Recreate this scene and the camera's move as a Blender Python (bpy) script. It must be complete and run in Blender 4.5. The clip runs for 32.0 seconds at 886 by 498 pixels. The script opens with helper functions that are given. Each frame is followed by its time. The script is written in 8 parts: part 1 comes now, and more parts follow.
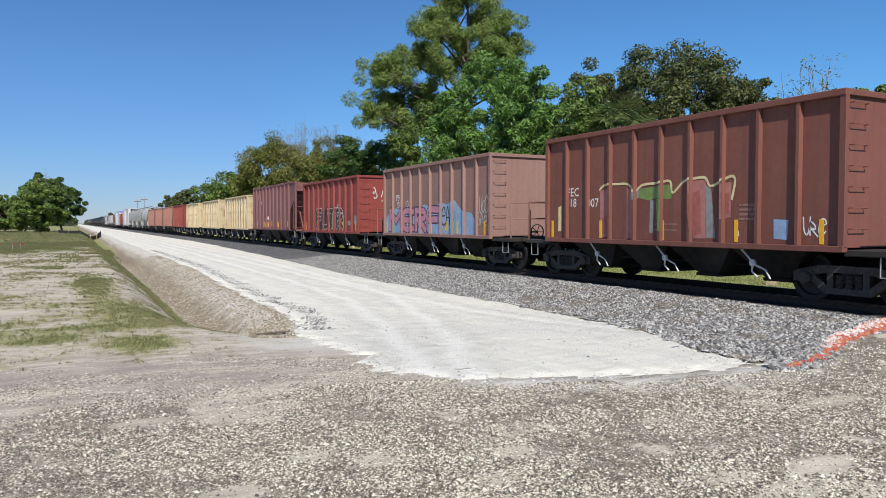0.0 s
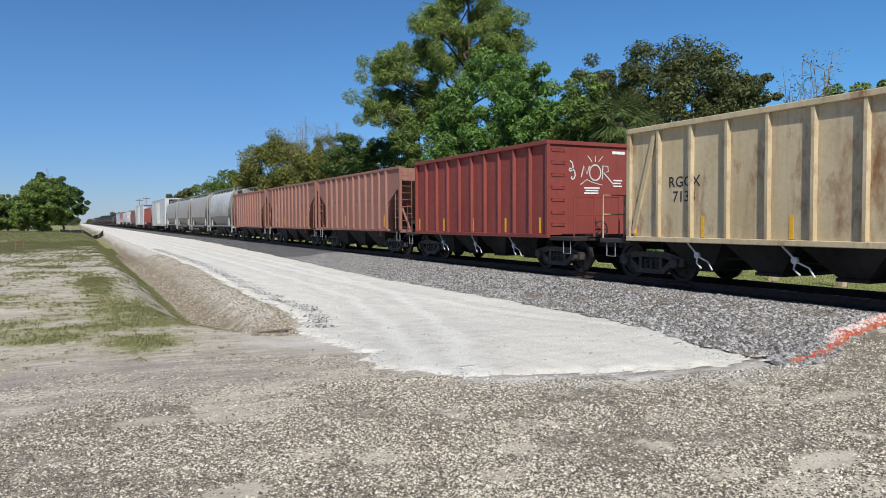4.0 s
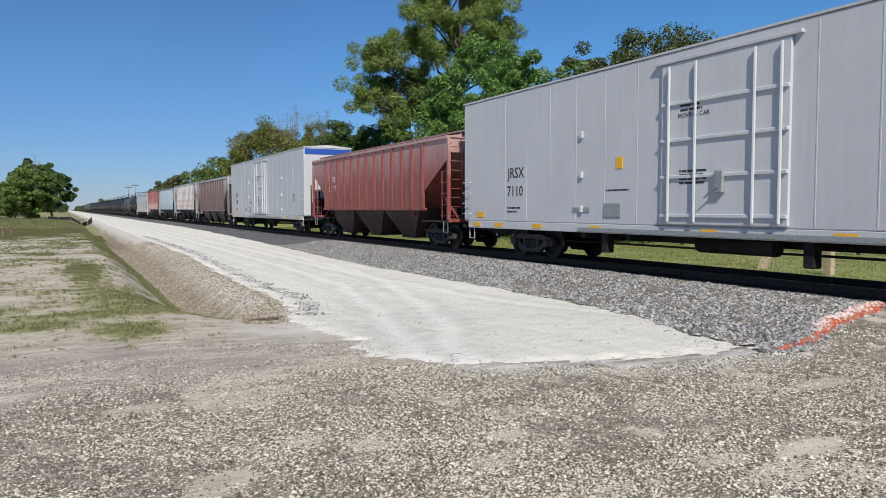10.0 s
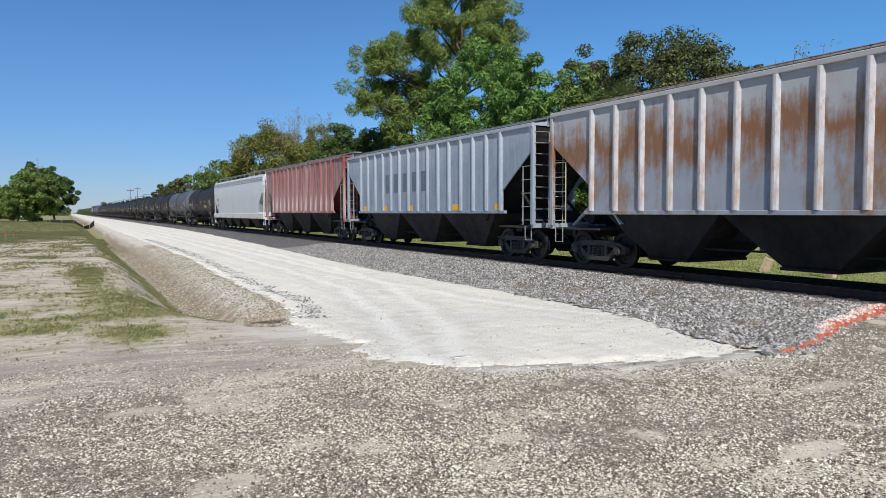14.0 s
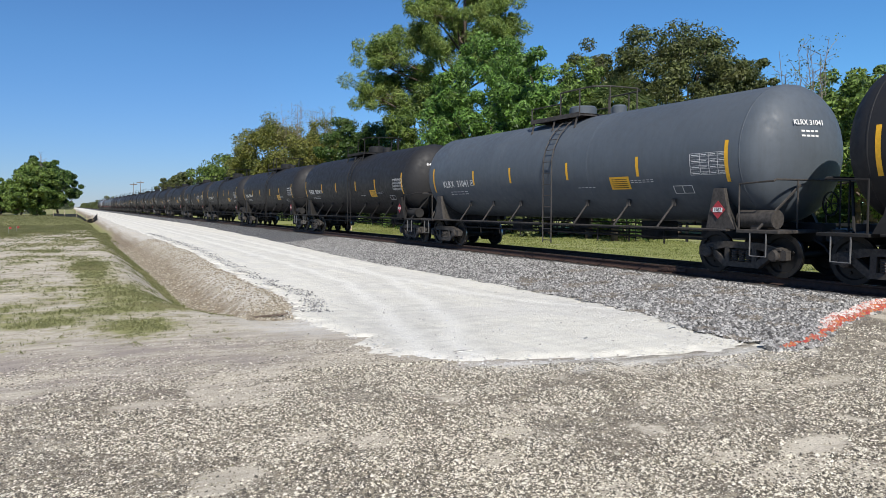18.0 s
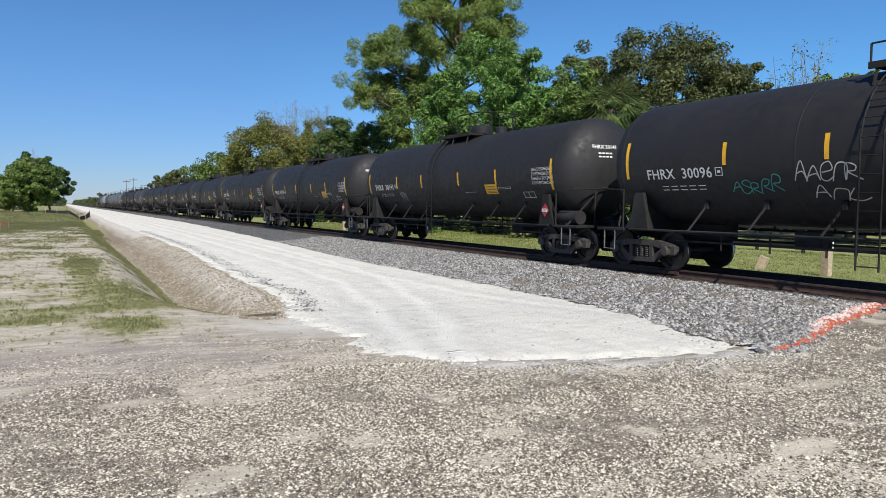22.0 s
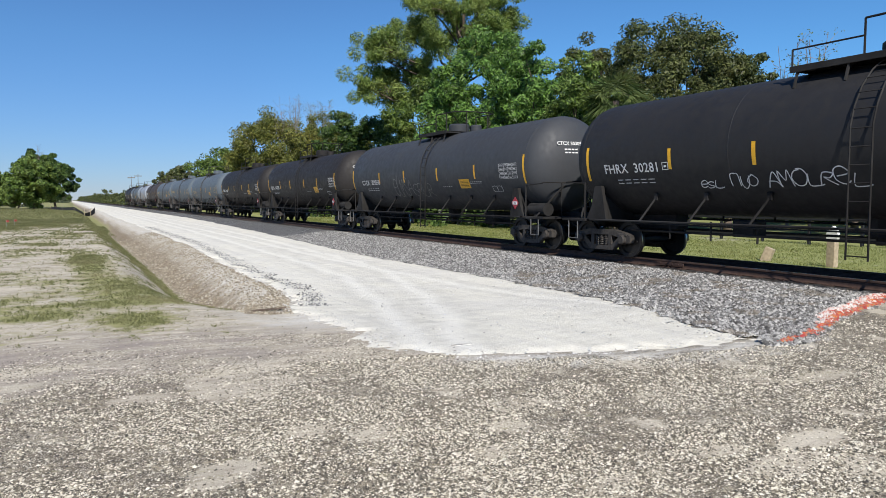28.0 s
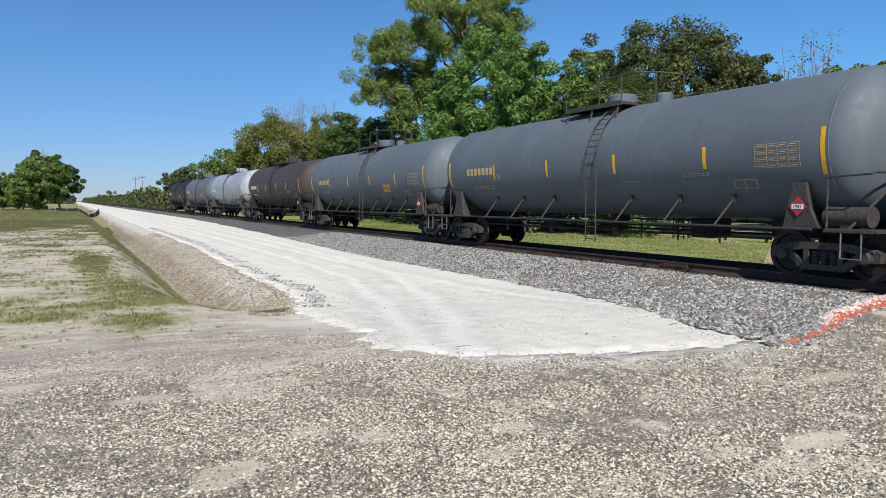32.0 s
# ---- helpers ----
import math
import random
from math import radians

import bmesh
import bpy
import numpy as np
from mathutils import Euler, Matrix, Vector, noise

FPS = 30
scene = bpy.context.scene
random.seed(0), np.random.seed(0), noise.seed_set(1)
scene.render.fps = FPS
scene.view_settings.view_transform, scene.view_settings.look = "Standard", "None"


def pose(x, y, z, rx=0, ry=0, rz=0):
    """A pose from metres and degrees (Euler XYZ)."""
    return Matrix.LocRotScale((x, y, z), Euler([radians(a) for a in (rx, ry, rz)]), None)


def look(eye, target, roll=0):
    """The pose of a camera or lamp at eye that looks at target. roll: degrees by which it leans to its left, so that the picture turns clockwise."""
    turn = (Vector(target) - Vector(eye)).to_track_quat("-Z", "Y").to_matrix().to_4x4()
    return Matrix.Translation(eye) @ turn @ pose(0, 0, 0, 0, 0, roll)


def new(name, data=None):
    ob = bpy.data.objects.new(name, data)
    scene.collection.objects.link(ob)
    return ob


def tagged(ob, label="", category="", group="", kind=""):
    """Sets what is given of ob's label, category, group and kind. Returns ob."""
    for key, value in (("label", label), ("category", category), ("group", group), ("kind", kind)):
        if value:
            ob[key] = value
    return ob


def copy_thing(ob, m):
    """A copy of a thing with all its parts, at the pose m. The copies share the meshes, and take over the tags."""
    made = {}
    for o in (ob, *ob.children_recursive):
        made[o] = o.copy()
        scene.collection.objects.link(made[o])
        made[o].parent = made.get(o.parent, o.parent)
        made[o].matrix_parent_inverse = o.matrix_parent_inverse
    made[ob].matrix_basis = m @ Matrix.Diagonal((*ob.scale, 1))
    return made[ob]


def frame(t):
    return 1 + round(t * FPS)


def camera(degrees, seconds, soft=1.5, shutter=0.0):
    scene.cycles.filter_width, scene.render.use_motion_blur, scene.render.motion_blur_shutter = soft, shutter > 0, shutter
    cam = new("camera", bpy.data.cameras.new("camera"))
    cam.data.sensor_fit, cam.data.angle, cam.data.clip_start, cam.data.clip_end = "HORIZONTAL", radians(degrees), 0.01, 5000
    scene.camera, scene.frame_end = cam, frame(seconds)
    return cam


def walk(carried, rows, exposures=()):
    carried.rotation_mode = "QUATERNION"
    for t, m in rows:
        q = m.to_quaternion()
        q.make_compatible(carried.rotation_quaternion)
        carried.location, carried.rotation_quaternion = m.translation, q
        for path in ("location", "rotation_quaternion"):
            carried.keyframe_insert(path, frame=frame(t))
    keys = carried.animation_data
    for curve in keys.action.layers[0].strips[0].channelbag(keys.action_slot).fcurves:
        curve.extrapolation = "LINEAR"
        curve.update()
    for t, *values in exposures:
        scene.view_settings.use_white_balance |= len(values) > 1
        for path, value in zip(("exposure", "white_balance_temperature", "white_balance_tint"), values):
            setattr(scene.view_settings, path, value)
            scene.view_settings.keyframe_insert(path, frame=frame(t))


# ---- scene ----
# ---- the camera: hand-held at eye height, turning a little ----
SPEED = 20.12          # metres per second, train towards -y
TRACK_X = 14.26        # centre line of the track
RAIL_TOP = 0.125
EYE = Vector((0.0, 0.0, 1.65))
cam = camera(63.0, 32.0, soft=0.8)


# the clip darkens a little while the pale cars come near
EXPOSE = [(0.0, 0.12), (1.6, 0.10), (2.5, -0.03), (3.6, -0.03), (5.4, 0.10), (7.2, 0.07), (8.6, 0.02), (9.6, -0.06), (12.4, -0.06), (13.0, 0.06), (16.0, 0.07), (19.0, 0.14), (32.0, 0.14)]


def aim(yaw, pitch, roll):
    y, p = radians(yaw), radians(pitch)
    way = Vector((math.sin(y) * math.cos(p), math.cos(y) * math.cos(p), math.sin(p)))
    return look(EYE, EYE + way * 10, roll)


walk(cam, [(t, aim(yaw, pitch, roll)) for t, yaw, pitch, roll in [
    (0, 27.121, -2.025, 0.060), (0.5, 27.142, -2.036, 0.010), (1, 27.176, -2.041, -0.006), (1.5, 27.192, -2.041, -0.027),
    (2, 27.142, -2.041, -0.048), (2.5, 27.062, -2.034, -0.066), (3, 26.995, -2.048, -0.129), (3.5, 26.979, -2.096, -0.195),
    (5.5, 26.836, -2.922, -0.314), (6, 26.801, -3.083, -0.295), (6.5, 26.817, -3.150, -0.273), (7, 26.929, -3.161, -0.266),
    (7.5, 27.070, -3.161, -0.241), (8, 27.246, -3.171, -0.264), (8.5, 27.423, -3.189, -0.204), (9, 27.592, -3.194, -0.172),
    (9.5, 27.658, -3.200, -0.115), (10, 27.694, -3.199, -0.105), (10.5, 27.658, -3.223, -0.089), (11, 27.607, -3.242, -0.128),
    (11.5, 27.554, -3.200, -0.093), (12, 27.548, -3.154, -0.088), (12.5, 27.552, -3.058, -0.045), (13, 27.588, -2.973, -0.087),
    (13.5, 27.593, -2.944, -0.094), (14, 27.545, -2.974, -0.163), (14.5, 27.400, -3.070, -0.154), (16.5, 27.276, -3.309, -0.080),
    (17, 27.358, -3.332, -0.081), (17.5, 27.379, -3.380, -0.087), (18, 27.332, -3.434, -0.112), (18.5, 27.220, -3.446, -0.147),
    (19, 27.136, -3.429, -0.110), (19.5, 27.150, -3.360, -0.051), (20, 27.281, -3.288, 0.073), (20.5, 27.494, -3.256, 0.260),
    (21, 27.687, -3.224, 0.342), (21.5, 27.795, -3.281, 0.430), (22, 27.838, -3.405, 0.453), (22.5, 27.766, -3.537, 0.359),
    (23, 27.665, -3.622, 0.302), (23.5, 27.546, -3.665, 0.251), (24, 27.410, -3.625, 0.160), (24.5, 27.306, -3.586, 0.207),
    (25, 27.255, -3.516, 0.260), (25.5, 27.289, -3.455, 0.253), (27.5, 27.636, -3.777, 0.025), (28, 27.478, -3.904, 0.003),
    (28.5, 27.235, -3.947, 0.005), (29, 27.046, -3.903, 0.017), (29.5, 26.945, -3.845, 0.063), (30, 26.950, -3.797, 0.065),
    (30.5, 27.017, -3.766, 0.071), (31, 27.096, -3.765, 0.000), (31.5, 27.162, -3.794, 0.021), (32, 27.206, -3.799, 0.027)]], EXPOSE)

# ---- sky and sun ----
SUN_EL, SUN_SIDE = 42.0, 21.0     # height; turn from -y towards -x
world = bpy.data.worlds.new("sky")
scene.world = world
world.use_nodes = True
wn = world.node_tree
sky = wn.nodes.new("ShaderNodeTexSky")
sky.sky_type = "NISHITA"
sky.sun_disc = False
sky.sun_elevation = radians(SUN_EL)
sky.sun_rotation = radians(180 + SUN_SIDE)
sky.air_density, sky.dust_density, sky.ozone_density = 1.0, 0.0, 4.0
wn.nodes["Background"].inputs["Strength"].default_value = 0.075
clear = wn.nodes.new("ShaderNodeMix")      # the deep clear blue of a dry autumn day
clear.data_type, clear.blend_type = "RGBA", "MULTIPLY"
clear.inputs[0].default_value = 1.0
aside = wn.nodes.new("ShaderNodeTexCoord")
split = wn.nodes.new("ShaderNodeSeparateXYZ")
wn.links.new(aside.outputs["Generated"], split.inputs[0])
tint = (0.54, 0.69, 1.10, 1.0)             # dusky blue along the horizon, deeper blue above, lighter towards the east
for axis, lo, hi, colour in (("Z", 0.0, 0.2, (0.59, 0.905, 1.23, 1.0)), ("X", 0.2, 0.9, (0.64, 1.14, 1.53, 1.0))):
    reach, blend = wn.nodes.new("ShaderNodeMapRange"), wn.nodes.new("ShaderNodeMix")
    reach.inputs["From Min"].default_value, reach.inputs["From Max"].default_value = lo, hi
    blend.data_type, blend.inputs[7].default_value = "RGBA", colour
    wn.links.new(split.outputs[axis], reach.inputs["Value"])
    wn.links.new(reach.outputs[0], blend.inputs[0])
    if isinstance(tint, tuple):
        blend.inputs[6].default_value = tint
    else:
        wn.links.new(tint, blend.inputs[6])
    tint = blend.outputs[2]
wn.links.new(tint, clear.inputs[7])
wn.links.new(sky.outputs[0], clear.inputs[6])
wn.links.new(clear.outputs[2], wn.nodes["Background"].inputs["Color"])
sun = new("sun", bpy.data.lights.new("sun", "SUN"))
sun.data.energy, sun.data.angle, sun.data.color = 4.9, radians(0.53), (1.0, 0.95, 0.87)
to_sun = Vector((-math.sin(radians(SUN_SIDE)) * math.cos(radians(SUN_EL)),
                 -math.cos(radians(SUN_SIDE)) * math.cos(radians(SUN_EL)), math.sin(radians(SUN_EL))))
sun.matrix_world = look(to_sun * 100, (0, 0, 0))
scene.view_settings.exposure = 0.14

# ---- materials ----


def nodes_of(name, rough=0.6, metal=0.0):
    m = bpy.data.materials.new(name)
    m.use_nodes = True
    t = m.node_tree
    b = t.nodes["Principled BSDF"]
    b.inputs["Roughness"].default_value, b.inputs["Metallic"].default_value = rough, metal
    return m, t, b


def coords(t, scale=(1, 1, 1), world=False):
    mp = t.nodes.new("ShaderNodeMapping")
    mp.inputs["Scale"].default_value = scale
    if world:
        g = t.nodes.new("ShaderNodeNewGeometry")
        t.links.new(g.outputs["Position"], mp.inputs["Vector"])
    else:
        g = t.nodes.new("ShaderNodeTexCoord")
        t.links.new(g.outputs["Object"], mp.inputs["Vector"])
    return mp.outputs[0]


def grain(t, vec, scale, detail=4.0, rough=0.6):
    n = t.nodes.new("ShaderNodeTexNoise")
    n.inputs["Scale"].default_value, n.inputs["Detail"].default_value = scale, detail
    n.inputs["Roughness"].default_value = rough
    t.links.new(vec, n.inputs["Vector"])
    return n.outputs["Fac"]


def ramp(t, fac, lo, hi, a=0.0, b=1.0):
    r = t.nodes.new("ShaderNodeMapRange")
    r.inputs["From Min"].default_value, r.inputs["From Max"].default_value = lo, hi
    r.inputs["To Min"].default_value, r.inputs["To Max"].default_value = a, b
    t.links.new(fac, r.inputs["Value"])
    return r.outputs[0]


def mix(t, fac, a, b, mode="MIX"):
    n = t.nodes.new("ShaderNodeMix")
    n.data_type, n.blend_type = "RGBA", mode
    for socket, value in ((n.inputs[0], fac), (n.inputs[6], a), (n.inputs[7], b)):
        if isinstance(value, (int, float)):
            socket.default_value = value
        elif isinstance(value, tuple):
            socket.default_value = (*value, 1.0)
        else:
            t.links.new(value, socket)
    return n.outputs[2]


def calc(t, op, a, b):
    n = t.nodes.new("ShaderNodeMath")
    n.operation = op
    for socket, value in ((n.inputs[0], a), (n.inputs[1], b)):
        if isinstance(value, (int, float)):
            socket.default_value = value
        else:
            t.links.new(value, socket)
    return n.outputs[0]


def bump(t, b, height, strength, distance):
    n = t.nodes.new("ShaderNodeBump")
    n.inputs["Strength"].default_value, n.inputs["Distance"].default_value = strength, distance
    t.links.new(height, n.inputs["Height"])
    t.links.new(n.outputs[0], b.inputs["Normal"])


def attribute(t, name):
    n = t.nodes.new("ShaderNodeAttribute")
    n.attribute_name = name
    return n.outputs["Fac"]


def paint(name, colour, dirt=(0.06, 0.045, 0.035), amount=0.5, rough=0.5, streak=0.6, rust=0.0, fade=None, metal=0.0, gloss=0.5, rust_colour=(0.22, 0.085, 0.03), runs=None, girdle=None):
    """Weathered paint on steel: fading, streaks that run down, rust blooms, chalky runs from the roof, a ragged stained girdle."""
    m, t, b = nodes_of(name, rough, metal)
    b.inputs["Specular IOR Level"].default_value = gloss
    flat = coords(t)
    down = coords(t, (2.6, 2.6, 0.16))
    fade = fade or tuple(min(1.0, c * 1.25 + 0.03) for c in colour)
    info = t.nodes.new("ShaderNodeObjectInfo")
    col = mix(t, ramp(t, grain(t, flat, 0.55, 5), 0.35, 0.65), colour, fade)
    col = mix(t, ramp(t, grain(t, down, 2.2, 6, 0.65), 0.46, 0.70, 0.0, streak), col, dirt)
    col = mix(t, ramp(t, grain(t, flat, 9.0, 6, 0.7), 0.45, 0.8, 0.0, amount), col, dirt)
    if rust:
        spots = calc(t, "MULTIPLY", ramp(t, grain(t, coords(t, (1, 1, 0.45)), 1.1, 7, 0.68), 0.62 - 0.25 * rust, 0.72 - 0.15 * rust), 0.9)
        col = mix(t, spots, col, rust_colour)
    if runs or girdle:
        cut = t.nodes.new("ShaderNodeSeparateXYZ")
        t.links.new(flat, cut.inputs[0])
        drip = calc(t, "ADD", calc(t, "MULTIPLY", grain(t, coords(t, (2.2, 2.2, 0.3)), 1.3, 8, 0.72), 2.4), calc(t, "MULTIPLY", grain(t, flat, 0.8, 7, 0.7), 2.2))
        high = calc(t, "ADD", cut.outputs["Z"], calc(t, "SUBTRACT", drip, 2.3))
    if runs:
        shade, low, top, most = runs
        col = mix(t, ramp(t, high, low, top, 0.0, most), col, shade)
    if girdle:
        shade, low, top, most = girdle
        col = mix(t, calc(t, "MULTIPLY", ramp(t, high, low, low + 0.6), ramp(t, high, top, top - 0.7, 0.0, most)), col, shade)
    col = mix(t, ramp(t, info.outputs["Random"], 0, 1, 0.0, 0.18), col, dirt)
    t.links.new(col, b.inputs["Base Color"])
    t.links.new(ramp(t, grain(t, flat, 5.0, 5), 0.3, 0.7, max(0.05, rough - 0.12), min(1.0, rough + 0.15)), b.inputs["Roughness"])
    bump(t, b, grain(t, flat, 2.4, 5), 0.12, 0.02)
    return m


def plain(name, colour, rough=0.6, metal=0.0, spread=0.25, scale=14.0):
    m, t, b = nodes_of(name, rough, metal)
    g = grain(t, coords(t), scale, 5)
    col = mix(t, ramp(t, g, 0.3, 0.7), tuple(c * (1 - spread) for c in colour), tuple(min(1, c * (1 + spread)) for c in colour))
    t.links.new(col, b.inputs["Base Color"])
    bump(t, b, g, 0.15, 0.01)
    return m


def leafy(name, dark, light, dry=(0.16, 0.11, 0.04), dryness=0.1):
    """Leaves: each one varies, with a little light through them."""
    m, t, b = nodes_of(name, 0.5)
    g = t.nodes.new("ShaderNodeNewGeometry")
    col = mix(t, g.outputs["Random Per Island"], dark, light)
    patches = ramp(t, grain(t, coords(t, world=True), 0.45, 4), 0.5, 0.75, 0.0, dryness * 2)
    col = mix(t, patches, col, dry)
    t.links.new(col, b.inputs["Base Color"])
    thin = t.nodes.new("ShaderNodeBsdfTranslucent")
    t.links.new(col, thin.inputs["Color"])
    both = t.nodes.new("ShaderNodeMixShader")
    both.inputs[0].default_value = 0.38
    t.links.new(b.outputs[0], both.inputs[1])
    t.links.new(thin.outputs[0], both.inputs[2])
    t.links.new(both.outputs[0], t.nodes["Material Output"].inputs[0])
    return m


M = {}
M["rust_brown"] = paint("rust_brown_paint", (0.185, 0.063, 0.044), (0.075, 0.036, 0.029), 0.25, 0.65, 0.35, fade=(0.215, 0.08, 0.056))
M["faded_pink"] = paint("faded_brown_paint", (0.285, 0.155, 0.125), (0.13, 0.075, 0.062), 0.3, 0.7, 0.3, fade=(0.32, 0.19, 0.16))
M["oxide_red"] = paint("oxide_red_paint", (0.235, 0.04, 0.03), (0.10, 0.028, 0.022), 0.25, 0.6, 0.35, fade=(0.265, 0.055, 0.042))
M["maroon"] = paint("faded_maroon_paint", (0.19, 0.073, 0.07), (0.09, 0.048, 0.045), 0.3, 0.65, 0.35, fade=(0.225, 0.10, 0.096))
M["cream"] = paint("cream_paint", (0.57, 0.46, 0.27), (0.20, 0.12, 0.06), 0.3, 0.6, 0.3, rust=0.34, fade=(0.62, 0.53, 0.355))
M["salmon"] = paint("salmon_brown_paint", (0.30, 0.135, 0.10), (0.13, 0.065, 0.05), 0.25, 0.65, 0.3, fade=(0.34, 0.165, 0.125))
M["hopper_grey"] = paint("dusty_grey_paint", (0.40, 0.38, 0.35), (0.19, 0.17, 0.145), 0.35, 0.45, 0.35, rust=0.35, fade=(0.50, 0.48, 0.445), rust_colour=(0.30, 0.27, 0.23))
# grime and the shade of inward-sloping lower sheets, both in the colour
M["grimy_shade_grey"] = paint("grimy_shade_grey_paint", (0.255, 0.24, 0.215), (0.11, 0.095, 0.08), 0.4, 0.6, 0.45, rust=0.15, fade=(0.31, 0.295, 0.27), rust_colour=(0.25, 0.16, 0.07))
M["hopper_grey_patchy"] = paint("patchy_grey_paint", (0.56, 0.565, 0.575), (0.25, 0.235, 0.215), 0.3, 0.45, 0.35, rust=0.55, fade=(0.47, 0.465, 0.46), rust_colour=(0.30, 0.27, 0.22), girdle=((0.16, 0.15, 0.138), 1.5, 2.65, 0.75), runs=((0.66, 0.665, 0.67), 2.9, 4.2, 0.6))
M["tan"] = paint("dusty_tan_paint", (0.36, 0.315, 0.25), (0.12, 0.09, 0.065), 0.45, 0.6, 0.6)
M["reefer_white"] = paint("white_paint", (0.53, 0.54, 0.555), (0.38, 0.375, 0.36), 0.15, 0.45, 0.22, fade=(0.57, 0.58, 0.595))
M["hopper_red"] = paint("streaked_red_paint", (0.27, 0.052, 0.04), (0.40, 0.20, 0.17), 0.06, 0.42, 0.4, fade=(0.20, 0.036, 0.028), runs=((0.60, 0.45, 0.42), 2.6, 4.4, 0.65))
M["rib_red"] = paint("dull_red_rib_paint", (0.17, 0.034, 0.027), (0.10, 0.026, 0.021), 0.3, 0.42, 0.4)
M["hopper_brown"] = paint("weathered_brown_grey_paint", (0.21, 0.16, 0.15), (0.12, 0.07, 0.06), 0.2, 0.4, 0.6, rust=0.3, fade=(0.30, 0.245, 0.235), rust_colour=(0.14, 0.075, 0.062), runs=((0.64, 0.62, 0.62), 2.6, 4.3, 0.8))
M["rib_brown"] = paint("dark_brown_rib_paint", (0.075, 0.038, 0.034), (0.13, 0.09, 0.08), 0.3, 0.5, 0.4)
M["rib_pale"] = paint("chalky_pale_rib_paint", (0.40, 0.42, 0.46), (0.30, 0.19, 0.10), 0.3, 0.55, 0.5, rust=0.45, rust_colour=(0.27, 0.13, 0.05))
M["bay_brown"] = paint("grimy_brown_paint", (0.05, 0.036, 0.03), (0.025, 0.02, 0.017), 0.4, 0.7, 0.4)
M["hopper_rust"] = paint("rusted_white_paint", (0.27, 0.305, 0.36), (0.25, 0.245, 0.24), 0.25, 0.5, 0.3, rust=0.4, fade=(0.34, 0.375, 0.43), rust_colour=(0.27, 0.14, 0.055), runs=((0.47, 0.46, 0.45), 3.1, 4.0, 0.6), girdle=((0.235, 0.10, 0.03), 2.4, 3.95, 0.95))
M["hopper_blue"] = paint("pale_blue_grey_paint", (0.24, 0.30, 0.38), (0.15, 0.155, 0.17), 0.3, 0.5, 0.5, fade=(0.33, 0.385, 0.45), runs=((0.48, 0.50, 0.53), 3.2, 4.4, 0.6))
M["hopper_pink"] = paint("chalky_red_paint", (0.19, 0.042, 0.036), (0.55, 0.48, 0.46), 0.08, 0.55, 0.85, fade=(0.22, 0.06, 0.053))
M["bare_white"] = paint("clean_white_paint", (0.56, 0.58, 0.595), (0.40, 0.40, 0.39), 0.25, 0.45, 0.3, fade=(0.61, 0.63, 0.645))
M["tank_black"] = paint("satin_black_paint", (0.0165, 0.0165, 0.0178), (0.028, 0.026, 0.025), 0.2, 0.6, 0.25, fade=(0.021, 0.021, 0.0225), gloss=0.35)
M["tank_brown_black"] = paint("dusty_black_paint", (0.015, 0.0135, 0.0135), (0.036, 0.03, 0.026), 0.3, 0.62, 0.35, fade=(0.021, 0.019, 0.0185), gloss=0.35)
M["tank_grey"] = paint("slate_grey_paint", (0.08, 0.096, 0.115), (0.053, 0.057, 0.06), 0.2, 0.58, 0.25, fade=(0.096, 0.114, 0.135), gloss=0.35)
M["tank_dim"] = paint("dim_slate_paint", (0.042, 0.045, 0.051), (0.05, 0.05, 0.052), 0.2, 0.58, 0.25, fade=(0.05, 0.054, 0.06), gloss=0.35)
M["tank_slate"] = paint("blue_grey_paint", (0.108, 0.135, 0.158), (0.072, 0.08, 0.088), 0.2, 0.58, 0.25, fade=(0.13, 0.158, 0.183), gloss=0.35)
M["tank_pale"] = paint("pale_grey_paint", (0.30, 0.33, 0.37), (0.10, 0.09, 0.08), 0.35, 0.45, 0.45)
M["tank_rust"] = paint("brown_black_paint", (0.042, 0.035, 0.033), (0.065, 0.05, 0.042), 0.35, 0.65, 0.4, fade=(0.05, 0.042, 0.04))
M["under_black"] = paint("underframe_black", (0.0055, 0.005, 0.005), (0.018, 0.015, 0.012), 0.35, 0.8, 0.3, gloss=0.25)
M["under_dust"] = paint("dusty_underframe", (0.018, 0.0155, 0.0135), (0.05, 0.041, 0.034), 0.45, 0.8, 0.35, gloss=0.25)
M["cast"] = plain("dusty_cast_steel", (0.052, 0.046, 0.041), 0.7, 0.1, 0.5)
M["wheel"] = plain("wheel_steel", (0.013, 0.0115, 0.0105), 0.65, 0.1, 0.4)
M["tread"] = plain("polished_tread", (0.42, 0.41, 0.40), 0.28, 1.0, 0.1)
M["yellow"] = plain("yellow_reflector", (0.78, 0.42, 0.02), 0.5, 0, 0.12)
M["white_mark"] = plain("white_stencil", (0.75, 0.75, 0.73), 0.6, 0, 0.12)
M["black_mark"] = plain("black_stencil", (0.03, 0.03, 0.035), 0.6)
M["gold_mark"] = plain("faded_gold_stencil", (0.55, 0.40, 0.18), 0.6, 0, 0.2)
M["blue_mark"] = plain("blue_band", (0.02, 0.08, 0.35), 0.45, 0, 0.1)
M["red_mark"] = plain("red_placard", (0.36, 0.03, 0.04), 0.5, 0, 0.15)
M["blank_blue"] = plain("dull_blue_patch_paint", (0.12, 0.145, 0.18), 0.6, 0, 0.2, 5.0)
# the car's red with the shade under its body put into the colour
M["bay_shade_red"] = paint("shade_dark_red_paint", (0.05, 0.018, 0.015), (0.025, 0.018, 0.015), 0.4, 0.7, 0.4)
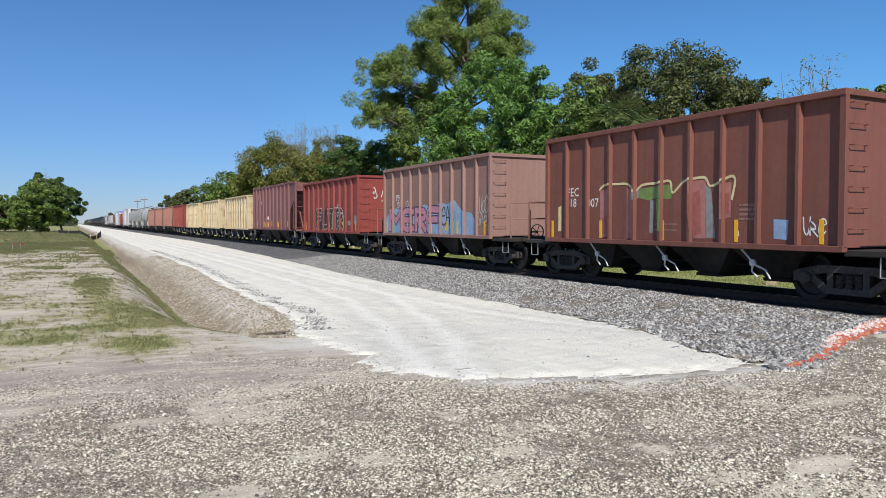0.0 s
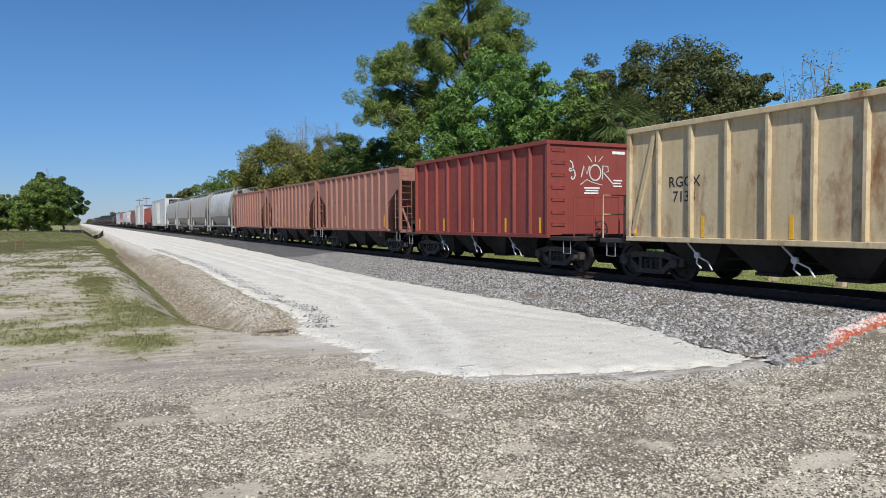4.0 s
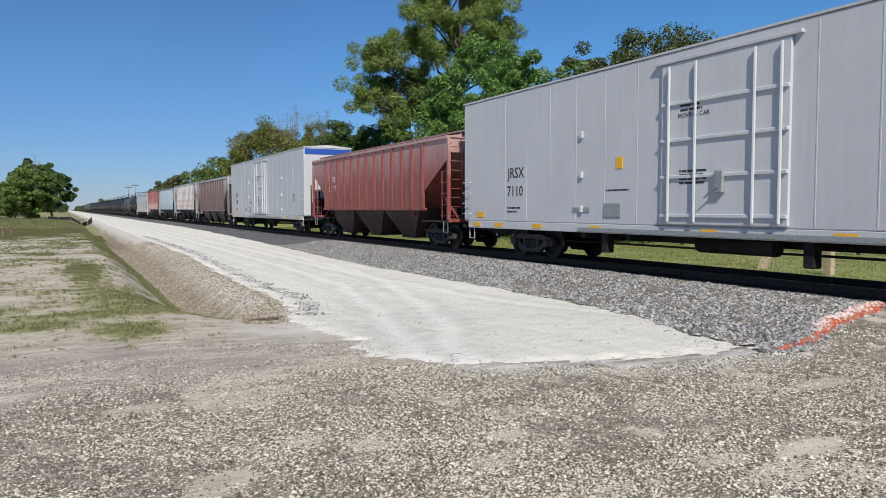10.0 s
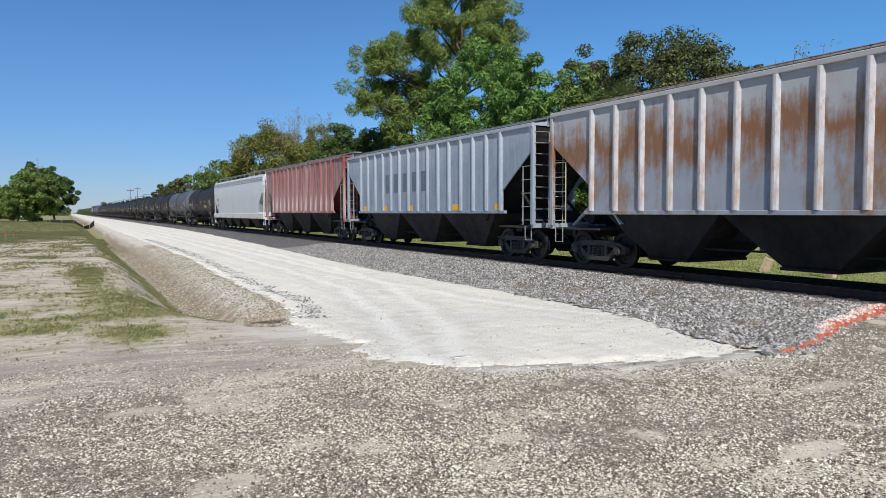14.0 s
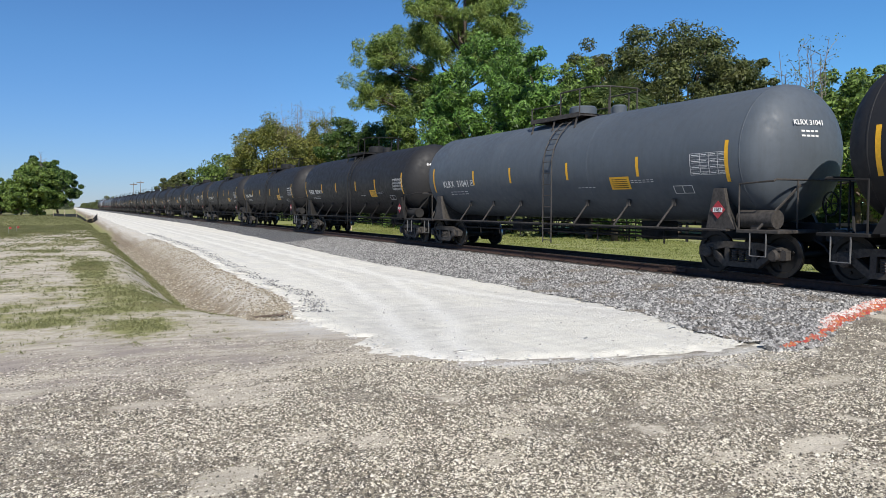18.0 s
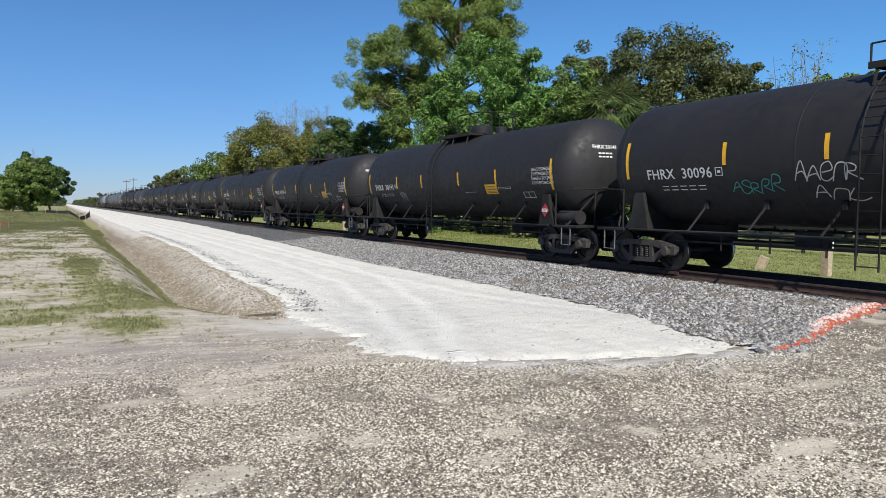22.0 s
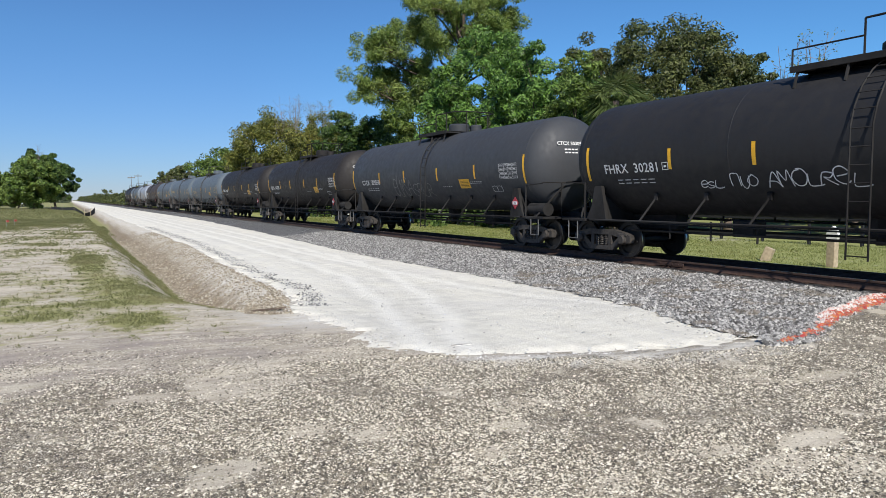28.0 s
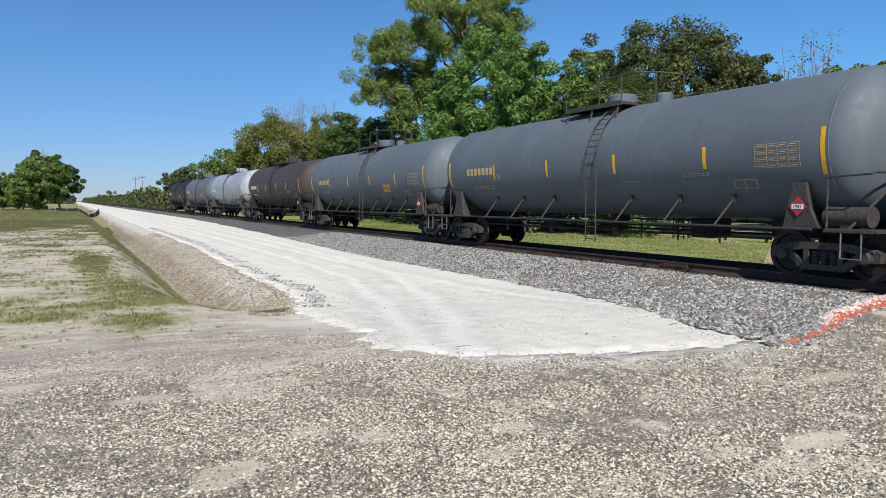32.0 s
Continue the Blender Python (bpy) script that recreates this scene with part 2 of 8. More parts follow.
M["galv_paint"] = paint("pale_grey_paint_web", (0.34, 0.33, 0.31), (0.13, 0.115, 0.10), 0.45, 0.6, 0.45)
# grey-tan with strong darker streaks, for the round hoppers' end sheets
M["end_dark_tan"] = paint("dark_streaked_tan_paint", (0.25, 0.225, 0.19), (0.06, 0.05, 0.042), 0.55, 0.65, 0.8)
M["faint_mark"] = plain("worn_grey_stencil", (0.37, 0.36, 0.335), 0.6, 0, 0.3, 7.0)
M["galv_dull"] = plain("dull_galvanised_steel", (0.16, 0.16, 0.158), 0.6, 0.3, 0.25)
M["galv"] = plain("galvanised_steel", (0.40, 0.41, 0.40), 0.5, 0.6, 0.2)
M["white_linkage"] = plain("white_linkage", (0.62, 0.61, 0.58), 0.6, 0, 0.2)
M["rail_side"] = plain("rusty_rail", (0.065, 0.038, 0.029), 0.75, 0.2, 0.35, 9.0)
M["sleeper"] = plain("weathered_sleeper_timber", (0.045, 0.037, 0.031), 0.85, 0, 0.45, 7.0)
M["bark"] = plain("bark", (0.12, 0.09, 0.07), 0.9, 0, 0.4, 6.0)
M["pale_bark"] = plain("grey_bark", (0.22, 0.19, 0.16), 0.9, 0, 0.35, 6.0)
M["fence_black"] = plain("black_fence_paint", (0.02, 0.02, 0.022), 0.6, 0, 0.3)
M["post_wood"] = plain("bleached_wood", (0.42, 0.34, 0.24), 0.8, 0, 0.25, 9.0)
M["silt"] = plain("black_silt_cloth", (0.015, 0.015, 0.016), 0.7, 0, 0.4)
M["pole_wood"] = plain("pole_timber", (0.16, 0.13, 0.11), 0.85)
M["leaf_pine"] = leafy("pine_needles", (0.045, 0.10, 0.022), (0.34, 0.44, 0.105), (0.31, 0.26, 0.075), 0.18)
M["leaf_bright"] = leafy("bright_broad_leaves", (0.016, 0.045, 0.009), (0.28, 0.405, 0.09), (0.30, 0.30, 0.06), 0.18)
M["leaf_fresh"] = leafy("fresh_green_leaves", (0.01, 0.04, 0.008), (0.245, 0.44, 0.09), (0.27, 0.30, 0.06), 0.12)
M["leaf_mid"] = leafy("mid_green_leaves", (0.02, 0.055, 0.012), (0.25, 0.35, 0.075), (0.19, 0.18, 0.04), 0.2)
M["leaf_oak"] = leafy("oak_leaves", (0.014, 0.028, 0.008), (0.195, 0.225, 0.072), (0.22, 0.165, 0.065), 0.2)
M["leaf_yellow"] = leafy("yellowing_leaves", (0.04, 0.062, 0.012), (0.29, 0.30, 0.065), (0.30, 0.22, 0.06), 0.25)
M["leaf_dark"] = leafy("dark_shrub_leaves", (0.02, 0.055, 0.014), (0.125, 0.205, 0.045), (0.15, 0.13, 0.04), 0.15)
M["leaf_palm"] = leafy("palm_leaves", (0.05, 0.10, 0.03), (0.20, 0.25, 0.085), (0.28, 0.25, 0.10), 0.15)
M["grass"] = leafy("grass_blades", (0.105, 0.118, 0.038), (0.255, 0.258, 0.11), (0.34, 0.295, 0.165), 0.45)
M["pasture"] = leafy("pasture_grass_blades", (0.13, 0.16, 0.04), (0.30, 0.33, 0.10), (0.34, 0.30, 0.14), 0.25)
M["far_green"] = leafy("hazy_far_leaves", (0.06, 0.085, 0.05), (0.13, 0.15, 0.07), (0.17, 0.15, 0.09), 0.2)


def ground_material():
    m, t, b = nodes_of("shelly_sand_soil_and_turf", 0.95)
    b.inputs["Specular IOR Level"].default_value = 0.1
    p = coords(t, world=True)
    fine, mid, broad = grain(t, p, 55, 5, 0.75), grain(t, p, 3.2, 6, 0.65), grain(t, p, 0.5, 5)
    drag = grain(t, coords(t, (0.5, 1.6, 1), world=True), 2.2, 8, 0.72)
    clot, lump = grain(t, p, 1.5, 10, 0.7), grain(t, p, 7.5, 7, 0.72)
    sand = mix(t, ramp(t, mid, 0.35, 0.66), (0.68, 0.62, 0.505), (0.56, 0.505, 0.40))
    sand = mix(t, ramp(t, drag, 0.47, 0.64, 0, 0.6), sand, (0.35, 0.30, 0.245))
    sand = mix(t, ramp(t, fine, 0.47, 0.7, 0, 0.6), sand, (0.26, 0.22, 0.18))
    smudge = grain(t, coords(t, (0.6, 1.2, 1), world=True), 0.9, 9, 0.72)
    sand = mix(t, ramp(t, smudge, 0.46, 0.62, 0, 0.5), sand, (0.36, 0.32, 0.25))
    v = t.nodes.new("ShaderNodeTexVoronoi")
    v.inputs["Scale"].default_value = 80
    t.links.new(p, v.inputs["Vector"])
    stones = mix(t, ramp(t, v.outputs["Color"], 0.2, 0.8), (0.20, 0.17, 0.125), (0.92, 0.86, 0.72))
    gravel = mix(t, ramp(t, v.outputs["Distance"], 0.22, 0.5, 0, 0.9), stones, (0.09, 0.076, 0.06))
    gravel = mix(t, ramp(t, lump, 0.45, 0.62, 0, 0.5), gravel, (0.54, 0.475, 0.36))
    thick = calc(t, "ADD", calc(t, "MULTIPLY", clot, 1.5), calc(t, "ADD", calc(t, "MULTIPLY", lump, 1.1), calc(t, "MULTIPLY", attribute(t, "bare"), -0.7)))
    stony = calc(t, "MULTIPLY", attribute(t, "gravel"), ramp(t, thick, 0.93, 1.17))
    col = mix(t, stony, sand, gravel)
    specks = calc(t, "MULTIPLY", ramp(t, v.outputs["Color"], 0.6, 0.75), ramp(t, calc(t, "ADD", clot, calc(t, "MULTIPLY", drag, 0.8)), 0.8, 0.98, 0.0, 0.9))
    col = mix(t, calc(t, "MULTIPLY", specks, calc(t, "SUBTRACT", 1.0, attribute(t, "bare"))), col, mix(t, ramp(t, v.outputs["Distance"], 0.15, 0.4), (0.75, 0.69, 0.58), (0.13, 0.105, 0.08)))
    soil = mix(t, ramp(t, mid, 0.35, 0.65), (0.28, 0.225, 0.16), (0.165, 0.13, 0.09))
    col = mix(t, calc(t, "MULTIPLY", attribute(t, "soil"), ramp(t, fine, 0.2, 0.6, 0.6, 1.0)), col, soil)
    damp = calc(t, "MULTIPLY", attribute(t, "damp"), ramp(t, grain(t, coords(t, (0.35, 1.3, 1), world=True), 1.9, 9, 0.74), 0.42, 0.58, 0.0, 0.85))
    col = mix(t, damp, col, (0.31, 0.268, 0.24))
    col = mix(t, calc(t, "MULTIPLY", attribute(t, "lime"), ramp(t, calc(t, "ADD", drag, fine), 0.85, 1.12)), col, (0.68, 0.66, 0.61))
    dry = ramp(t, calc(t, "ADD", attribute(t, "grass"), calc(t, "MULTIPLY", calc(t, "SUBTRACT", lump, 0.5), 2.0)), 0.12, 0.5, 0, 0.7)
    col = mix(t, dry, col, mix(t, ramp(t, fine, 0.4, 0.65), (0.43, 0.375, 0.255), (0.27, 0.245, 0.145)))
    turf = mix(t, ramp(t, mid, 0.3, 0.7), (0.16, 0.175, 0.06), (0.33, 0.325, 0.14))
    turf = mix(t, ramp(t, fine, 0.45, 0.8, 0, 0.6), turf, (0.40, 0.355, 0.20))
    speck = grain(t, coords(t, (0.55, 1.0, 1), world=True), 7, 6, 0.75)
    green = ramp(t, calc(t, "ADD", attribute(t, "grass"), calc(t, "ADD", calc(t, "MULTIPLY", calc(t, "SUBTRACT", mid, 0.5), 1.3), calc(t, "MULTIPLY", calc(t, "SUBTRACT", speck, 0.5), 1.9))), 0.30, 0.60, 0, 0.92)
    turf = mix(t, attribute(t, "lush"), turf, mix(t, ramp(t, mid, 0.35, 0.65), (0.19, 0.225, 0.065), (0.31, 0.32, 0.115)))
    col = mix(t, green, col, turf)
    t.links.new(col, b.inputs["Base Color"])
    bump(t, b, calc(t, "ADD", fine, calc(t, "MULTIPLY", mid, 1.2)), 0.45, 0.02)
    return m


def road_material():
    m, t, b = nodes_of("white_crushed_limestone", 0.95)
    b.inputs["Specular IOR Level"].default_value = 0.15
    p = coords(t, world=True)
    fine, mid, broad = grain(t, p, 70, 5, 0.75), grain(t, p, 2.6, 7, 0.7), grain(t, p, 0.45, 4)
    along = grain(t, coords(t, (2.6, 0.10, 1), world=True), 1.7, 6, 0.65)
    across = grain(t, coords(t, (0.7, 2.6, 1), world=True), 2.4, 7, 0.72)
    col = mix(t, ramp(t, mid, 0.32, 0.68), (0.83, 0.80, 0.70), (0.71, 0.68, 0.585))
    col = mix(t, ramp(t, broad, 0.45, 0.62, 0, 0.65), col, (0.70, 0.675, 0.61))
    col = mix(t, ramp(t, along, 0.5, 0.66, 0, 0.5), col, (0.60, 0.575, 0.525))
    wheel = calc(t, "MULTIPLY", attribute(t, "track"), ramp(t, mid, 0.25, 0.6, 0.1, 0.6))
    col = mix(t, wheel, col, (0.88, 0.86, 0.79))
    col = mix(t, calc(t, "MULTIPLY", attribute(t, "ridge"), ramp(t, mid, 0.34, 0.6, 0.05, 0.8)), col, (0.52, 0.50, 0.445))
    col = mix(t, ramp(t, across, 0.54, 0.68, 0, 0.5), col, (0.47, 0.455, 0.40))
    col = mix(t, ramp(t, across, 0.46, 0.34, 0, 0.5), col, (0.84, 0.82, 0.74))
    col = mix(t, ramp(t, fine, 0.5, 0.8, 0, 0.65), col, (0.40, 0.38, 0.34))
    t.links.new(col, b.inputs["Base Color"])
    bump(t, b, calc(t, "ADD", fine, calc(t, "ADD", calc(t, "MULTIPLY", mid, 1.4), calc(t, "MULTIPLY", across, 0.6))), 0.6, 0.022)
    return m


def ballast_material(name, scale, a, b_, dark):
    m, t, b = nodes_of(name, 0.85)
    p = coords(t, world=True)
    v = t.nodes.new("ShaderNodeTexVoronoi")
    v.inputs["Scale"].default_value = scale
    t.links.new(p, v.inputs["Vector"])
    col = mix(t, ramp(t, v.outputs["Color"], 0.15, 0.85), a, b_)
    col = mix(t, ramp(t, v.outputs["Distance"], 0.3, 0.75), col, dark)
    col = mix(t, ramp(t, grain(t, p, 0.8, 5), 0.55, 0.75, 0, 0.5), col, (0.17, 0.145, 0.115))
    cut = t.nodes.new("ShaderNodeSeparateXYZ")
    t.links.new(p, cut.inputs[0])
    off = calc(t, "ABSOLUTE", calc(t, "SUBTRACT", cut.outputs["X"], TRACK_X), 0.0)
    # shade under the train, painted into the stones along the track's centre
    train_shade = ramp(t, calc(t, "ADD", off, calc(t, "MULTIPLY", grain(t, p, 3.0, 4), 0.3)), 1.35, 1.05, 0.0, 0.9)
    col = mix(t, train_shade, col, (0.03, 0.026, 0.022))
    t.links.new(col, b.inputs["Base Color"])
    bump(t, b, ramp(t, v.outputs["Distance"], 0.0, 0.8, 1.0, 0.0), 1.0, 0.05)
    return m


def stone_material(name, cols):
    m, t, b = nodes_of(name, 0.85)
    g = t.nodes.new("ShaderNodeNewGeometry")
    r = t.nodes.new("ShaderNodeValToRGB")
    r.color_ramp.interpolation = "CONSTANT"
    while len(r.color_ramp.elements) < len(cols):
        r.color_ramp.elements.new(1.0)
    for i, c in enumerate(cols):
        r.color_ramp.elements[i].position = i / len(cols)
        r.color_ramp.elements[i].color = (*c, 1)
    t.links.new(g.outputs["Random Per Island"], r.inputs[0])
    col = mix(t, ramp(t, grain(t, coords(t, world=True), 60, 4), 0.3, 0.8, 0, 0.5), r.outputs[0], (0.2, 0.18, 0.15))
    t.links.new(col, b.inputs["Base Color"])
    return m


M["ground"] = ground_material()
M["road"] = road_material()
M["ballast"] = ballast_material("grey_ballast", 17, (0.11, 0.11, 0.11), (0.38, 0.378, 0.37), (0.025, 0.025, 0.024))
M["ballast_stone"] = stone_material("ballast_stones", [(0.11, 0.112, 0.113), (0.30, 0.30, 0.295), (0.42, 0.415, 0.40), (0.18, 0.178, 0.172), (0.58, 0.57, 0.545), (0.045, 0.045, 0.047)])
M["shell"] = stone_material("shell_gravel", [(0.69, 0.63, 0.495), (0.16, 0.137, 0.10), (0.94, 0.885, 0.75), (0.36, 0.318, 0.237), (0.05, 0.044, 0.034), (0.84, 0.78, 0.64), (0.10, 0.086, 0.065)])
M["rubble"] = stone_material("brown_rubble", [(0.36, 0.30, 0.21), (0.21, 0.168, 0.11), (0.60, 0.545, 0.44), (0.28, 0.228, 0.155), (0.47, 0.41, 0.30)])
M["mud_stone"] = stone_material("muddy_stones", [(0.15, 0.128, 0.10), (0.26, 0.232, 0.195), (0.09, 0.077, 0.062), (0.40, 0.38, 0.345), (0.19, 0.18, 0.165)])
M["lime_stone"] = stone_material("limestone_bits", [(0.72, 0.71, 0.67), (0.56, 0.54, 0.50), (0.80, 0.79, 0.76), (0.38, 0.36, 0.32)])
M["orange_stone"] = stone_material("paint_sprayed_stones", [(0.60, 0.09, 0.03), (0.70, 0.24, 0.05), (0.46, 0.035, 0.035), (0.55, 0.06, 0.04), (0.36, 0.20, 0.14)])
M["pinkish_stone"] = stone_material("pale_sprayed_stones", [(0.80, 0.70, 0.66), (0.76, 0.50, 0.42), (0.72, 0.66, 0.62), (0.66, 0.20, 0.15), (0.80, 0.76, 0.72)])

# ---- mesh helpers ----


class Geo:
    """Collects faces of one mesh."""

    def __init__(self):
        self.v, self.f, self.m = [], [], []
        self.slot = 0

    def add(self, verts, faces):
        n = len(self.v)
        self.v += [tuple(p) for p in verts]
        self.f += [tuple(i + n for i in q) for q in faces]
        self.m += [self.slot] * len(faces)
        return self

    def box(self, x0, x1, y0, y1, z0, z1, c=0.0):
        if c <= 0:
            p = [(x, y, z) for x in (x0, x1) for y in (y0, y1) for z in (z0, z1)]
            return self.add(p, [(0, 1, 3, 2), (4, 6, 7, 5), (0, 4, 5, 1), (2, 3, 7, 6), (0, 2, 6, 4), (1, 5, 7, 3)])
        ends, p = ((x0, x1), (y0, y1), (z0, z1)), []
        for i in (0, 1):
            for j in (0, 1):
                for k in (0, 1):
                    s, o = (i, j, k), [ends[a][(i, j, k)[a]] for a in range(3)]
                    for keep in range(3):
                        p.append(tuple(o[a] if a == keep else o[a] + (c if s[a] == 0 else -c) for a in range(3)))

        def idx(i, j, k, a):
            return (i * 4 + j * 2 + k) * 3 + a
        f = []
        for a in range(3):
            u, w = [q for q in range(3) if q != a]
            for side in (0, 1):
                ring = []
                for s, r in ((0, 0), (1, 0), (1, 1), (0, 1)):
                    c3 = [0, 0, 0]
                    c3[a], c3[u], c3[w] = side, s, r
                    ring.append(idx(*c3, a))
                flip = (side == 1) == (a == 1)
                f.append(tuple(ring[::-1] if flip else ring) if side == 1 or a != 9 else tuple(ring))
        for a in range(3):
            u, w = [q for q in range(3) if q != a]
            for s in (0, 1):
                for r in (0, 1):
                    q = []
                    for e, ax in ((0, u), (1, u), (1, w), (0, w)):
                        c3 = [0, 0, 0]
                        c3[a], c3[u], c3[w] = e, s, r
                        q.append(idx(*c3, ax))
                    f.append(tuple(q))
        for i in (0, 1):
            for j in (0, 1):
                for k in (0, 1):
                    f.append(tuple(idx(i, j, k, a) for a in range(3)))
        return self.add(p, f)

    def tube(self, p, q, r, n=6, r2=None):
        p, q = Vector(p), Vector(q)
        d = (q - p).normalized()
        u = d.orthogonal().normalized()
        w = d.cross(u)
        r2 = r if r2 is None else r2
        ring = [(math.cos(2 * math.pi * i / n), math.sin(2 * math.pi * i / n)) for i in range(n)]
        v = [p + u * a * r + w * b * r for a, b in ring] + [q + u * a * r2 + w * b * r2 for a, b in ring]
        f = [(i, (i + 1) % n, n + (i + 1) % n, n + i) for i in range(n)] + [tuple(range(n))[::-1], tuple(range(n, 2 * n))]
        return self.add(v, f)

    def path(self, pts, r, n=6):
        """A round bar bent through the points."""
        pts = [Vector(p) for p in pts]
        last, v = len(pts) - 1, []
        way = [(pts[min(i + 1, last)] - pts[max(i - 1, 0)]).normalized() for i in range(last + 1)]
        u = way[0].orthogonal().normalized()
        for i, p in enumerate(pts):
            if 0 < i < last:
                a, b = (p - pts[i - 1]).normalized(), (pts[i + 1] - p).normalized()
                way[i] = (a + b).normalized() if (a + b).length > 1e-4 else a
            u = (u - way[i] * u.dot(way[i]))
            u = u.normalized() if u.length > 1e-4 else way[i].orthogonal().normalized()
            w = way[i].cross(u)
            v += [p + (u * math.cos(2 * math.pi * k / n) + w * math.sin(2 * math.pi * k / n)) * r for k in range(n)]
        f = [(i * n + k, i * n + (k + 1) % n, (i + 1) * n + (k + 1) % n, (i + 1) * n + k) for i in range(last) for k in range(n)]
        return self.add(v, f + [tuple(range(n))[::-1], tuple(last * n + k for k in range(n))])

    def prism(self, prof, axis, a, b):
        """Extrudes a closed outline, given in the other two axes in order, from a to b along axis."""
        def at(p, s):
            c = [p[0], p[1]]
            c.insert(axis, s)
            return tuple(c)
        n = len(prof)
        v = [at(p, a) for p in prof] + [at(p, b) for p in prof]
        f = [(i, (i + 1) % n, n + (i + 1) % n, n + i) for i in range(n)] + [tuple(range(n))[::-1], tuple(range(n, 2 * n))]
        return self.add(v, f)

    def lathe(self, prof, axis, c, n=24, caps=True):
        """Turns (radius, along) pairs about an axis through c."""
        v, f = [], []
        for r, s in prof:
            for i in range(n):
                a = 2 * math.pi * i / n
                q = [math.cos(a) * r, math.sin(a) * r]
                q.insert(axis, s)
                v.append((q[0] + c[0], q[1] + c[1], q[2] + c[2]))
        for j in range(len(prof) - 1):
            for i in range(n):
                f.append((j * n + i, j * n + (i + 1) % n, (j + 1) * n + (i + 1) % n, (j + 1) * n + i))
        if caps:
            f.append(tuple(range(n))[::-1])
            f.append(tuple(range((len(prof) - 1) * n, len(prof) * n)))
        return self.add(v, f)

    def mesh(self, name, mats, smooth=False):
        me = bpy.data.meshes.new(name)
        me.from_pydata(self.v, [], self.f)
        for m in mats if isinstance(mats, (list, tuple)) else [mats]:
            me.materials.append(m)
        if any(self.m):
            me.polygons.foreach_set("material_index", self.m)
        bm = bmesh.new()
        bm.from_mesh(me)
        bmesh.ops.recalc_face_normals(bm, faces=bm.faces)
        bm.to_mesh(me)
        bm.free()
        if smooth:
            me.shade_smooth()
            if smooth is not True:
                me.set_sharp_from_angle(angle=radians(smooth))
        return me


def part(name, geo, material, parent, label="", smooth=False):
    me = geo if isinstance(geo, bpy.types.Mesh) else geo.mesh(name, material, smooth)
    ob = new(name, me)
    ob.parent = parent
    if label:
        tagged(ob, label)
    return ob


def holder(name, label, category, group="", kind="", at=(0, 0, 0)):
    ob = new(name)
    ob.empty_display_size = 0.2
    ob.location = at
    return tagged(ob, label, category, group, kind)


def cloud(name, verts, faces, material, smooth=False):
    """A mesh from arrays of equal-sided faces."""
    me = bpy.data.meshes.new(name)
    n = faces.shape[1]
    me.vertices.add(len(verts))
    me.vertices.foreach_set("co", np.ascontiguousarray(verts, dtype=np.float32).ravel())
    me.loops.add(faces.size)
    me.loops.foreach_set("vertex_index", np.ascontiguousarray(faces, dtype=np.int32).ravel())
    me.polygons.add(len(faces))
    me.polygons.foreach_set("loop_start", np.arange(0, faces.size, n, dtype=np.int32))
    me.update(calc_edges=True)
    me.materials.append(material)
    if smooth:
        me.shade_smooth()
    return me


def step(a, b, x):
    t = np.clip((x - a) / (b - a), 0, 1)
    return t * t * (3 - 2 * t)


def waves(x, y, size, seed):
    """Smooth pseudo-random relief of about -1 to 1."""
    r = np.random.RandomState(seed)
    out = np.zeros(np.broadcast(x, y).shape)
    for k in range(7):
        a, f, ph = r.uniform(0, 2 * np.pi), r.uniform(0.5, 2.2) / size, r.uniform(0, 6.28)
        out = out + np.sin((x * np.cos(a) + y * np.sin(a)) * f * 2 * np.pi + ph) * 0.4
    return out / 1.4


def cloudy(x, y, size, seed, octaves=4):
    """Irregular patches, 0 to 1 with a mean of a half."""
    out, amp, total = 0.0, 1.0, 0.0
    for k in range(octaves):
        turn = 0.6 + 1.9 * k
        u = (np.asarray(x) * np.cos(turn) - np.asarray(y) * np.sin(turn)) * 2 ** k / size + seed * 7.3
        v = (np.asarray(x) * np.sin(turn) + np.asarray(y) * np.cos(turn)) * 2 ** k / size + seed * 3.1
        i, j = np.floor(u), np.floor(v)
        f, g = u - i, v - j
        f, g = f * f * (3 - 2 * f), g * g * (3 - 2 * g)

        def at(a, b):
            h = np.sin(a * 127.1 + b * 311.7 + seed * 74.7) * 43758.5453
            return h - np.floor(h)
        out = out + amp * ((at(i, j) * (1 - f) + at(i + 1, j) * f) * (1 - g) + (at(i, j + 1) * (1 - f) + at(i + 1, j + 1) * f) * g)
        total, amp = total + amp, amp * 0.55
    return out / total


# ---- the ground ----
ROAD_L = ((5.38, 6.9), (5.42, 6.3), (5.53, 5.63), (5.74, 5.05), (5.97, 4.5), (6.14, 4.0), (6.3, 3.55), (6.7, 3.37), (7.06, 3.07), (7.4, 2.95), (8.2, 3.1), (9.46, 2.98), (10.6, 2.9),
          (11.5, 3.05), (13.0, 3.5), (14.5, 3.75), (17.8, 3.74), (20.0, 3.78), (24.2, 4.0), (31.4, 4.35), (92, 4.3), (167, 4.95), (2000, 5.0))
ROAD_R = ((5.38, 7.1), (5.6, 7.3), (6.5, 7.32), (7.05, 7.5), (7.85, 7.88), (8.67, 8.2), (9.7, 8.5), (11.8, 9.0), (13.75, 9.2), (16, 9.25), (20, 9.1), (25, 9.2), (28, 9.4), (40, 10.2), (56, 11.1), (81, 11.9), (2000, 12.0))


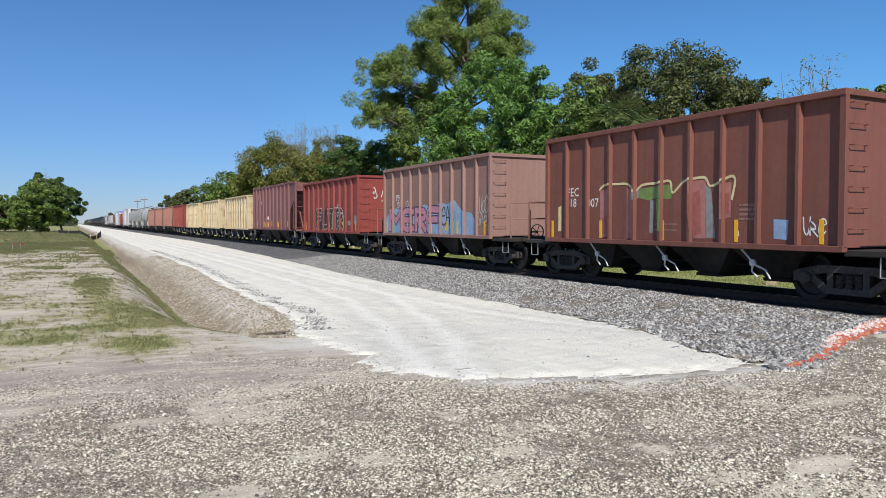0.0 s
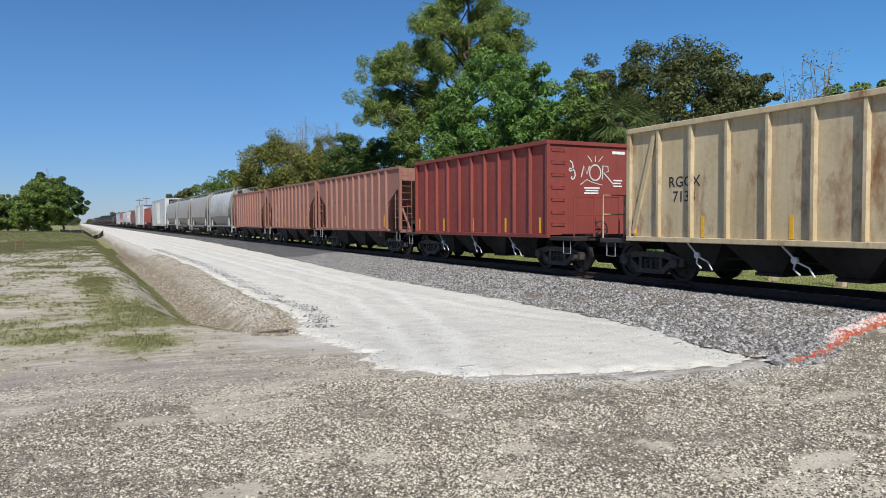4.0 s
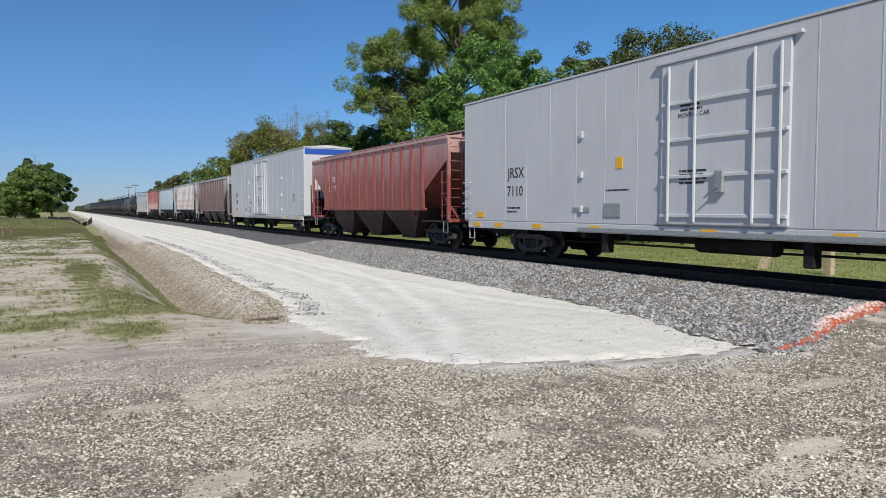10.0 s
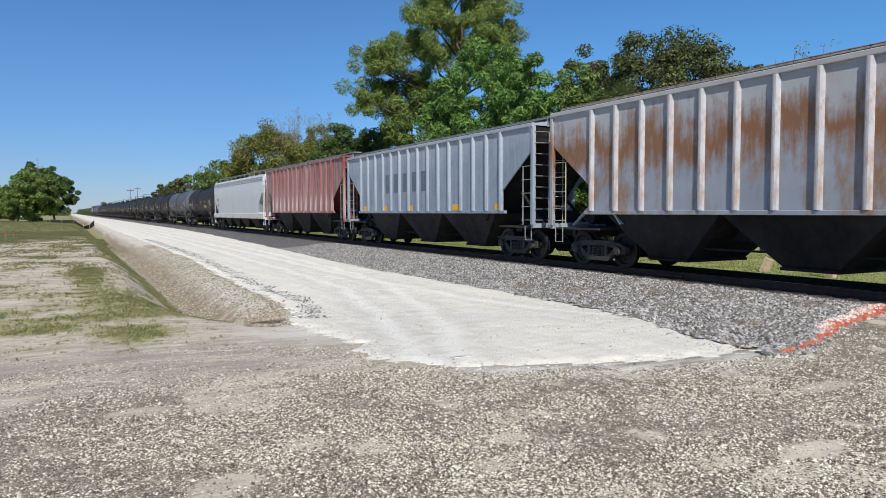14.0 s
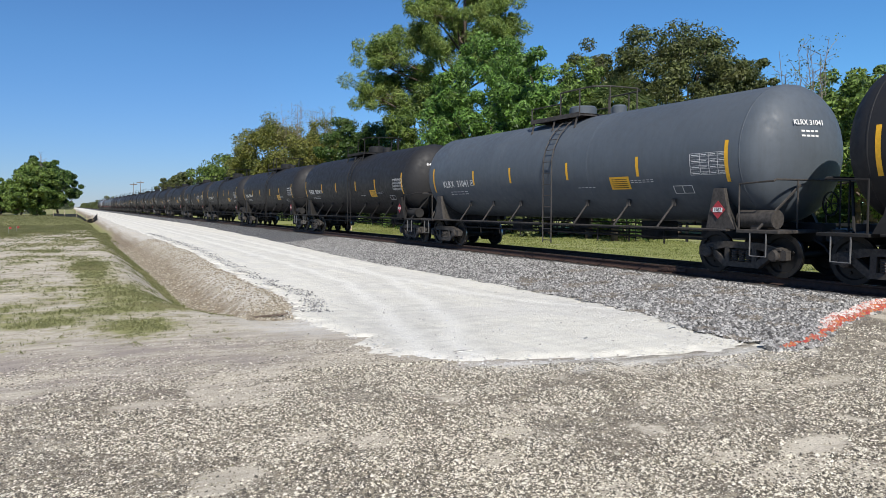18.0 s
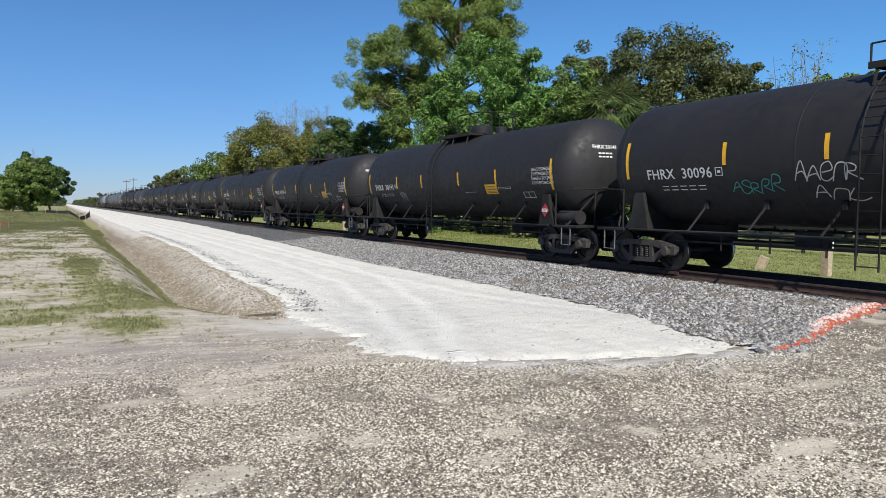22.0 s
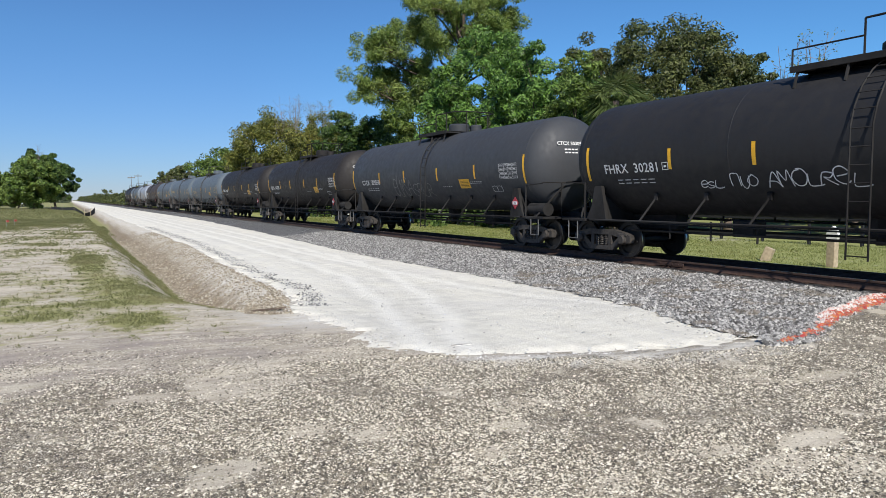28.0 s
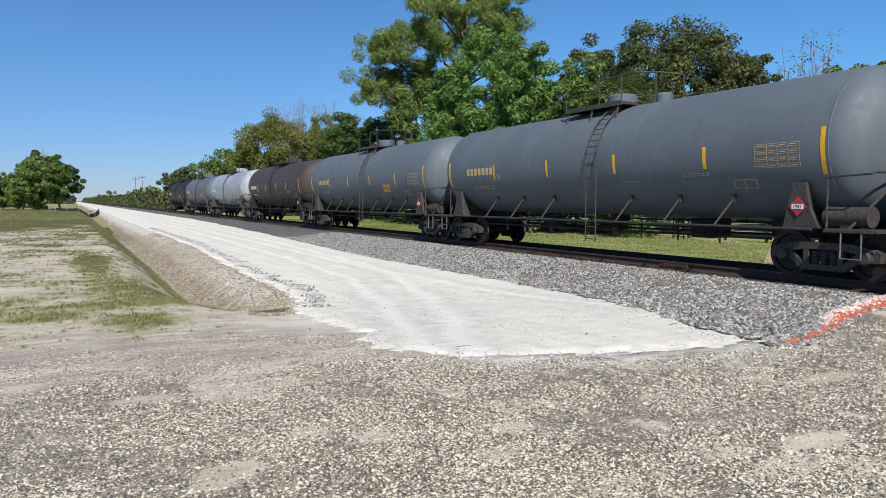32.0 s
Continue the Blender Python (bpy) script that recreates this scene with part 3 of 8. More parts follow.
def near_edge(x):
    """Where the road's end runs out on the gravel."""
    return np.interp(x, [2.9, 3.07, 3.37, 3.6, 4.12, 4.5, 5.05, 5.63, 6.3, 7.24, 8.34], [7.4, 7.06, 6.7, 6.28, 6.14, 5.97, 5.74, 5.53, 5.4, 5.41, 5.9])


def road_left(y):
    return np.interp(y, [p[0] for p in ROAD_L], [p[1] for p in ROAD_L])


def road_right(y):
    return np.interp(y, [p[0] for p in ROAD_R], [p[1] for p in ROAD_R])


def ditch(x, y):
    """0 to 1: how deep in the ditch beside the road."""
    left, mid_ = np.where(y > 60, 0.9, 1.0 + 0 * y), 2.5
    right = np.maximum(road_left(y) - 0.1, 3.0)
    d = np.where(x < mid_, step(0.0, 1.0, (x - left) / (mid_ - left)), step(0.0, 1.0, (right - x) / (right - mid_)))
    d = np.where((x > left) & (x < right), d, 0.0)
    return d * step(11.0, 16.0, y + 0.5 * (x - 2)) * (1 - step(300, 420, y))


def ground_z(x, y):
    x, y = np.asarray(x, float), np.asarray(y, float)
    low = step(5.5, 14, y) * step(1.2, 4.5, x)
    z = -0.25 * low - 0.62 * ditch(x, y)
    z = np.where(x > 8, z - 0.08 * step(8.5, 11, x), z)
    z = np.where(x > 16, -0.33, z)
    calm = 1 - 0.8 * step(0.0, 0.6, x - road_left(y)) * step(0.0, 0.6, road_right(y) - x) * step(5.0, 6.0, y)
    return z + calm * (0.012 * waves(x, y, 2.2, 3) + 0.02 * waves(x, y, 7, 4) * step(6, 20, np.abs(y)))


def axis_points(lo, a, b, hi, fine, grow):
    core = list(np.arange(a, b, fine))
    left, s = [], fine
    while (left[-1] if left else a) > lo:
        s *= grow
        left.append((left[-1] if left else a) - s)
    right, s = [], fine
    while (right[-1] if right else core[-1]) < hi:
        s *= grow
        right.append((right[-1] if right else core[-1]) + s)
    return np.array(left[::-1] + core + right)


def grid(xs, ys, zfun, lift=0.0):
    X, Y = np.meshgrid(xs, ys) if xs.ndim == 1 else (xs, ys)
    Z = zfun(X, Y) + lift
    h, w = X.shape
    i = np.arange(h * w).reshape(h, w)
    faces = np.stack([i[:-1, :-1], i[:-1, 1:], i[1:, 1:], i[1:, :-1]], -1).reshape(-1, 4)
    return np.stack([X, Y, Z], -1).reshape(-1, 3), faces


def blob(x, y, cx, cy, rx, ry):
    return np.exp(-(((x - cx) / rx) ** 2 + ((y - cy) / ry) ** 2))


def masks(x, y):
    wob = 0.35 * waves(x, y, 3.0, 8) + 0.2 * waves(x, y, 0.9, 9)
    rough = cloudy(x, y, 1.1, 12, 5) - 0.5
    grass = np.clip(blob(x, y, 0.46, 21, 0.5, 4.2) + blob(x, y, 0.95, 14.3, 0.75, 2.0) * 0.9 + blob(x, y, 0.85, 10.7, 0.5, 0.65) + blob(x, y, -0.5, 11.5, 0.6, 0.5) * 0.9 + blob(x, y, 0.3, 12.6, 1.6, 0.5) * 0.6, 0, 1) * (1.1 + 1.5 * rough)
    bank = step(0.5, 1.3, x + 0.3 * wob) * step(2.5, 1.9, x) * step(9.6, 12.5, y) * (0.16 + 1.6 * rough + 0.2 * step(18, 30, y))
    far = step(42, 66, y + 8 * wob - 2.0 * np.clip(x, -3, 3)) * step(3.6, 2.4, x) * 0.95
    side = step(-1.8, -4.5, x + 0.8 * wob + 0.02 * y) * step(13, 30, y) * 0.75
    behind = step(16.8, 18.6, x + 0.5 * waves(x, y, 1.5, 6)) * (0.85 + 0.3 * waves(x, y, 4.0, 7))
    sparse = step(8.6, 10.5, y + wob) * step(2.4, 1.2, x) * (0.25 + 1.25 * rough)
    hollow = step(1.75, 2.0, x + 0.1 * wob) * step(2.5, 2.25, x) * step(10.5, 13, y) * 0.75
    grass = np.maximum.reduce([grass, bank, far, side, behind, hollow * 0.9, sparse]) + 0.2 * wob * (grass + bank + far + side > 0.12)
    brink = np.interp(x, [-1.0, 0.0, 2.0, 2.7, 3.6, 4.5, 6.0], [6.6, 6.95, 6.75, 6.4, 6.2, 6.4, 7.2])
    gravel = np.clip(step(0.55, -0.35, y - brink + 0.8 * wob) + 0.35 * step(9.6, 8.0, y + 0.3 * x + wob) * step(0.0, 0.25, rough), 0, 1)
    gravel = np.where(y < -20, 0.8, gravel)
    soil = np.clip(ditch(x, y) * 1.5, 0, 1) * step(2.0, 2.7, x)
    damp = np.clip(blob(x, y, 0.5, 7.7, 1.8, 0.8) + blob(x, y, 1.8, 8.8, 2.2, 0.9) * 0.85 + blob(x, y, -1.5, 8.2, 2.5, 1.6) * 1.0
                   + blob(x, y, 3.2, 6.4, 1.6, 0.22) * 0.8, 0, 1)
    bare = step(0.60, 0.72, cloudy(x, y, 0.55, 64, 5)) * 0.9
    for cx, cy, rx, ry in ((2.79, 4.37, .2, .2), (2.44, 3.96, .22, .16), (3.95, 2.95, .4, .16), (1.5, 4.95, .25, .18), (1.88, 4.7, .22, .22), (0.85, 4.5, .3, .16), (0.66, 4.3, .15, .1), (4.5, 3.15, .35, .14), (3.76, 3.3, .22, .12), (6.2, 4.3, .6, .16), (1.58, 6.45, .35, .16), (0.5, 6.4, .3, .12)):
        bare = np.maximum(bare, step(0.3, 0.75, blob(x, y, cx, cy, rx, ry) + 0.5 * rough))
    past = y - near_edge(x)
    lime = step(-0.45, -0.05, past + 0.12 * waves(x, y, 0.5, 63)) * step(0.5, 0.2, past) * step(3.2, 4.0, x) * step(8.6, 7.9, x)
    lime = np.maximum(lime, step(1.1, 0.2, road_left(y) - x + 0.3 * waves(x, y, 0.6, 64)) * step(8.5, 10, y) * 0.9)
    return {"grass": np.clip(grass, 0, 1.2), "gravel": gravel, "soil": soil, "damp": damp, "bare": bare, "lime": np.clip(lime, 0, 1), "lush": step(16.0, 17.5, x)}


def make_ground():
    xs, ys = axis_points(-900, -5, 13, 1500, 0.11, 1.12), axis_points(-1200, 2.5, 22, 3500, 0.11, 1.1)
    v, f = grid(xs, ys, ground_z)
    me = cloud("ground", v, f, M["ground"], True)
    for name, val in masks(v[:, 0], v[:, 1]).items():
        me.attributes.new(name, "FLOAT", "POINT").data.foreach_set("value", np.asarray(val, np.float32))
    tagged(new("ground", me), "shelly sand and gravel ground with patchy grass and a ditch", "ground", kind="structure")


WHEELS_L = ((600, 7.2), (49, 6.6), (30, 6.35), (22, 6.2), (16.5, 5.9), (11.8, 4.95), (8.9, 3.9), (5.7, 3.2))
WHEELS_R = ((600, 9.2), (49, 8.6), (30, 8.1), (22.5, 7.8), (17.4, 7.35), (12.1, 6.0), (9.3, 4.9), (7.9, 4.2), (5.7, 3.6))
WHEELS_T = ((600, 8.2), (30, 7.4), (20, 7.3), (14, 7.6), (9, 7.9), (5.7, 8.1))


def strips(x, y, lines, wide):
    """How much a place lies in one of the wheel tracks."""
    out = np.zeros(np.shape(x))
    for line in lines:
        k = sorted(line)
        mid_ = np.interp(y, [p[0] for p in k], [p[1] for p in k]) + 0.08 * waves(x * 0, y, 4, 5)
        slope = np.gradient(np.interp(np.linspace(5, 60, 400), [p[0] for p in k], [p[1] for p in k]), 55 / 399)
        tilt = np.interp(y, np.linspace(5, 60, 400), slope)
        out = np.maximum(out, np.exp(-((x - mid_) / (wide * np.sqrt(1 + tilt ** 2))) ** 2))
    return out


def road_z(x, y):
    rut = strips(x, y, (WHEELS_L, WHEELS_R, WHEELS_T), 0.3)
    return ground_z(x, y) + 0.042 - 0.006 * rut + 0.004 * (cloudy(x, y, 0.7, 12) - 0.5)


def make_road():
    ys = np.concatenate([np.arange(5.38, 26, 0.07), axis_points(26, 26, 27, 1500, 0.3, 1.06)[1:]])
    s = np.linspace(0, 1, 84)
    L, R = road_left(ys), road_right(ys)
    L = L + 0.16 * waves(ys * 0, ys, 1.1, 21) + 0.12 * waves(ys * 0, ys, 0.33, 22)
    R = R + 0.14 * waves(ys * 0, ys, 1.3, 23) + 0.12 * waves(ys * 0, ys, 0.4, 24)
    X = L[:, None] * (1 - s) + R[:, None] * s
    Y = ys[:, None] + 0 * X + 0.08 * waves(X, X * 0, 0.8, 25) * (ys[:, None] < 7)
    edge = np.minimum(s, 1 - s)[None, :]
    near = np.clip((Y - near_edge(X) - 0.1 + 0.12 * waves(X, Y, 0.45, 26)) / 9.0, 0, 1.0)
    v, f = grid(X, Y, lambda a, b: road_z(a, b) - 0.085 * (1 - step(0, 0.07, np.minimum(edge, near))))
    me = cloud("road", v, f, M["road"], True)
    a = strips(v[:, 0], v[:, 1], (WHEELS_L, WHEELS_R, WHEELS_T), 0.2)
    b = strips(v[:, 0], v[:, 1], (WHEELS_L, WHEELS_R, WHEELS_T), 0.36) - strips(v[:, 0], v[:, 1], (WHEELS_L, WHEELS_R, WHEELS_T), 0.25)
    me.attributes.new("track", "FLOAT", "POINT").data.foreach_set("value", a.astype(np.float32))
    me.attributes.new("ridge", "FLOAT", "POINT").data.foreach_set("value", np.clip(b * 2.2, 0, 1).astype(np.float32))
    tagged(new("road", me), "white crushed limestone access road with wheel tracks", "road", kind="structure")


def paint_line(x):
    """Where the sprayed survey line crosses the stones."""
    return np.interp(x, [7.15, 7.65, 8.35, 9.2, 10.0, 12.8, 14], [5.47, 5.52, 5.82, 6.28, 6.78, 7.72, 8.05])


def ballast_toe(y):
    return road_right(np.maximum(y, 5.5)) - 0.15


def ballast_z(x, y):
    top = -0.065
    toe = ballast_toe(y)
    base = ground_z(x, y)
    rise = step(0, 1, (x - toe) / np.maximum(12.6 - toe, 0.5)) ** 0.8
    z = np.where(x < 12.6, base + 0.03 + (top - base - 0.03) * rise, top)
    z = np.where(x < 12.5, z - 0.2 * step(-0.2, 0.9, paint_line(x) - y + 0.1 * waves(x, y, 0.6, 30)), z)
    return np.where(x > 15.9, top - 0.32 * step(15.9, 17.6, x), z) + 0.015 * waves(x, y, 0.7, 31)


def make_ballast():
    ys = np.concatenate([axis_points(-900, -20, -19, -19, 1.0, 1.15)[:-1], np.arange(-19, 5.2, 0.6), np.arange(5.3, 40, 0.14), axis_points(40, 40, 41, 2500, 0.5, 1.08)[1:]])
    s = np.concatenate([np.linspace(0, 1, 40), 1 + np.linspace(0.02, 1.45, 22)])
    toe = np.where(ys < 5.2, 12.2, ballast_toe(ys) + 0.12 * waves(ys * 0, ys, 1.2, 33) + 0.12 * waves(ys * 0, ys, 0.4, 34))
    toe = np.minimum(toe, 12.2)
    X = np.where(s[None] <= 1, toe[:, None] * (1 - np.minimum(s, 1))[None] + 12.6 * np.minimum(s, 1)[None], 12.6 + (s[None] - 1) * 3.6)
    Y = ys[:, None] + 0 * X
    edge = np.minimum(s, 2.45 - s)[None] + 0 * X
    v, f = grid(X, Y, lambda a, b: ballast_z(a, b) - 0.05 * (1 - step(0, 0.05, edge)))
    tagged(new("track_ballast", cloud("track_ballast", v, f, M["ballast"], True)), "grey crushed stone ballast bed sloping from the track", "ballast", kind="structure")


CAP = np.array([(1, 0, -.3), (-1, 0, -.3), (0, 1, -.3), (0, -1, -.3), (0.25, 0.1, 1)], float)      # the part of a stone above the ground
CAP_F = np.array([(0, 2, 4), (2, 1, 4), (1, 3, 4), (3, 0, 4)])


def scatter_stones(name, xy, zfun, size, material, label, category, seed, sink=0.2, flat=0.7):
    r = np.random.RandomState(seed)
    n = len(xy)
    s = size[0] + (size[1] - size[0]) * r.rand(n) ** 2
    p = CAP[None] * (0.65 + 0.7 * r.rand(n, 5, 1)) + 0.26 * r.randn(n, 5, 3)
    a = r.rand(n) * 6.28
    c, d = np.cos(a)[:, None], np.sin(a)[:, None]
    tilt = r.randn(n, 1) * 0.5
    x, y, z = p[..., 0] * c - p[..., 1] * d, p[..., 0] * d + p[..., 1] * c, p[..., 2] * flat
    z = z + tilt * x * 0.5
    base = zfun(xy[:, 0], xy[:, 1])
    v = np.stack([xy[:, :1] + x * s[:, None], xy[:, 1:] + y * s[:, None], base[:, None] + (z + flat - sink) * s[:, None] * 0.8], -1).reshape(-1, 3)
    f = (np.arange(n)[:, None, None] * 5 + CAP_F[None]).reshape(-1, 3)
    return tagged(new(name, cloud(name, v, f, material)), label, category, kind="stuff")


def make_stones():
    r = np.random.RandomState(5)
    n = 430000
    rad, ang = 2.7 + 6.5 * r.rand(n) ** 1.15, np.radians(-10 + 78 * r.rand(n))
    xy = np.stack([rad * np.sin(ang), rad * np.cos(ang)], -1)
    k = masks(xy[:, 0], xy[:, 1])
    patch = step(0.40, 0.56, cloudy(xy[:, 0] * 0.6, xy[:, 1], 0.42, 41, 5))
    inside = (xy[:, 0] > road_left(xy[:, 1]) + 0.05) & (xy[:, 0] < road_right(xy[:, 1])) & (xy[:, 1] > near_edge(xy[:, 0]) + 0.12)
    keep = (r.rand(n) < np.clip(k["gravel"] * (0.16 + 0.78 * patch) * (1 - 0.96 * k["bare"]) + 0.03 + 0.24 * patch * (xy[:, 1] < 10), 0, 1)) & ~inside & (xy[:, 0] < 12)
    scatter_stones("shell_gravel", xy[keep], ground_z, (0.004, 0.012), M["shell"], "loose shelly gravel bits strewn over sandy ground", "gravel", 6, 0.25, 0.65)
    n = 90000
    rad, ang = 2.7 + 9.8 * r.rand(n) ** 0.95, np.radians(-10 + 78 * r.rand(n))
    xy = np.stack([rad * np.sin(ang), rad * np.cos(ang)], -1)
    k = masks(xy[:, 0], xy[:, 1])
    patch = step(0.42, 0.58, cloudy(xy[:, 0] * 0.6, xy[:, 1], 0.7, 43, 4))
    inside = (xy[:, 0] > road_left(xy[:, 1]) + 0.05) & (xy[:, 0] < road_right(xy[:, 1])) & (xy[:, 1] > near_edge(xy[:, 0]) + 0.12)
    keep = (r.rand(n) < np.clip(k["gravel"] * (0.16 + 0.74 * patch) * (1 - 0.95 * k["bare"]) + 0.015, 0, 1)) & ~inside & (xy[:, 0] < 12.4)
    x = 2.0 + 1.6 * r.rand(1300)
    row = np.stack([x, 7.02 - 0.2 * (x - 2.0) + 0.045 * r.randn(1300)], -1)      # swept row along the road's corner
    scatter_stones("shell_pebbles", np.concatenate([xy[keep], row]), ground_z, (0.006, 0.0145), M["shell"], "pale shelly pebbles among finer gravel", "gravel", 12, 0.1, 0.9)
    n = 26000
    y = 5.8 + 20 * r.rand(n) ** 1.5
    x = road_left(y) + (road_right(y) - road_left(y)) * r.rand(n)
    edge = np.minimum(x - road_left(y), road_right(y) - x)
    keep = (r.rand(n) < np.exp(-edge / 0.3) * 0.7 + 0.16 * (waves(x, y, 0.8, 45) > 0.35)) & (y > near_edge(x))
    scatter_stones("limestone_bits", np.stack([x, y], -1)[keep], road_z, (0.005, 0.02), M["lime_stone"], "white limestone bits along the road edges", "gravel", 7)
    n = 4200
    y = 11.6 + 42 * r.rand(n) ** 1.3
    x = road_left(y) + 0.55 + 0.1 * waves(y * 0, y, 2.0, 65) + 0.13 * r.randn(n)
    keep = r.rand(n) < 0.4 + 0.5 * (waves(y * 0, y, 1.4, 66) > -0.2)
    scatter_stones("berm_stones", np.stack([x, y], -1)[keep], road_z, (0.008, 0.03), M["ballast_stone"], "row of grey stones along the road's edge", "stones", 11)
    n = 34000
    y = 10.8 + 34 * r.rand(n) ** 1.4
    x = 2.3 + 2.2 * r.rand(n)
    keep = (x < road_left(y) + 0.1) & (r.rand(n) < 0.75)
    scatter_stones("ditch_rubble", np.stack([x, y], -1)[keep], ground_z, (0.009, 0.036), M["rubble"], "brown stony rubble on the ditch bank", "gravel", 8)
    n = 130000
    y = 5.4 + 32 * r.rand(n) ** 1.7
    x = ballast_toe(y) - 0.1 + (13.0 - ballast_toe(y)) * r.rand(n)
    keep = (x > ballast_toe(y) - 0.1 + 0.2 * waves(x, y, 0.5, 47)) & (r.rand(n) < step(-0.9, 0.1, y - paint_line(x)) + 0.03)
    x, y = x[keep], y[keep]
    x2 = 7.2 + 5.8 * r.rand(9000)
    y2 = paint_line(x2) + np.interp(x2, [7.3, 9, 13], [0.12, 0.3, 0.3]) * r.uniform(-1, 1, 9000)
    x, y = np.concatenate([x, x2]), np.concatenate([y, y2])
    line = orange_line(x, y)
    high = (y - paint_line(x)) + 0.07 * waves(x, y, 0.5, 48) + 0.05 * r.randn(len(x))
    pale = line & (high > -0.01) & (x > 8.7)
    red = line & ~pale
    brown = ~line & (waves(x, y, 1.6, 49) + 0.5 * waves(x, y, 0.6, 51) > 0.55) & (y < 16)
    for name, sel, mt, label in (("ballast_stones", ~line & ~brown, "ballast_stone", "loose angular grey ballast stones beside the track"),
                                 ("muddy_ballast_stones", brown, "mud_stone", "brown muddy ballast stones in a stained patch"),
                                 ("orange_sprayed_stones", red, "orange_stone", "ballast stones sprayed with fluorescent orange marking paint"),
                                 ("pale_sprayed_stones", pale, "pinkish_stone", "ballast stones dusted with pale pink marking paint")):
        scatter_stones(name, np.stack([x, y], -1)[sel], ballast_z, (0.014, 0.039), M[mt], label, "stones", 9, 0.2, 0.8)
    n = 1600
    u = r.rand(n)
    x = 7.1 + 2.1 * u
    y = paint_line(x) + r.randn(n) * 0.035 * (0.3 + u)
    scatter_stones("orange_sprayed_gravel", np.stack([x, y], -1), ground_z, (0.006, 0.02), M["orange_stone"], "gravel sprayed with orange survey marking paint", "stones", 10)


def orange_line(x, y):
    mid_ = paint_line(x)
    wide = np.interp(x, [7.3, 8.5, 9.5, 13], [0.03, 0.06, 0.15, 0.20])
    return (np.abs(y - mid_ + 0.05 * waves(x, y, 0.4, 50)) < wide) & (x > 7.15)


# ---- the track ----


def make_track():
    prof = [(-0.070, 0), (0.070, 0), (0.070, 0.012), (0.018, 0.03), (0.010, 0.05), (0.010, 0.125), (0.036, 0.14), (0.036, 0.170), (0.028, 0.180), (-0.028, 0.180), (-0.036, 0.170), (-0.036, 0.14), (-0.010, 0.125), (-0.010, 0.05), (-0.018, 0.03), (-0.070, 0.012)]
    for side in (-1, 1):
        g = Geo()
        x, z = TRACK_X + side * 0.755, RAIL_TOP - 0.18
        g.prism([(x + a, z + b) for a, b in prof], 1, -800, 1500)
        g.slot = 1
        g.add([(x - 0.026, -800, RAIL_TOP + 0.0015), (x + 0.026, -800, RAIL_TOP + 0.0015), (x + 0.026, 1500, RAIL_TOP + 0.0015), (x - 0.026, 1500, RAIL_TOP + 0.0015)], [(0, 1, 2, 3)])
        tagged(new("rail", g.mesh("rail", [M["rail_side"], M["tread"]])), "rusty steel rail with a polished running surface", "rail", "rails of the track", "structure")
    sl = holder("sleepers", "row of weathered timber sleepers half buried in ballast", "sleepers", kind="structure")
    one = Geo().box(-1.3, 1.3, -0.115, 0.115, -0.18, 0.0, 0.012).mesh("sleeper", M["sleeper"])
    plate = Geo().box(-0.17, 0.17, -0.10, 0.10, 0, 0.014, 0.004)
    for sx in (-0.1, 0.1):
        for sy in (-0.06, 0.06):
            plate.tube((sx, sy, 0.0), (sx, sy, 0.03), 0.018, 6)
    plate = plate.mesh("tie_plate", M["rail_side"])
    for i in range(150):
        y = 2.0 + i * 0.55
        s = part("sleeper", one, None, sl)
        s.location = (TRACK_X + 0.02 * math.sin(i * 3.1), y, RAIL_TOP - 0.185)
        if i < 70:
            for side in (-1, 1):
                p = part("tie_plate", plate, None, s)
                p.location = (side * 0.755, 0, 0)
    rest = Geo()
    for i in range(-300, 1500):
        y = 2.0 + i * 0.55
        if y < 2.0 or 84.4 < y < 700:
            rest.box(TRACK_X - 1.3, TRACK_X + 1.3, y - 0.115, y + 0.115, RAIL_TOP - 0.365, RAIL_TOP - 0.185)
    o = part("sleepers_far", rest, M["sleeper"], sl)
    tagged(o, kind="stuff")
    g = Geo().box(13.42, 13.452, 13.0, 13.9, RAIL_TOP - 0.13, RAIL_TOP - 0.05, 0.006)
    for k in range(4):
        g.tube((13.40, 13.15 + 0.2 * k, RAIL_TOP - 0.09), (13.43, 13.15 + 0.2 * k, RAIL_TOP - 0.09), 0.02, 6)
    tagged(new("rail_joint_bar", g.mesh("rail_joint_bar", M["rail_side"])), "rusty bolted joint bar on the rail", "joint bar", kind="structure")


make_ground()
make_road()
make_ballast()
make_track()
make_stones()

# ---- trees, shrubs, fence ----


def leaves(centres, radii, per, size, seed, squash=0.8, long=1.0, wide=0.55):
    """Small leaf faces gathered in clumps, dense near the clump's skin."""
    r = np.random.RandomState(seed)
    n = len(centres) * per
    c = np.repeat(np.asarray(centres, float), per, 0)
    rad = np.repeat(np.asarray(radii, float), per)
    d = r.randn(n, 3)
    d /= np.linalg.norm(d, axis=1, keepdims=True)
    p = c + d * (rad * (0.45 + 0.62 * r.rand(n) ** 0.7))[:, None] * np.array([1, 1, squash])
    a = 0.6 * r.randn(n, 3) + d * 0.95 + np.array([0, 0, 0.35])
    a /= np.linalg.norm(a, axis=1, keepdims=True)
    u = np.cross(a, r.randn(n, 3))
    u /= np.linalg.norm(u, axis=1, keepdims=True)
    w = np.cross(a, u)
    s = (size * (0.6 + 0.8 * r.rand(n)))[:, None]
    v = np.stack([p - u * s * long, p + w * s * wide, p + u * s * long, p - w * s * wide], 1).reshape(-1, 3)
    return v, np.arange(n * 4).reshape(-1, 4)


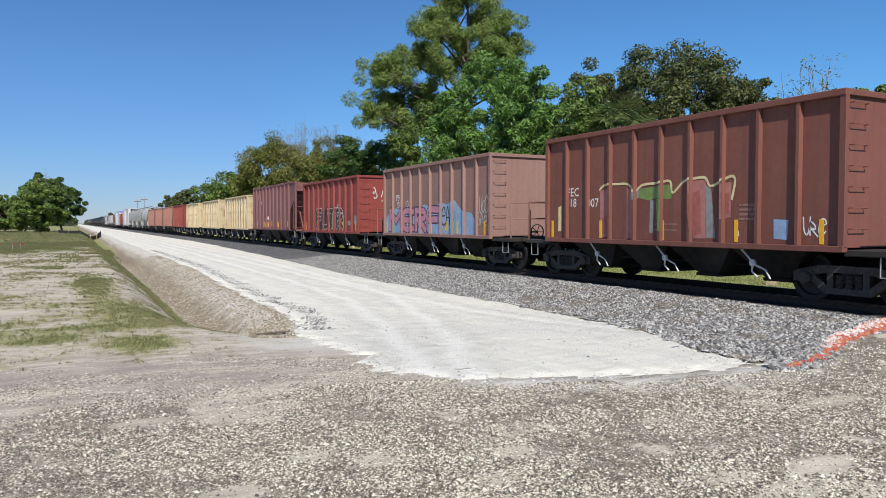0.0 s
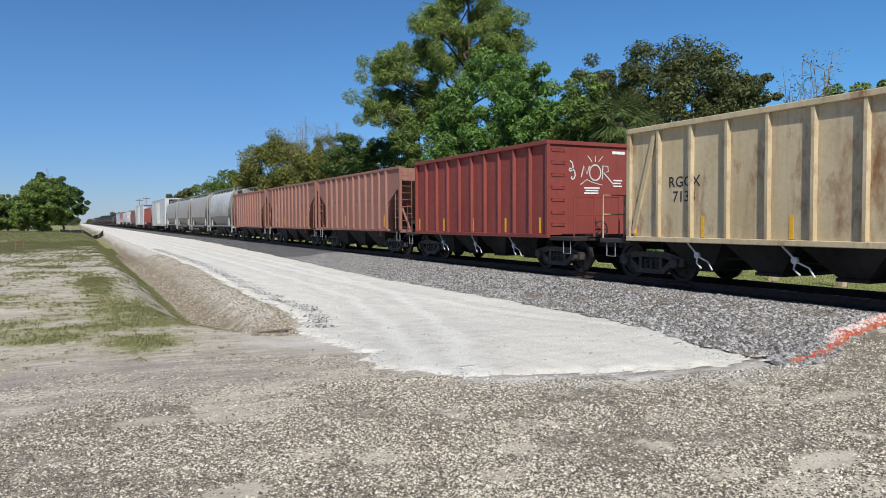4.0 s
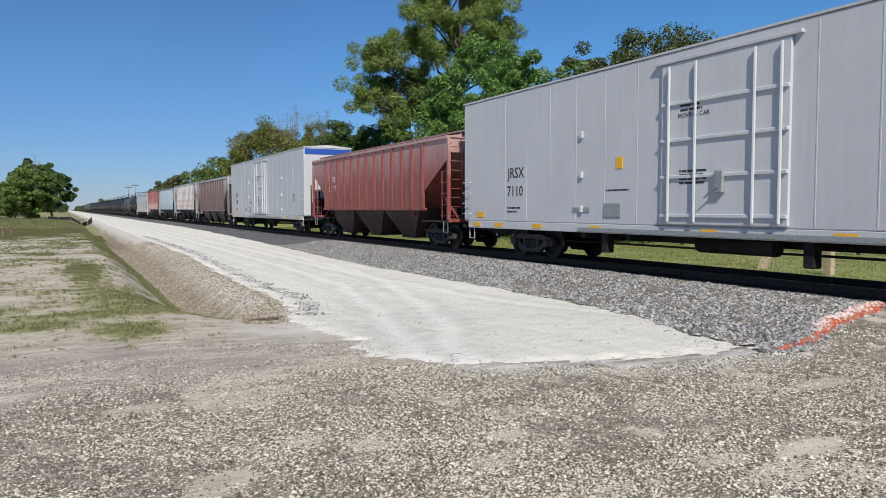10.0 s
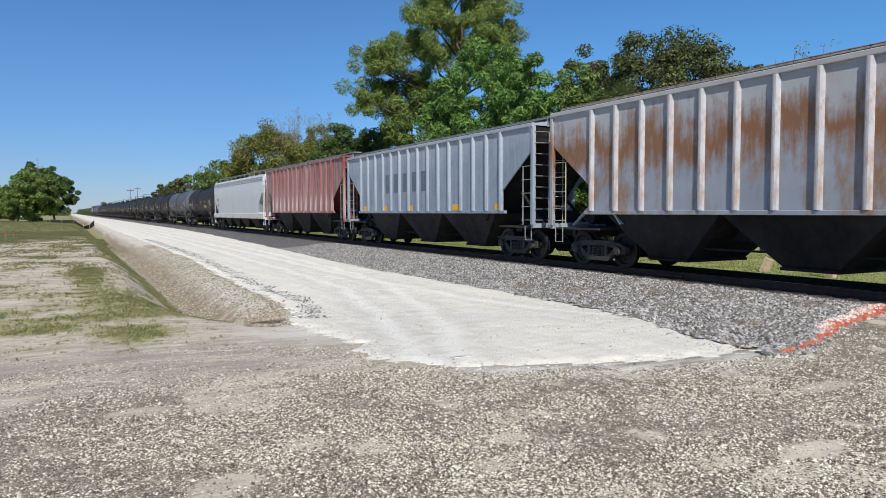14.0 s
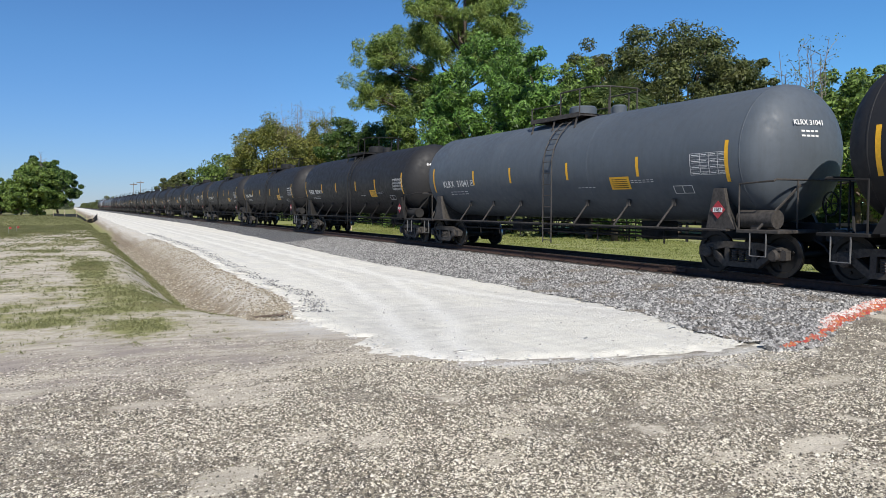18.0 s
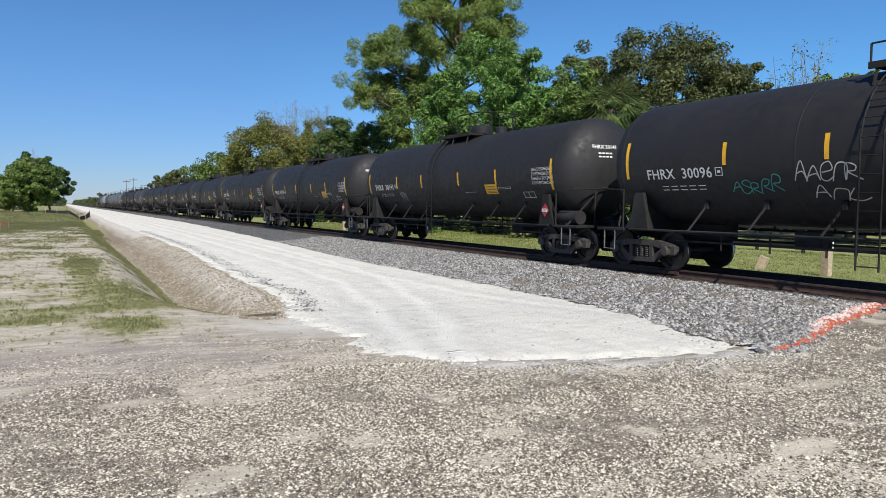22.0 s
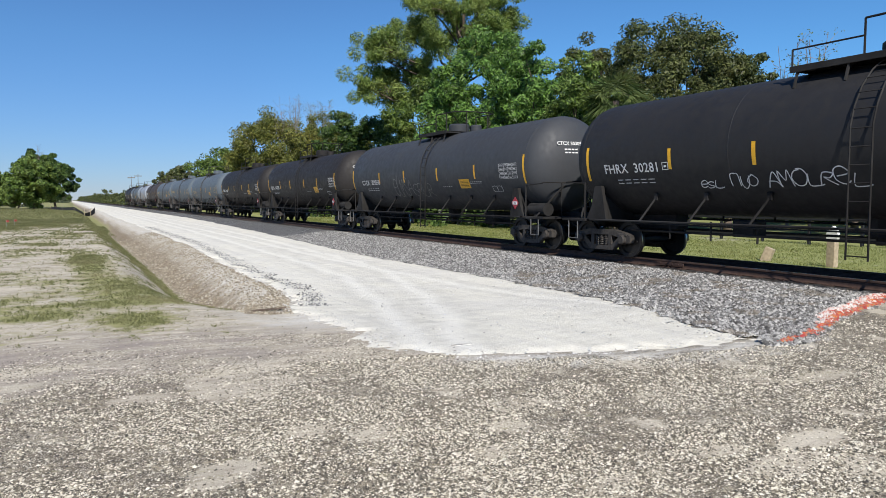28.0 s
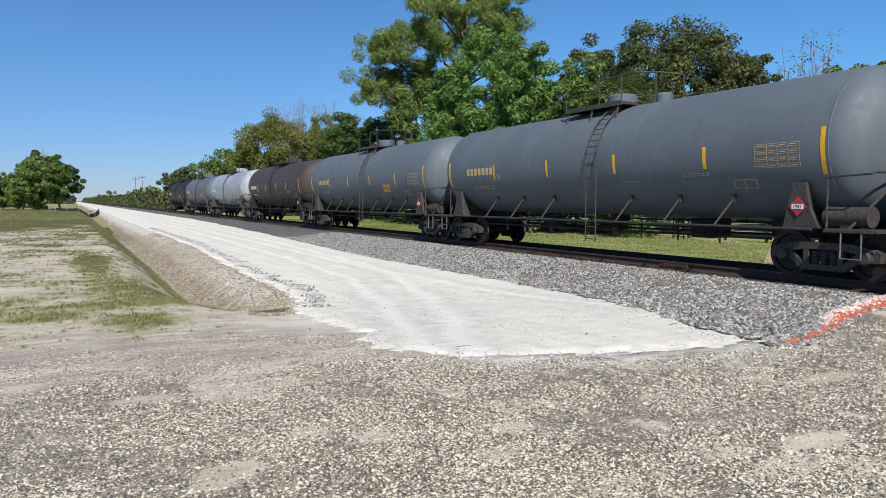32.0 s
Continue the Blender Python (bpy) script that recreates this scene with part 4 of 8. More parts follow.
def limb(g, a, b, r0, r1, bend, rnd, n=6):
    a, b = Vector(a), Vector(b)
    pts = [a.lerp(b, i / 4) + Vector((rnd.uniform(-bend, bend), rnd.uniform(-bend, bend), rnd.uniform(-bend, bend) * 0.4)) * math.sin(math.pi * i / 4) for i in range(5)]
    for i in range(4):
        g.tube(pts[i], pts[i + 1], r0 + (r1 - r0) * i / 4, n, r0 + (r1 - r0) * (i + 1) / 4)


def tree(name, x, y, height, width, leaf, seed, label, base=0.25, clumps=110, per=150, leaf_size=0.2, depth=None, bark="bark", group="", gap=0.0, long=1.15):
    """A broad tree: tapered trunk, forked limbs, a crown of many clumps with an uneven outline."""
    rnd, r = random.Random(seed), np.random.RandomState(seed)
    z0 = float(ground_z(x, y)) - 0.1
    top = holder(name, label, "tree", group, at=(x, y, z0))
    low = height * base
    cen, rad = [], []
    while len(cen) < clumps:
        d = r.randn(3)
        d /= np.linalg.norm(d)
        k = 0.5 + 0.5 * r.rand() ** 0.5
        out = 1 + 0.13 * math.sin(3 * math.atan2(d[1], d[0]) + seed) + 0.10 * math.sin(7 * d[2] + 2 * d[0] * 3 + seed)
        if r.rand() < gap and k > 0.7:
            continue
        q = d * k * out * np.array([width / 2, (depth or width) / 2, (height - low) / 2]) * 0.86
        q[2] += low + (height - low) / 2
        cen.append(q)
        rad.append(width * rnd.uniform(0.045, 0.095))
    wood = Geo()
    fork = height * (base + 0.15)
    tr = 0.018 * height + 0.05
    limb(wood, (0, 0, 0), (0.1 * rnd.uniform(-1, 1), 0.1, fork), tr, tr * 0.65, 0.2, rnd, 8)
    for i in r.choice(len(cen), min(26, len(cen)), replace=False):
        limb(wood, (0, 0, fork * rnd.uniform(0.7, 1.0)), cen[i], tr * 0.4, 0.02, 0.5, rnd, 5)
    part("trunk", wood, M[bark], top, smooth=True)
    v, f = leaves(cen, rad, per, leaf_size, seed, 0.75, long, 0.5)
    part("crown", cloud("crown", v, f, M[leaf]), None, top)
    return top


def pine(x, y, height, seed):
    """Bare lower trunk, long crooked limbs that end in domed tufts of needles."""
    rnd = random.Random(seed)
    top = holder("pine_tree", "tall long-needled pine with spreading irregular limbs", "tree", at=(x, y, -0.4))
    wood, cen, rad = Geo(), [], []
    limb(wood, (0, 0, 0), (0.5, -0.3, height * 0.95), 0.40, 0.1, 0.3, rnd, 9)
    west, north = Vector((-0.878, 0.478, 0)), Vector((0.478, 0.878, 0))
    # limbs: height of the fork, reach to the west, reach to the north, height of the tip, spread of the tufts
    rows = [(9.5, 9.6, -1, 14.0, 1.7), (9.0, 7.6, 1, 14.0, 1.7), (12.0, 9.0, 1, 17.6, 1.6), (12.5, 7.6, -2, 17.6, 1.7), (13.0, 8.4, 2, 15.2, 1.4), (14.5, 5.8, -1, 19.2, 1.7), (15.0, 4.0, 2, 20.4, 1.6),
            (17.0, 3.8, -2, 22.2, 1.6), (18.0, 2.0, 1, 24.2, 1.5), (19.0, 0.0, -1, 25.0, 1.6), (18.5, -2.2, 1, 24.0, 1.7), (17.0, -3.6, -1, 22.6, 1.6), (16.5, -4.6, 1, 20.6, 1.4), (15.0, -4.8, -1, 19.0, 1.3),
            (15.5, -3.0, -3, 20.0, 1.7), (16.0, 1.0, -3, 21.0, 1.8), (14.0, 2.6, -3, 18.0, 1.6), (13.5, -2.2, -3, 17.6, 1.7), (16.5, 0, 4, 20.5, 1.8), (12.0, 5.0, 4, 16.0, 1.6), (13, -5, 3, 17.5, 1.5), (11, 3.5, 2, 14.8, 1.5)]
    for z0, w, n, z1, wide in rows:
        start = Vector((0.4 * z0 / height, -0.2 * z0 / height, z0))
        end = west * w * (0.93 if w > 0 else 1.0) + north * n + Vector((0, 0, z1 - 0.9))
        limb(wood, start, end, 0.13, 0.04, 0.7, rnd, 5)
        for j in range(17):
            off = Vector((rnd.gauss(0, 0.52), rnd.gauss(0, 0.52), rnd.gauss(0, 0.46))) * wide
            q = end + off
            if j > 12:
                q = start.lerp(end, rnd.uniform(0.55, 0.9)) + Vector((rnd.uniform(-.6, .6), rnd.uniform(-.6, .6), rnd.uniform(.3, 1.0)))
            cen.append(q)
            rad.append(rnd.uniform(0.58, 0.98))
            limb(wood, start.lerp(end, rnd.uniform(0.6, 0.95)), q, 0.035, 0.012, 0.25, rnd, 4)
    part("trunk", wood, M["bark"], top, smooth=True)
    v, f = leaves(cen, rad, 250, 0.12, seed, 0.86, 2.1, 0.27)
    part("crown", cloud("crown", v, f, M["leaf_pine"]), None, top)


def palm(x, y, height, seed, label="sabal palm with a shaggy fan-leaved head"):
    rnd = random.Random(seed)
    top = holder("palm_tree", label, "palm", at=(x, y, float(ground_z(x, y)) - 0.1))
    g = Geo()
    limb(g, (0, 0, 0), (0.2, 0.1, height - 1.5), 0.2, 0.17, 0.1, rnd, 8)
    part("trunk", g, M["bark"], top, smooth=True)
    v, f = [], []
    for k in range(84):
        a, e = rnd.uniform(0, 6.28), rnd.uniform(-1.3, 1.0)
        d = Vector((math.cos(a) * math.cos(e), math.sin(a) * math.cos(e), math.sin(e)))
        s = d.cross(Vector((0, 0, 1))).normalized()
        u = s.cross(d)
        c = Vector((0.2, 0.1, height - 1.5)) + d * rnd.uniform(0.7, 1.3)
        for j in range(17):
            b = (j - 8) / 8 * 1.35
            tip = c + (d * math.cos(b) + s * math.sin(b)) * rnd.uniform(1.1, 1.55) + Vector((0, 0, -0.45 - 0.5 * abs(b))) + u * rnd.uniform(-0.1, 0.1)
            w = (d * -math.sin(b) + s * math.cos(b)) * 0.045
            n = len(v)
            v += [c - w * 0.3, c.lerp(tip, 0.5) - w, tip, c.lerp(tip, 0.5) + w]
            f.append((n, n + 1, n + 2, n + 3))
    part("fronds", cloud("fronds", np.array([tuple(q) for q in v]), np.array(f), M["leaf_palm"]), None, top)


def shrub(x, y, height, width, leaf, seed, label, per=110, clumps=40, size=0.17):
    rnd, r = random.Random(seed), np.random.RandomState(seed)
    top = holder("shrub", label, "shrub", "undergrowth behind the track", at=(x, y, float(ground_z(x, y)) - 0.05))
    cen = np.stack([r.uniform(-0.5, 0.5, clumps) * width, r.uniform(-0.5, 0.5, clumps) * width, r.rand(clumps) ** 0.8 * height * 0.86], -1)
    cen[:, :2] *= (1.05 - 0.5 * (cen[:, 2:] / height) ** 2)
    g = Geo()
    for i in range(8):
        limb(g, (rnd.uniform(-.2, .2), rnd.uniform(-.2, .2), 0), cen[i * 4 % clumps], 0.05, 0.012, 0.2, rnd, 5)
    part("stem_clump", g, M["bark"], top)
    v, f = leaves(cen, r.uniform(0.1, 0.2, clumps) * width, per, size, seed, 0.9)
    part("foliage", cloud("foliage", v, f, M[leaf]), None, top)


def bare_tree(x, y, height, seed, label, spread=0.16, leafy_bits=0, leaf="leaf_palm", limbs=7, twigs=9):
    rnd = random.Random(seed)
    top = holder("bare_tree", label, "tree", at=(x, y, float(ground_z(x, y)) - 0.1))
    g, tips = Geo(), []
    for k in range(limbs):
        b = Vector((rnd.uniform(-1, 1) * spread * height, rnd.uniform(-1, 1) * spread * height, height * rnd.uniform(0.8, 1.0)))
        limb(g, (0, 0, 0.2), b, 0.06, 0.012, 0.3, rnd, 4)
        for j in range(twigs):
            q = b * rnd.uniform(0.6, 1.0)
            e = q + Vector((rnd.uniform(-0.9, 0.9), rnd.uniform(-0.9, 0.9), rnd.uniform(0.1, 1.0)))
            limb(g, q, e, 0.022, 0.007, 0.1, rnd, 3)
            tips.append(e)
    part("branchwork", g, M["pale_bark"], top)
    if leafy_bits:
        v, f = leaves(tips, [0.35] * len(tips), leafy_bits, 0.075, seed)
        part("crown", cloud("crown", v, f, M[leaf]), None, top)


def belt(name, line, height, width, leaf, seed, label, count, per=26, size=0.5):
    """A far belt of bushes and trees that nobody could count."""
    r = np.random.RandomState(seed)
    t = r.rand(count)
    k = [p[0] for p in line]
    x = np.interp(t, np.linspace(0, 1, len(line)), k) + r.uniform(-0.5, 0.5, count) * width
    y = np.interp(t, np.linspace(0, 1, len(line)), [p[1] for p in line])
    tall = height * (0.55 + 0.45 * np.clip(waves(y, x * 0, 60, seed) + 0.3 * waves(y, x, 17, seed + 1), -1, 1))
    z = r.rand(count) * tall - 0.4
    v, f = leaves(np.stack([x, y, z], -1), r.uniform(0.5, 1.4, count) * (height / 7) ** 0.5, per, size, seed)
    tagged(new(name, cloud(name, v, f, M[leaf])), label, "woods", kind="stuff")


def make_plants():
    pine(34.6, 63.5, 25.0, 11)
    tree("broadleaf_tree", 29.5, 49.5, 16.4, 12.0, "leaf_fresh", 21, "bright green broadleaf tree behind the railway", 0.1, 165, 380, 0.105, gap=0.3, long=1.5)
    tree("broadleaf_tree", 32.5, 65.0, 14.8, 12.5, "leaf_mid", 22, "mid-green broadleaf tree under the pine", 0.1, 150, 320, 0.12, gap=0.25, long=1.5)
    tree("broadleaf_tree", 29.0, 40.5, 12.6, 9.5, "leaf_fresh", 23, "light green broadleaf tree beside the palm", 0.1, 120, 340, 0.10, gap=0.3, long=1.5)
    tree("broadleaf_tree", 27.6, 34.4, 10.6, 7.0, "leaf_bright", 34, "low light green tree in front of the oaks", 0.08, 130, 230, 0.088, gap=0.2, long=1.5)
    tree("dark_broadleaf_tree", 29.5, 76.0, 12.4, 10.5, "leaf_dark", 24, "dense dark green tree at the wood's edge", 0.08, 160, 200, 0.15)
    tree("oak_tree", 36.8, 36.4, 14.9, 11.5, "leaf_oak", 25, "broad dark live oak with dull olive leaves", 0.1, 260, 300, 0.098)
    tree("oak_tree", 35.6, 43.2, 14.9, 7.6, "leaf_oak", 26, "slim dark oak beside a broader oak", 0.1, 180, 240, 0.098)
    tree("oak_tree", 37.2, 32.4, 12.4, 7.0, "leaf_oak", 29, "grey-green oak at the wood's end", 0.08, 170, 240, 0.098)
    tree("yellowing_tree", 29.0, 113.0, 15.8, 17.0, "leaf_yellow", 27, "yellowing olive-green tree beside the railway", 0.06, 260, 260, 0.15)
    tree("yellowing_tree", 31.0, 92.0, 13.6, 14.0, "leaf_yellow", 28, "dull yellow-green tree beside the railway", 0.06, 210, 260, 0.135)
    tree("dark_broadleaf_tree", 30.0, 142.0, 12.2, 20.0, "leaf_mid", 30, "low dark green tree along the railway", 0.05, 170, 200, 0.22)
    tree("feathery_tree", 30.0, 232.0, 12.8, 13.0, "leaf_oak", 31, "grey-green feathery tree far along the track", 0.1, 110, 130, 0.3, gap=0.4)
    tree("broadleaf_tree", 40.0, 25.0, 9.6, 9.0, "leaf_bright", 32, "light green tree behind the board fence", 0.08, 110, 240, 0.13)
    tree("broadleaf_tree", 48.0, 31.0, 11.9, 9.0, "leaf_bright", 33, "dark tree top behind lighter trees", 0.1, 100, 220, 0.14)
    palm(26.8, 31.2, 9.0, 41)
    bare_tree(30.0, 108.0, 17.8, 43, "leafless twiggy tree rising above yellow foliage", 0.12, 2, "leaf_yellow", 15, 15)
    bare_tree(30.5, 99.0, 15.8, 48, "thin-leaved twiggy tree rising above yellow foliage", 0.16, 3, "leaf_yellow", 12, 12)
    bare_tree(31.0, 90.0, 14.6, 44, "leafless twiggy tree above low bushes", 0.2, 6, "leaf_yellow", 14, 14)
    bare_tree(41.0, 31.0, 12.2, 45, "thin wispy tree with sparse leaves against the sky", 0.07, 5)
    bare_tree(41.0, 29.4, 12.4, 46, "thin wispy tree with sparse leaves against the sky", 0.06, 6)
    rnd = random.Random(9)
    for i in range(20):
        y = 33 + i * 6.2
        shrub(rnd.uniform(27.5, 31), y, rnd.uniform(4.5, 7.5), rnd.uniform(5.5, 8), rnd.choice(["leaf_dark", "leaf_bright", "leaf_oak", "leaf_dark"]), 60 + i, "tangled green shrub at the foot of the trees")
    # left of the road
    tree("broadleaf_tree", -5.0, 146.0, 10.2, 9.6, "leaf_bright", 51, "rounded mid-green tree beside the road", 0.03, 190, 200, 0.19, group="trees left of the road", gap=0.25)
    tree("broadleaf_tree", -7.6, 150.0, 6.2, 6.0, "leaf_bright", 61, "low light green tree at the field edge", 0.03, 90, 200, 0.19, group="trees left of the road")
    tree("dark_broadleaf_tree", -1.9, 160.0, 10.2, 8.4, "leaf_dark", 52, "dark green tree beside the road", 0.05, 170, 190, 0.2, group="trees left of the road", gap=0.25)
    tree("dark_broadleaf_tree", -5.2, 168.0, 12.0, 9.0, "leaf_dark", 53, "dark tree behind a rounder green tree", 0.08, 150, 180, 0.2, group="trees left of the road", gap=0.3)
    bare_tree(-4.3, 164.0, 12.8, 47, "pale dead-topped tree rising above darker crowns", 0.05)
    tree("broadleaf_tree", -11.2, 158.0, 7.0, 7.5, "leaf_mid", 62, "low green tree beside taller crowns", 0.03, 110, 170, 0.2, group="trees left of the road")
    tree("broadleaf_tree", -14.0, 165.0, 7.6, 9.0, "leaf_oak", 54, "olive tree at the field edge", 0.02, 100, 120, 0.3, group="trees left of the road")
    belt("far_woods_left", [(-16, 190), (-30, 320), (-5, 700), (0, 1500)], 7.5, 16, "far_green", 55, "hazy woods beyond the field", 1500)
    belt("far_woods_road_end", [(-3, 420), (-2, 800), (4, 1500)], 8.0, 9, "far_green", 59, "hazy trees at the end of the road", 500)
    belt("lineside_hedge", [(22, 165), (22, 300), (21, 600), (20, 1300)], 7.0, 7, "leaf_oak", 56, "scrubby hedge along the far side of the track", 2400, 30, 0.42)
    belt("far_woods_right", [(60, 20), (70, 120), (60, 300), (50, 700)], 8.5, 18, "far_green", 57, "woods behind the pasture", 1300)
    belt("far_woods_corner", [(52, -10), (58, 30), (62, 60)], 7.5, 12, "leaf_dark", 58, "dark woods behind the pasture fence", 420, 40, 0.4)


def make_grass():
    r = np.random.RandomState(77)
    n = 620000
    x, y = -7 + 9.8 * r.rand(n), 9 + 60 * r.rand(n) ** 1.6
    y2 = 7 + 70 * r.rand(n // 4) ** 1.3
    x2 = 17.2 + 13 * r.rand(n // 4)
    y3 = 45 + 105 * r.rand(60000) ** 1.2
    x3 = 2.4 - (8 + 0.28 * y3) * r.rand(60000)
    x, y = np.concatenate([x, x2, x3]), np.concatenate([y, y2, y3])
    k = masks(x, y)["grass"] + 0.3 * waves(x, y, 0.6, 78) + 0.25 * waves(x, y, 0.17, 79)
    keep = r.rand(len(x)) < np.clip((k - 0.36) * 1.7, 0, 0.9)
    x, y = x[keep], y[keep]
    n = len(x)
    z = ground_z(x, y)
    tall = np.where(x > 17, 0.05, 0.012 + 0.0009 * y) * (0.4 + r.rand(n))
    a = r.rand(n) * 6.28
    w = 0.0035 + 0.0006 * y
    lean = r.randn(n, 2) * tall[:, None] * 0.6
    v = np.stack([np.stack([x - np.cos(a) * w, y - np.sin(a) * w, z - 0.01], -1), np.stack([x + np.cos(a) * w, y + np.sin(a) * w, z - 0.01], -1),
                  np.stack([x + lean[:, 0], y + lean[:, 1], z + tall], -1)], 1).reshape(-1, 3)
    v = v.reshape(-1, 3, 3)
    for name, sel, material, label in (("grass", x < 16, "grass", "short patchy green grass with dry blades"), ("pasture_grass", x >= 16, "pasture", "sunlit yellow-green pasture grass behind the track")):
        q = v[sel].reshape(-1, 3)
        tagged(new(name, cloud(name, q, np.arange(len(q)).reshape(-1, 3), M[material])), label, "grass", kind="stuff")


def make_fence():
    top = holder("board_fence", "long black-painted board fence around the pasture", "fence", at=(29.4, 0, -0.35))
    post = Geo().box(-0.06, 0.06, -0.06, 0.06, 0, 1.35, 0.01).mesh("post", M["fence_black"])
    board = Geo().box(-0.085, -0.06, -1.22, 1.22, -0.07, 0.07, 0.005).mesh("board", M["fence_black"])
    for i in range(40):
        p = part("post", post, None, top)
        p.location = (0, 4 + i * 2.44, 0)
        for z in (0.35, 0.75, 1.15):
            b = part("board", board, None, top)
            b.location = (0, 5.22 + i * 2.44, z)


def make_lineside():
    for y, h in ((13.5, 1.3), (54.6, 1.3)):
        top = holder("marker_post", "pale timber trackside post with a white head", "post", at=(19.9, y, -0.36))
        part("post_shaft", Geo().box(-0.10, 0.10, -0.13, 0.13, 0, 0.8, 0.015), M["post_wood"], top)
        g = Geo().prism([(-0.14, 0.8), (0.14, 0.8), (0.19, 0.95), (0.14, 1.12), (-0.02, 1.24), (-0.16, 1.1), (-0.19, 0.95)], 0, -0.06, 0.06)
        part("head", g, M["white_mark"], top, "white head plate")
    top = holder("leaning_stake", "short broken timber stake leaning beside the track", "stake", at=(20.0, 15.9, -0.37))
    g = Geo().box(-0.09, 0.09, -0.14, 0.14, 0, 0.5, 0.012)
    part("stake", g, M["post_wood"], top).rotation_euler = (0.35, 0.1, 0.3)
    # silt fence: sagging black cloth on stakes
    pts = [(-2.2, 132), (-0.6, 128), (1.0, 119), (2.2, 112), (3.0, 114), (3.8, 121)]
    top = holder("silt_fence", "sagging black silt fence on wooden stakes", "silt fence")
    g, h = Geo(), []
    for i, (x, y) in enumerate(pts):
        h.append(0.62 - 0.2 * (i % 2) + (0.5 if i == len(pts) - 1 else 0))
    for i in range(len(pts) - 1):
        (x0, y0), (x1, y1) = pts[i], pts[i + 1]
        z0, z1 = float(ground_z(x0, y0)) - 0.05, float(ground_z(x1, y1)) - 0.05
        for d in (0, 0.02):
            g.add([(x0, y0 + d, z0), (x1, y1 + d, z1), (x1, y1 + d, z1 + h[i + 1]), (x0, y0 + d, z0 + h[i])], [(0, 1, 2, 3)])
    part("cloth", g, M["silt"], top)
    for x, y in pts:
        z = float(ground_z(x, y))
        part("stake", Geo().box(x - 0.03, x + 0.03, y - 0.06, y - 0.01, z - 0.1, z + 1.0), M["post_wood"], top)
    for x, y, c, h in ((-3.2, 50, "orange_stone", 0.45), (-2.9, 52, "orange_stone", 0.4), (-5.6, 118, "white_mark", 1.2)):
        top = holder("survey_flag", "small survey flag on a wire in the grass", "flag", at=(x, y, float(ground_z(x, y))))
        part("wire", Geo().tube((0, 0, -0.05), (0, 0, h), 0.012, 5), M["galv"], top)
        part("flag", Geo().box(0, 0.14, -0.004, 0.004, h - 0.11, h), M[c], top)
    for x, y, h in ((41.5, 560.0, 19.0), (46.0, 560.0, 20.3)):
        top = holder("utility_pole", "distant timber utility pole with a crossarm", "utility pole", "poles along the railway", at=(x, y, -0.5))
        part("pole", Geo().tube((0, 0, 0), (0, 0, h), 0.2, 8, 0.15), M["pole_wood"], top)
        part("crossarm", Geo().box(-2.4, 2.4, -0.2, 0.2, h - 1.6, h - 1.1), M["pole_wood"], top)
        for sx in (-2.1, -0.8, 0.8, 2.1):
            part("insulator", Geo().tube((sx, 0, h - 1.1), (sx, 0, h - 0.6), 0.12, 6), M["galv"], top)
    top = holder("fallen_branch", "short dry branch lying at the ditch end", "branch", at=(2.75, 11.15, float(ground_z(2.75, 11.15)) + 0.02))
    g = Geo()
    limb(g, (-0.28, 0, 0.01), (0.28, 0.07, 0.03), 0.022, 0.012, 0.03, random.Random(2), 6)
    limb(g, (0, 0.02, 0.02), (0.2, -0.12, 0.05), 0.012, 0.006, 0.02, random.Random(3), 5)
    part("branch_wood", g, M["bark"], top)


make_plants()
make_grass()
make_fence()
make_lineside()

# ---- the train: shared running gear ----


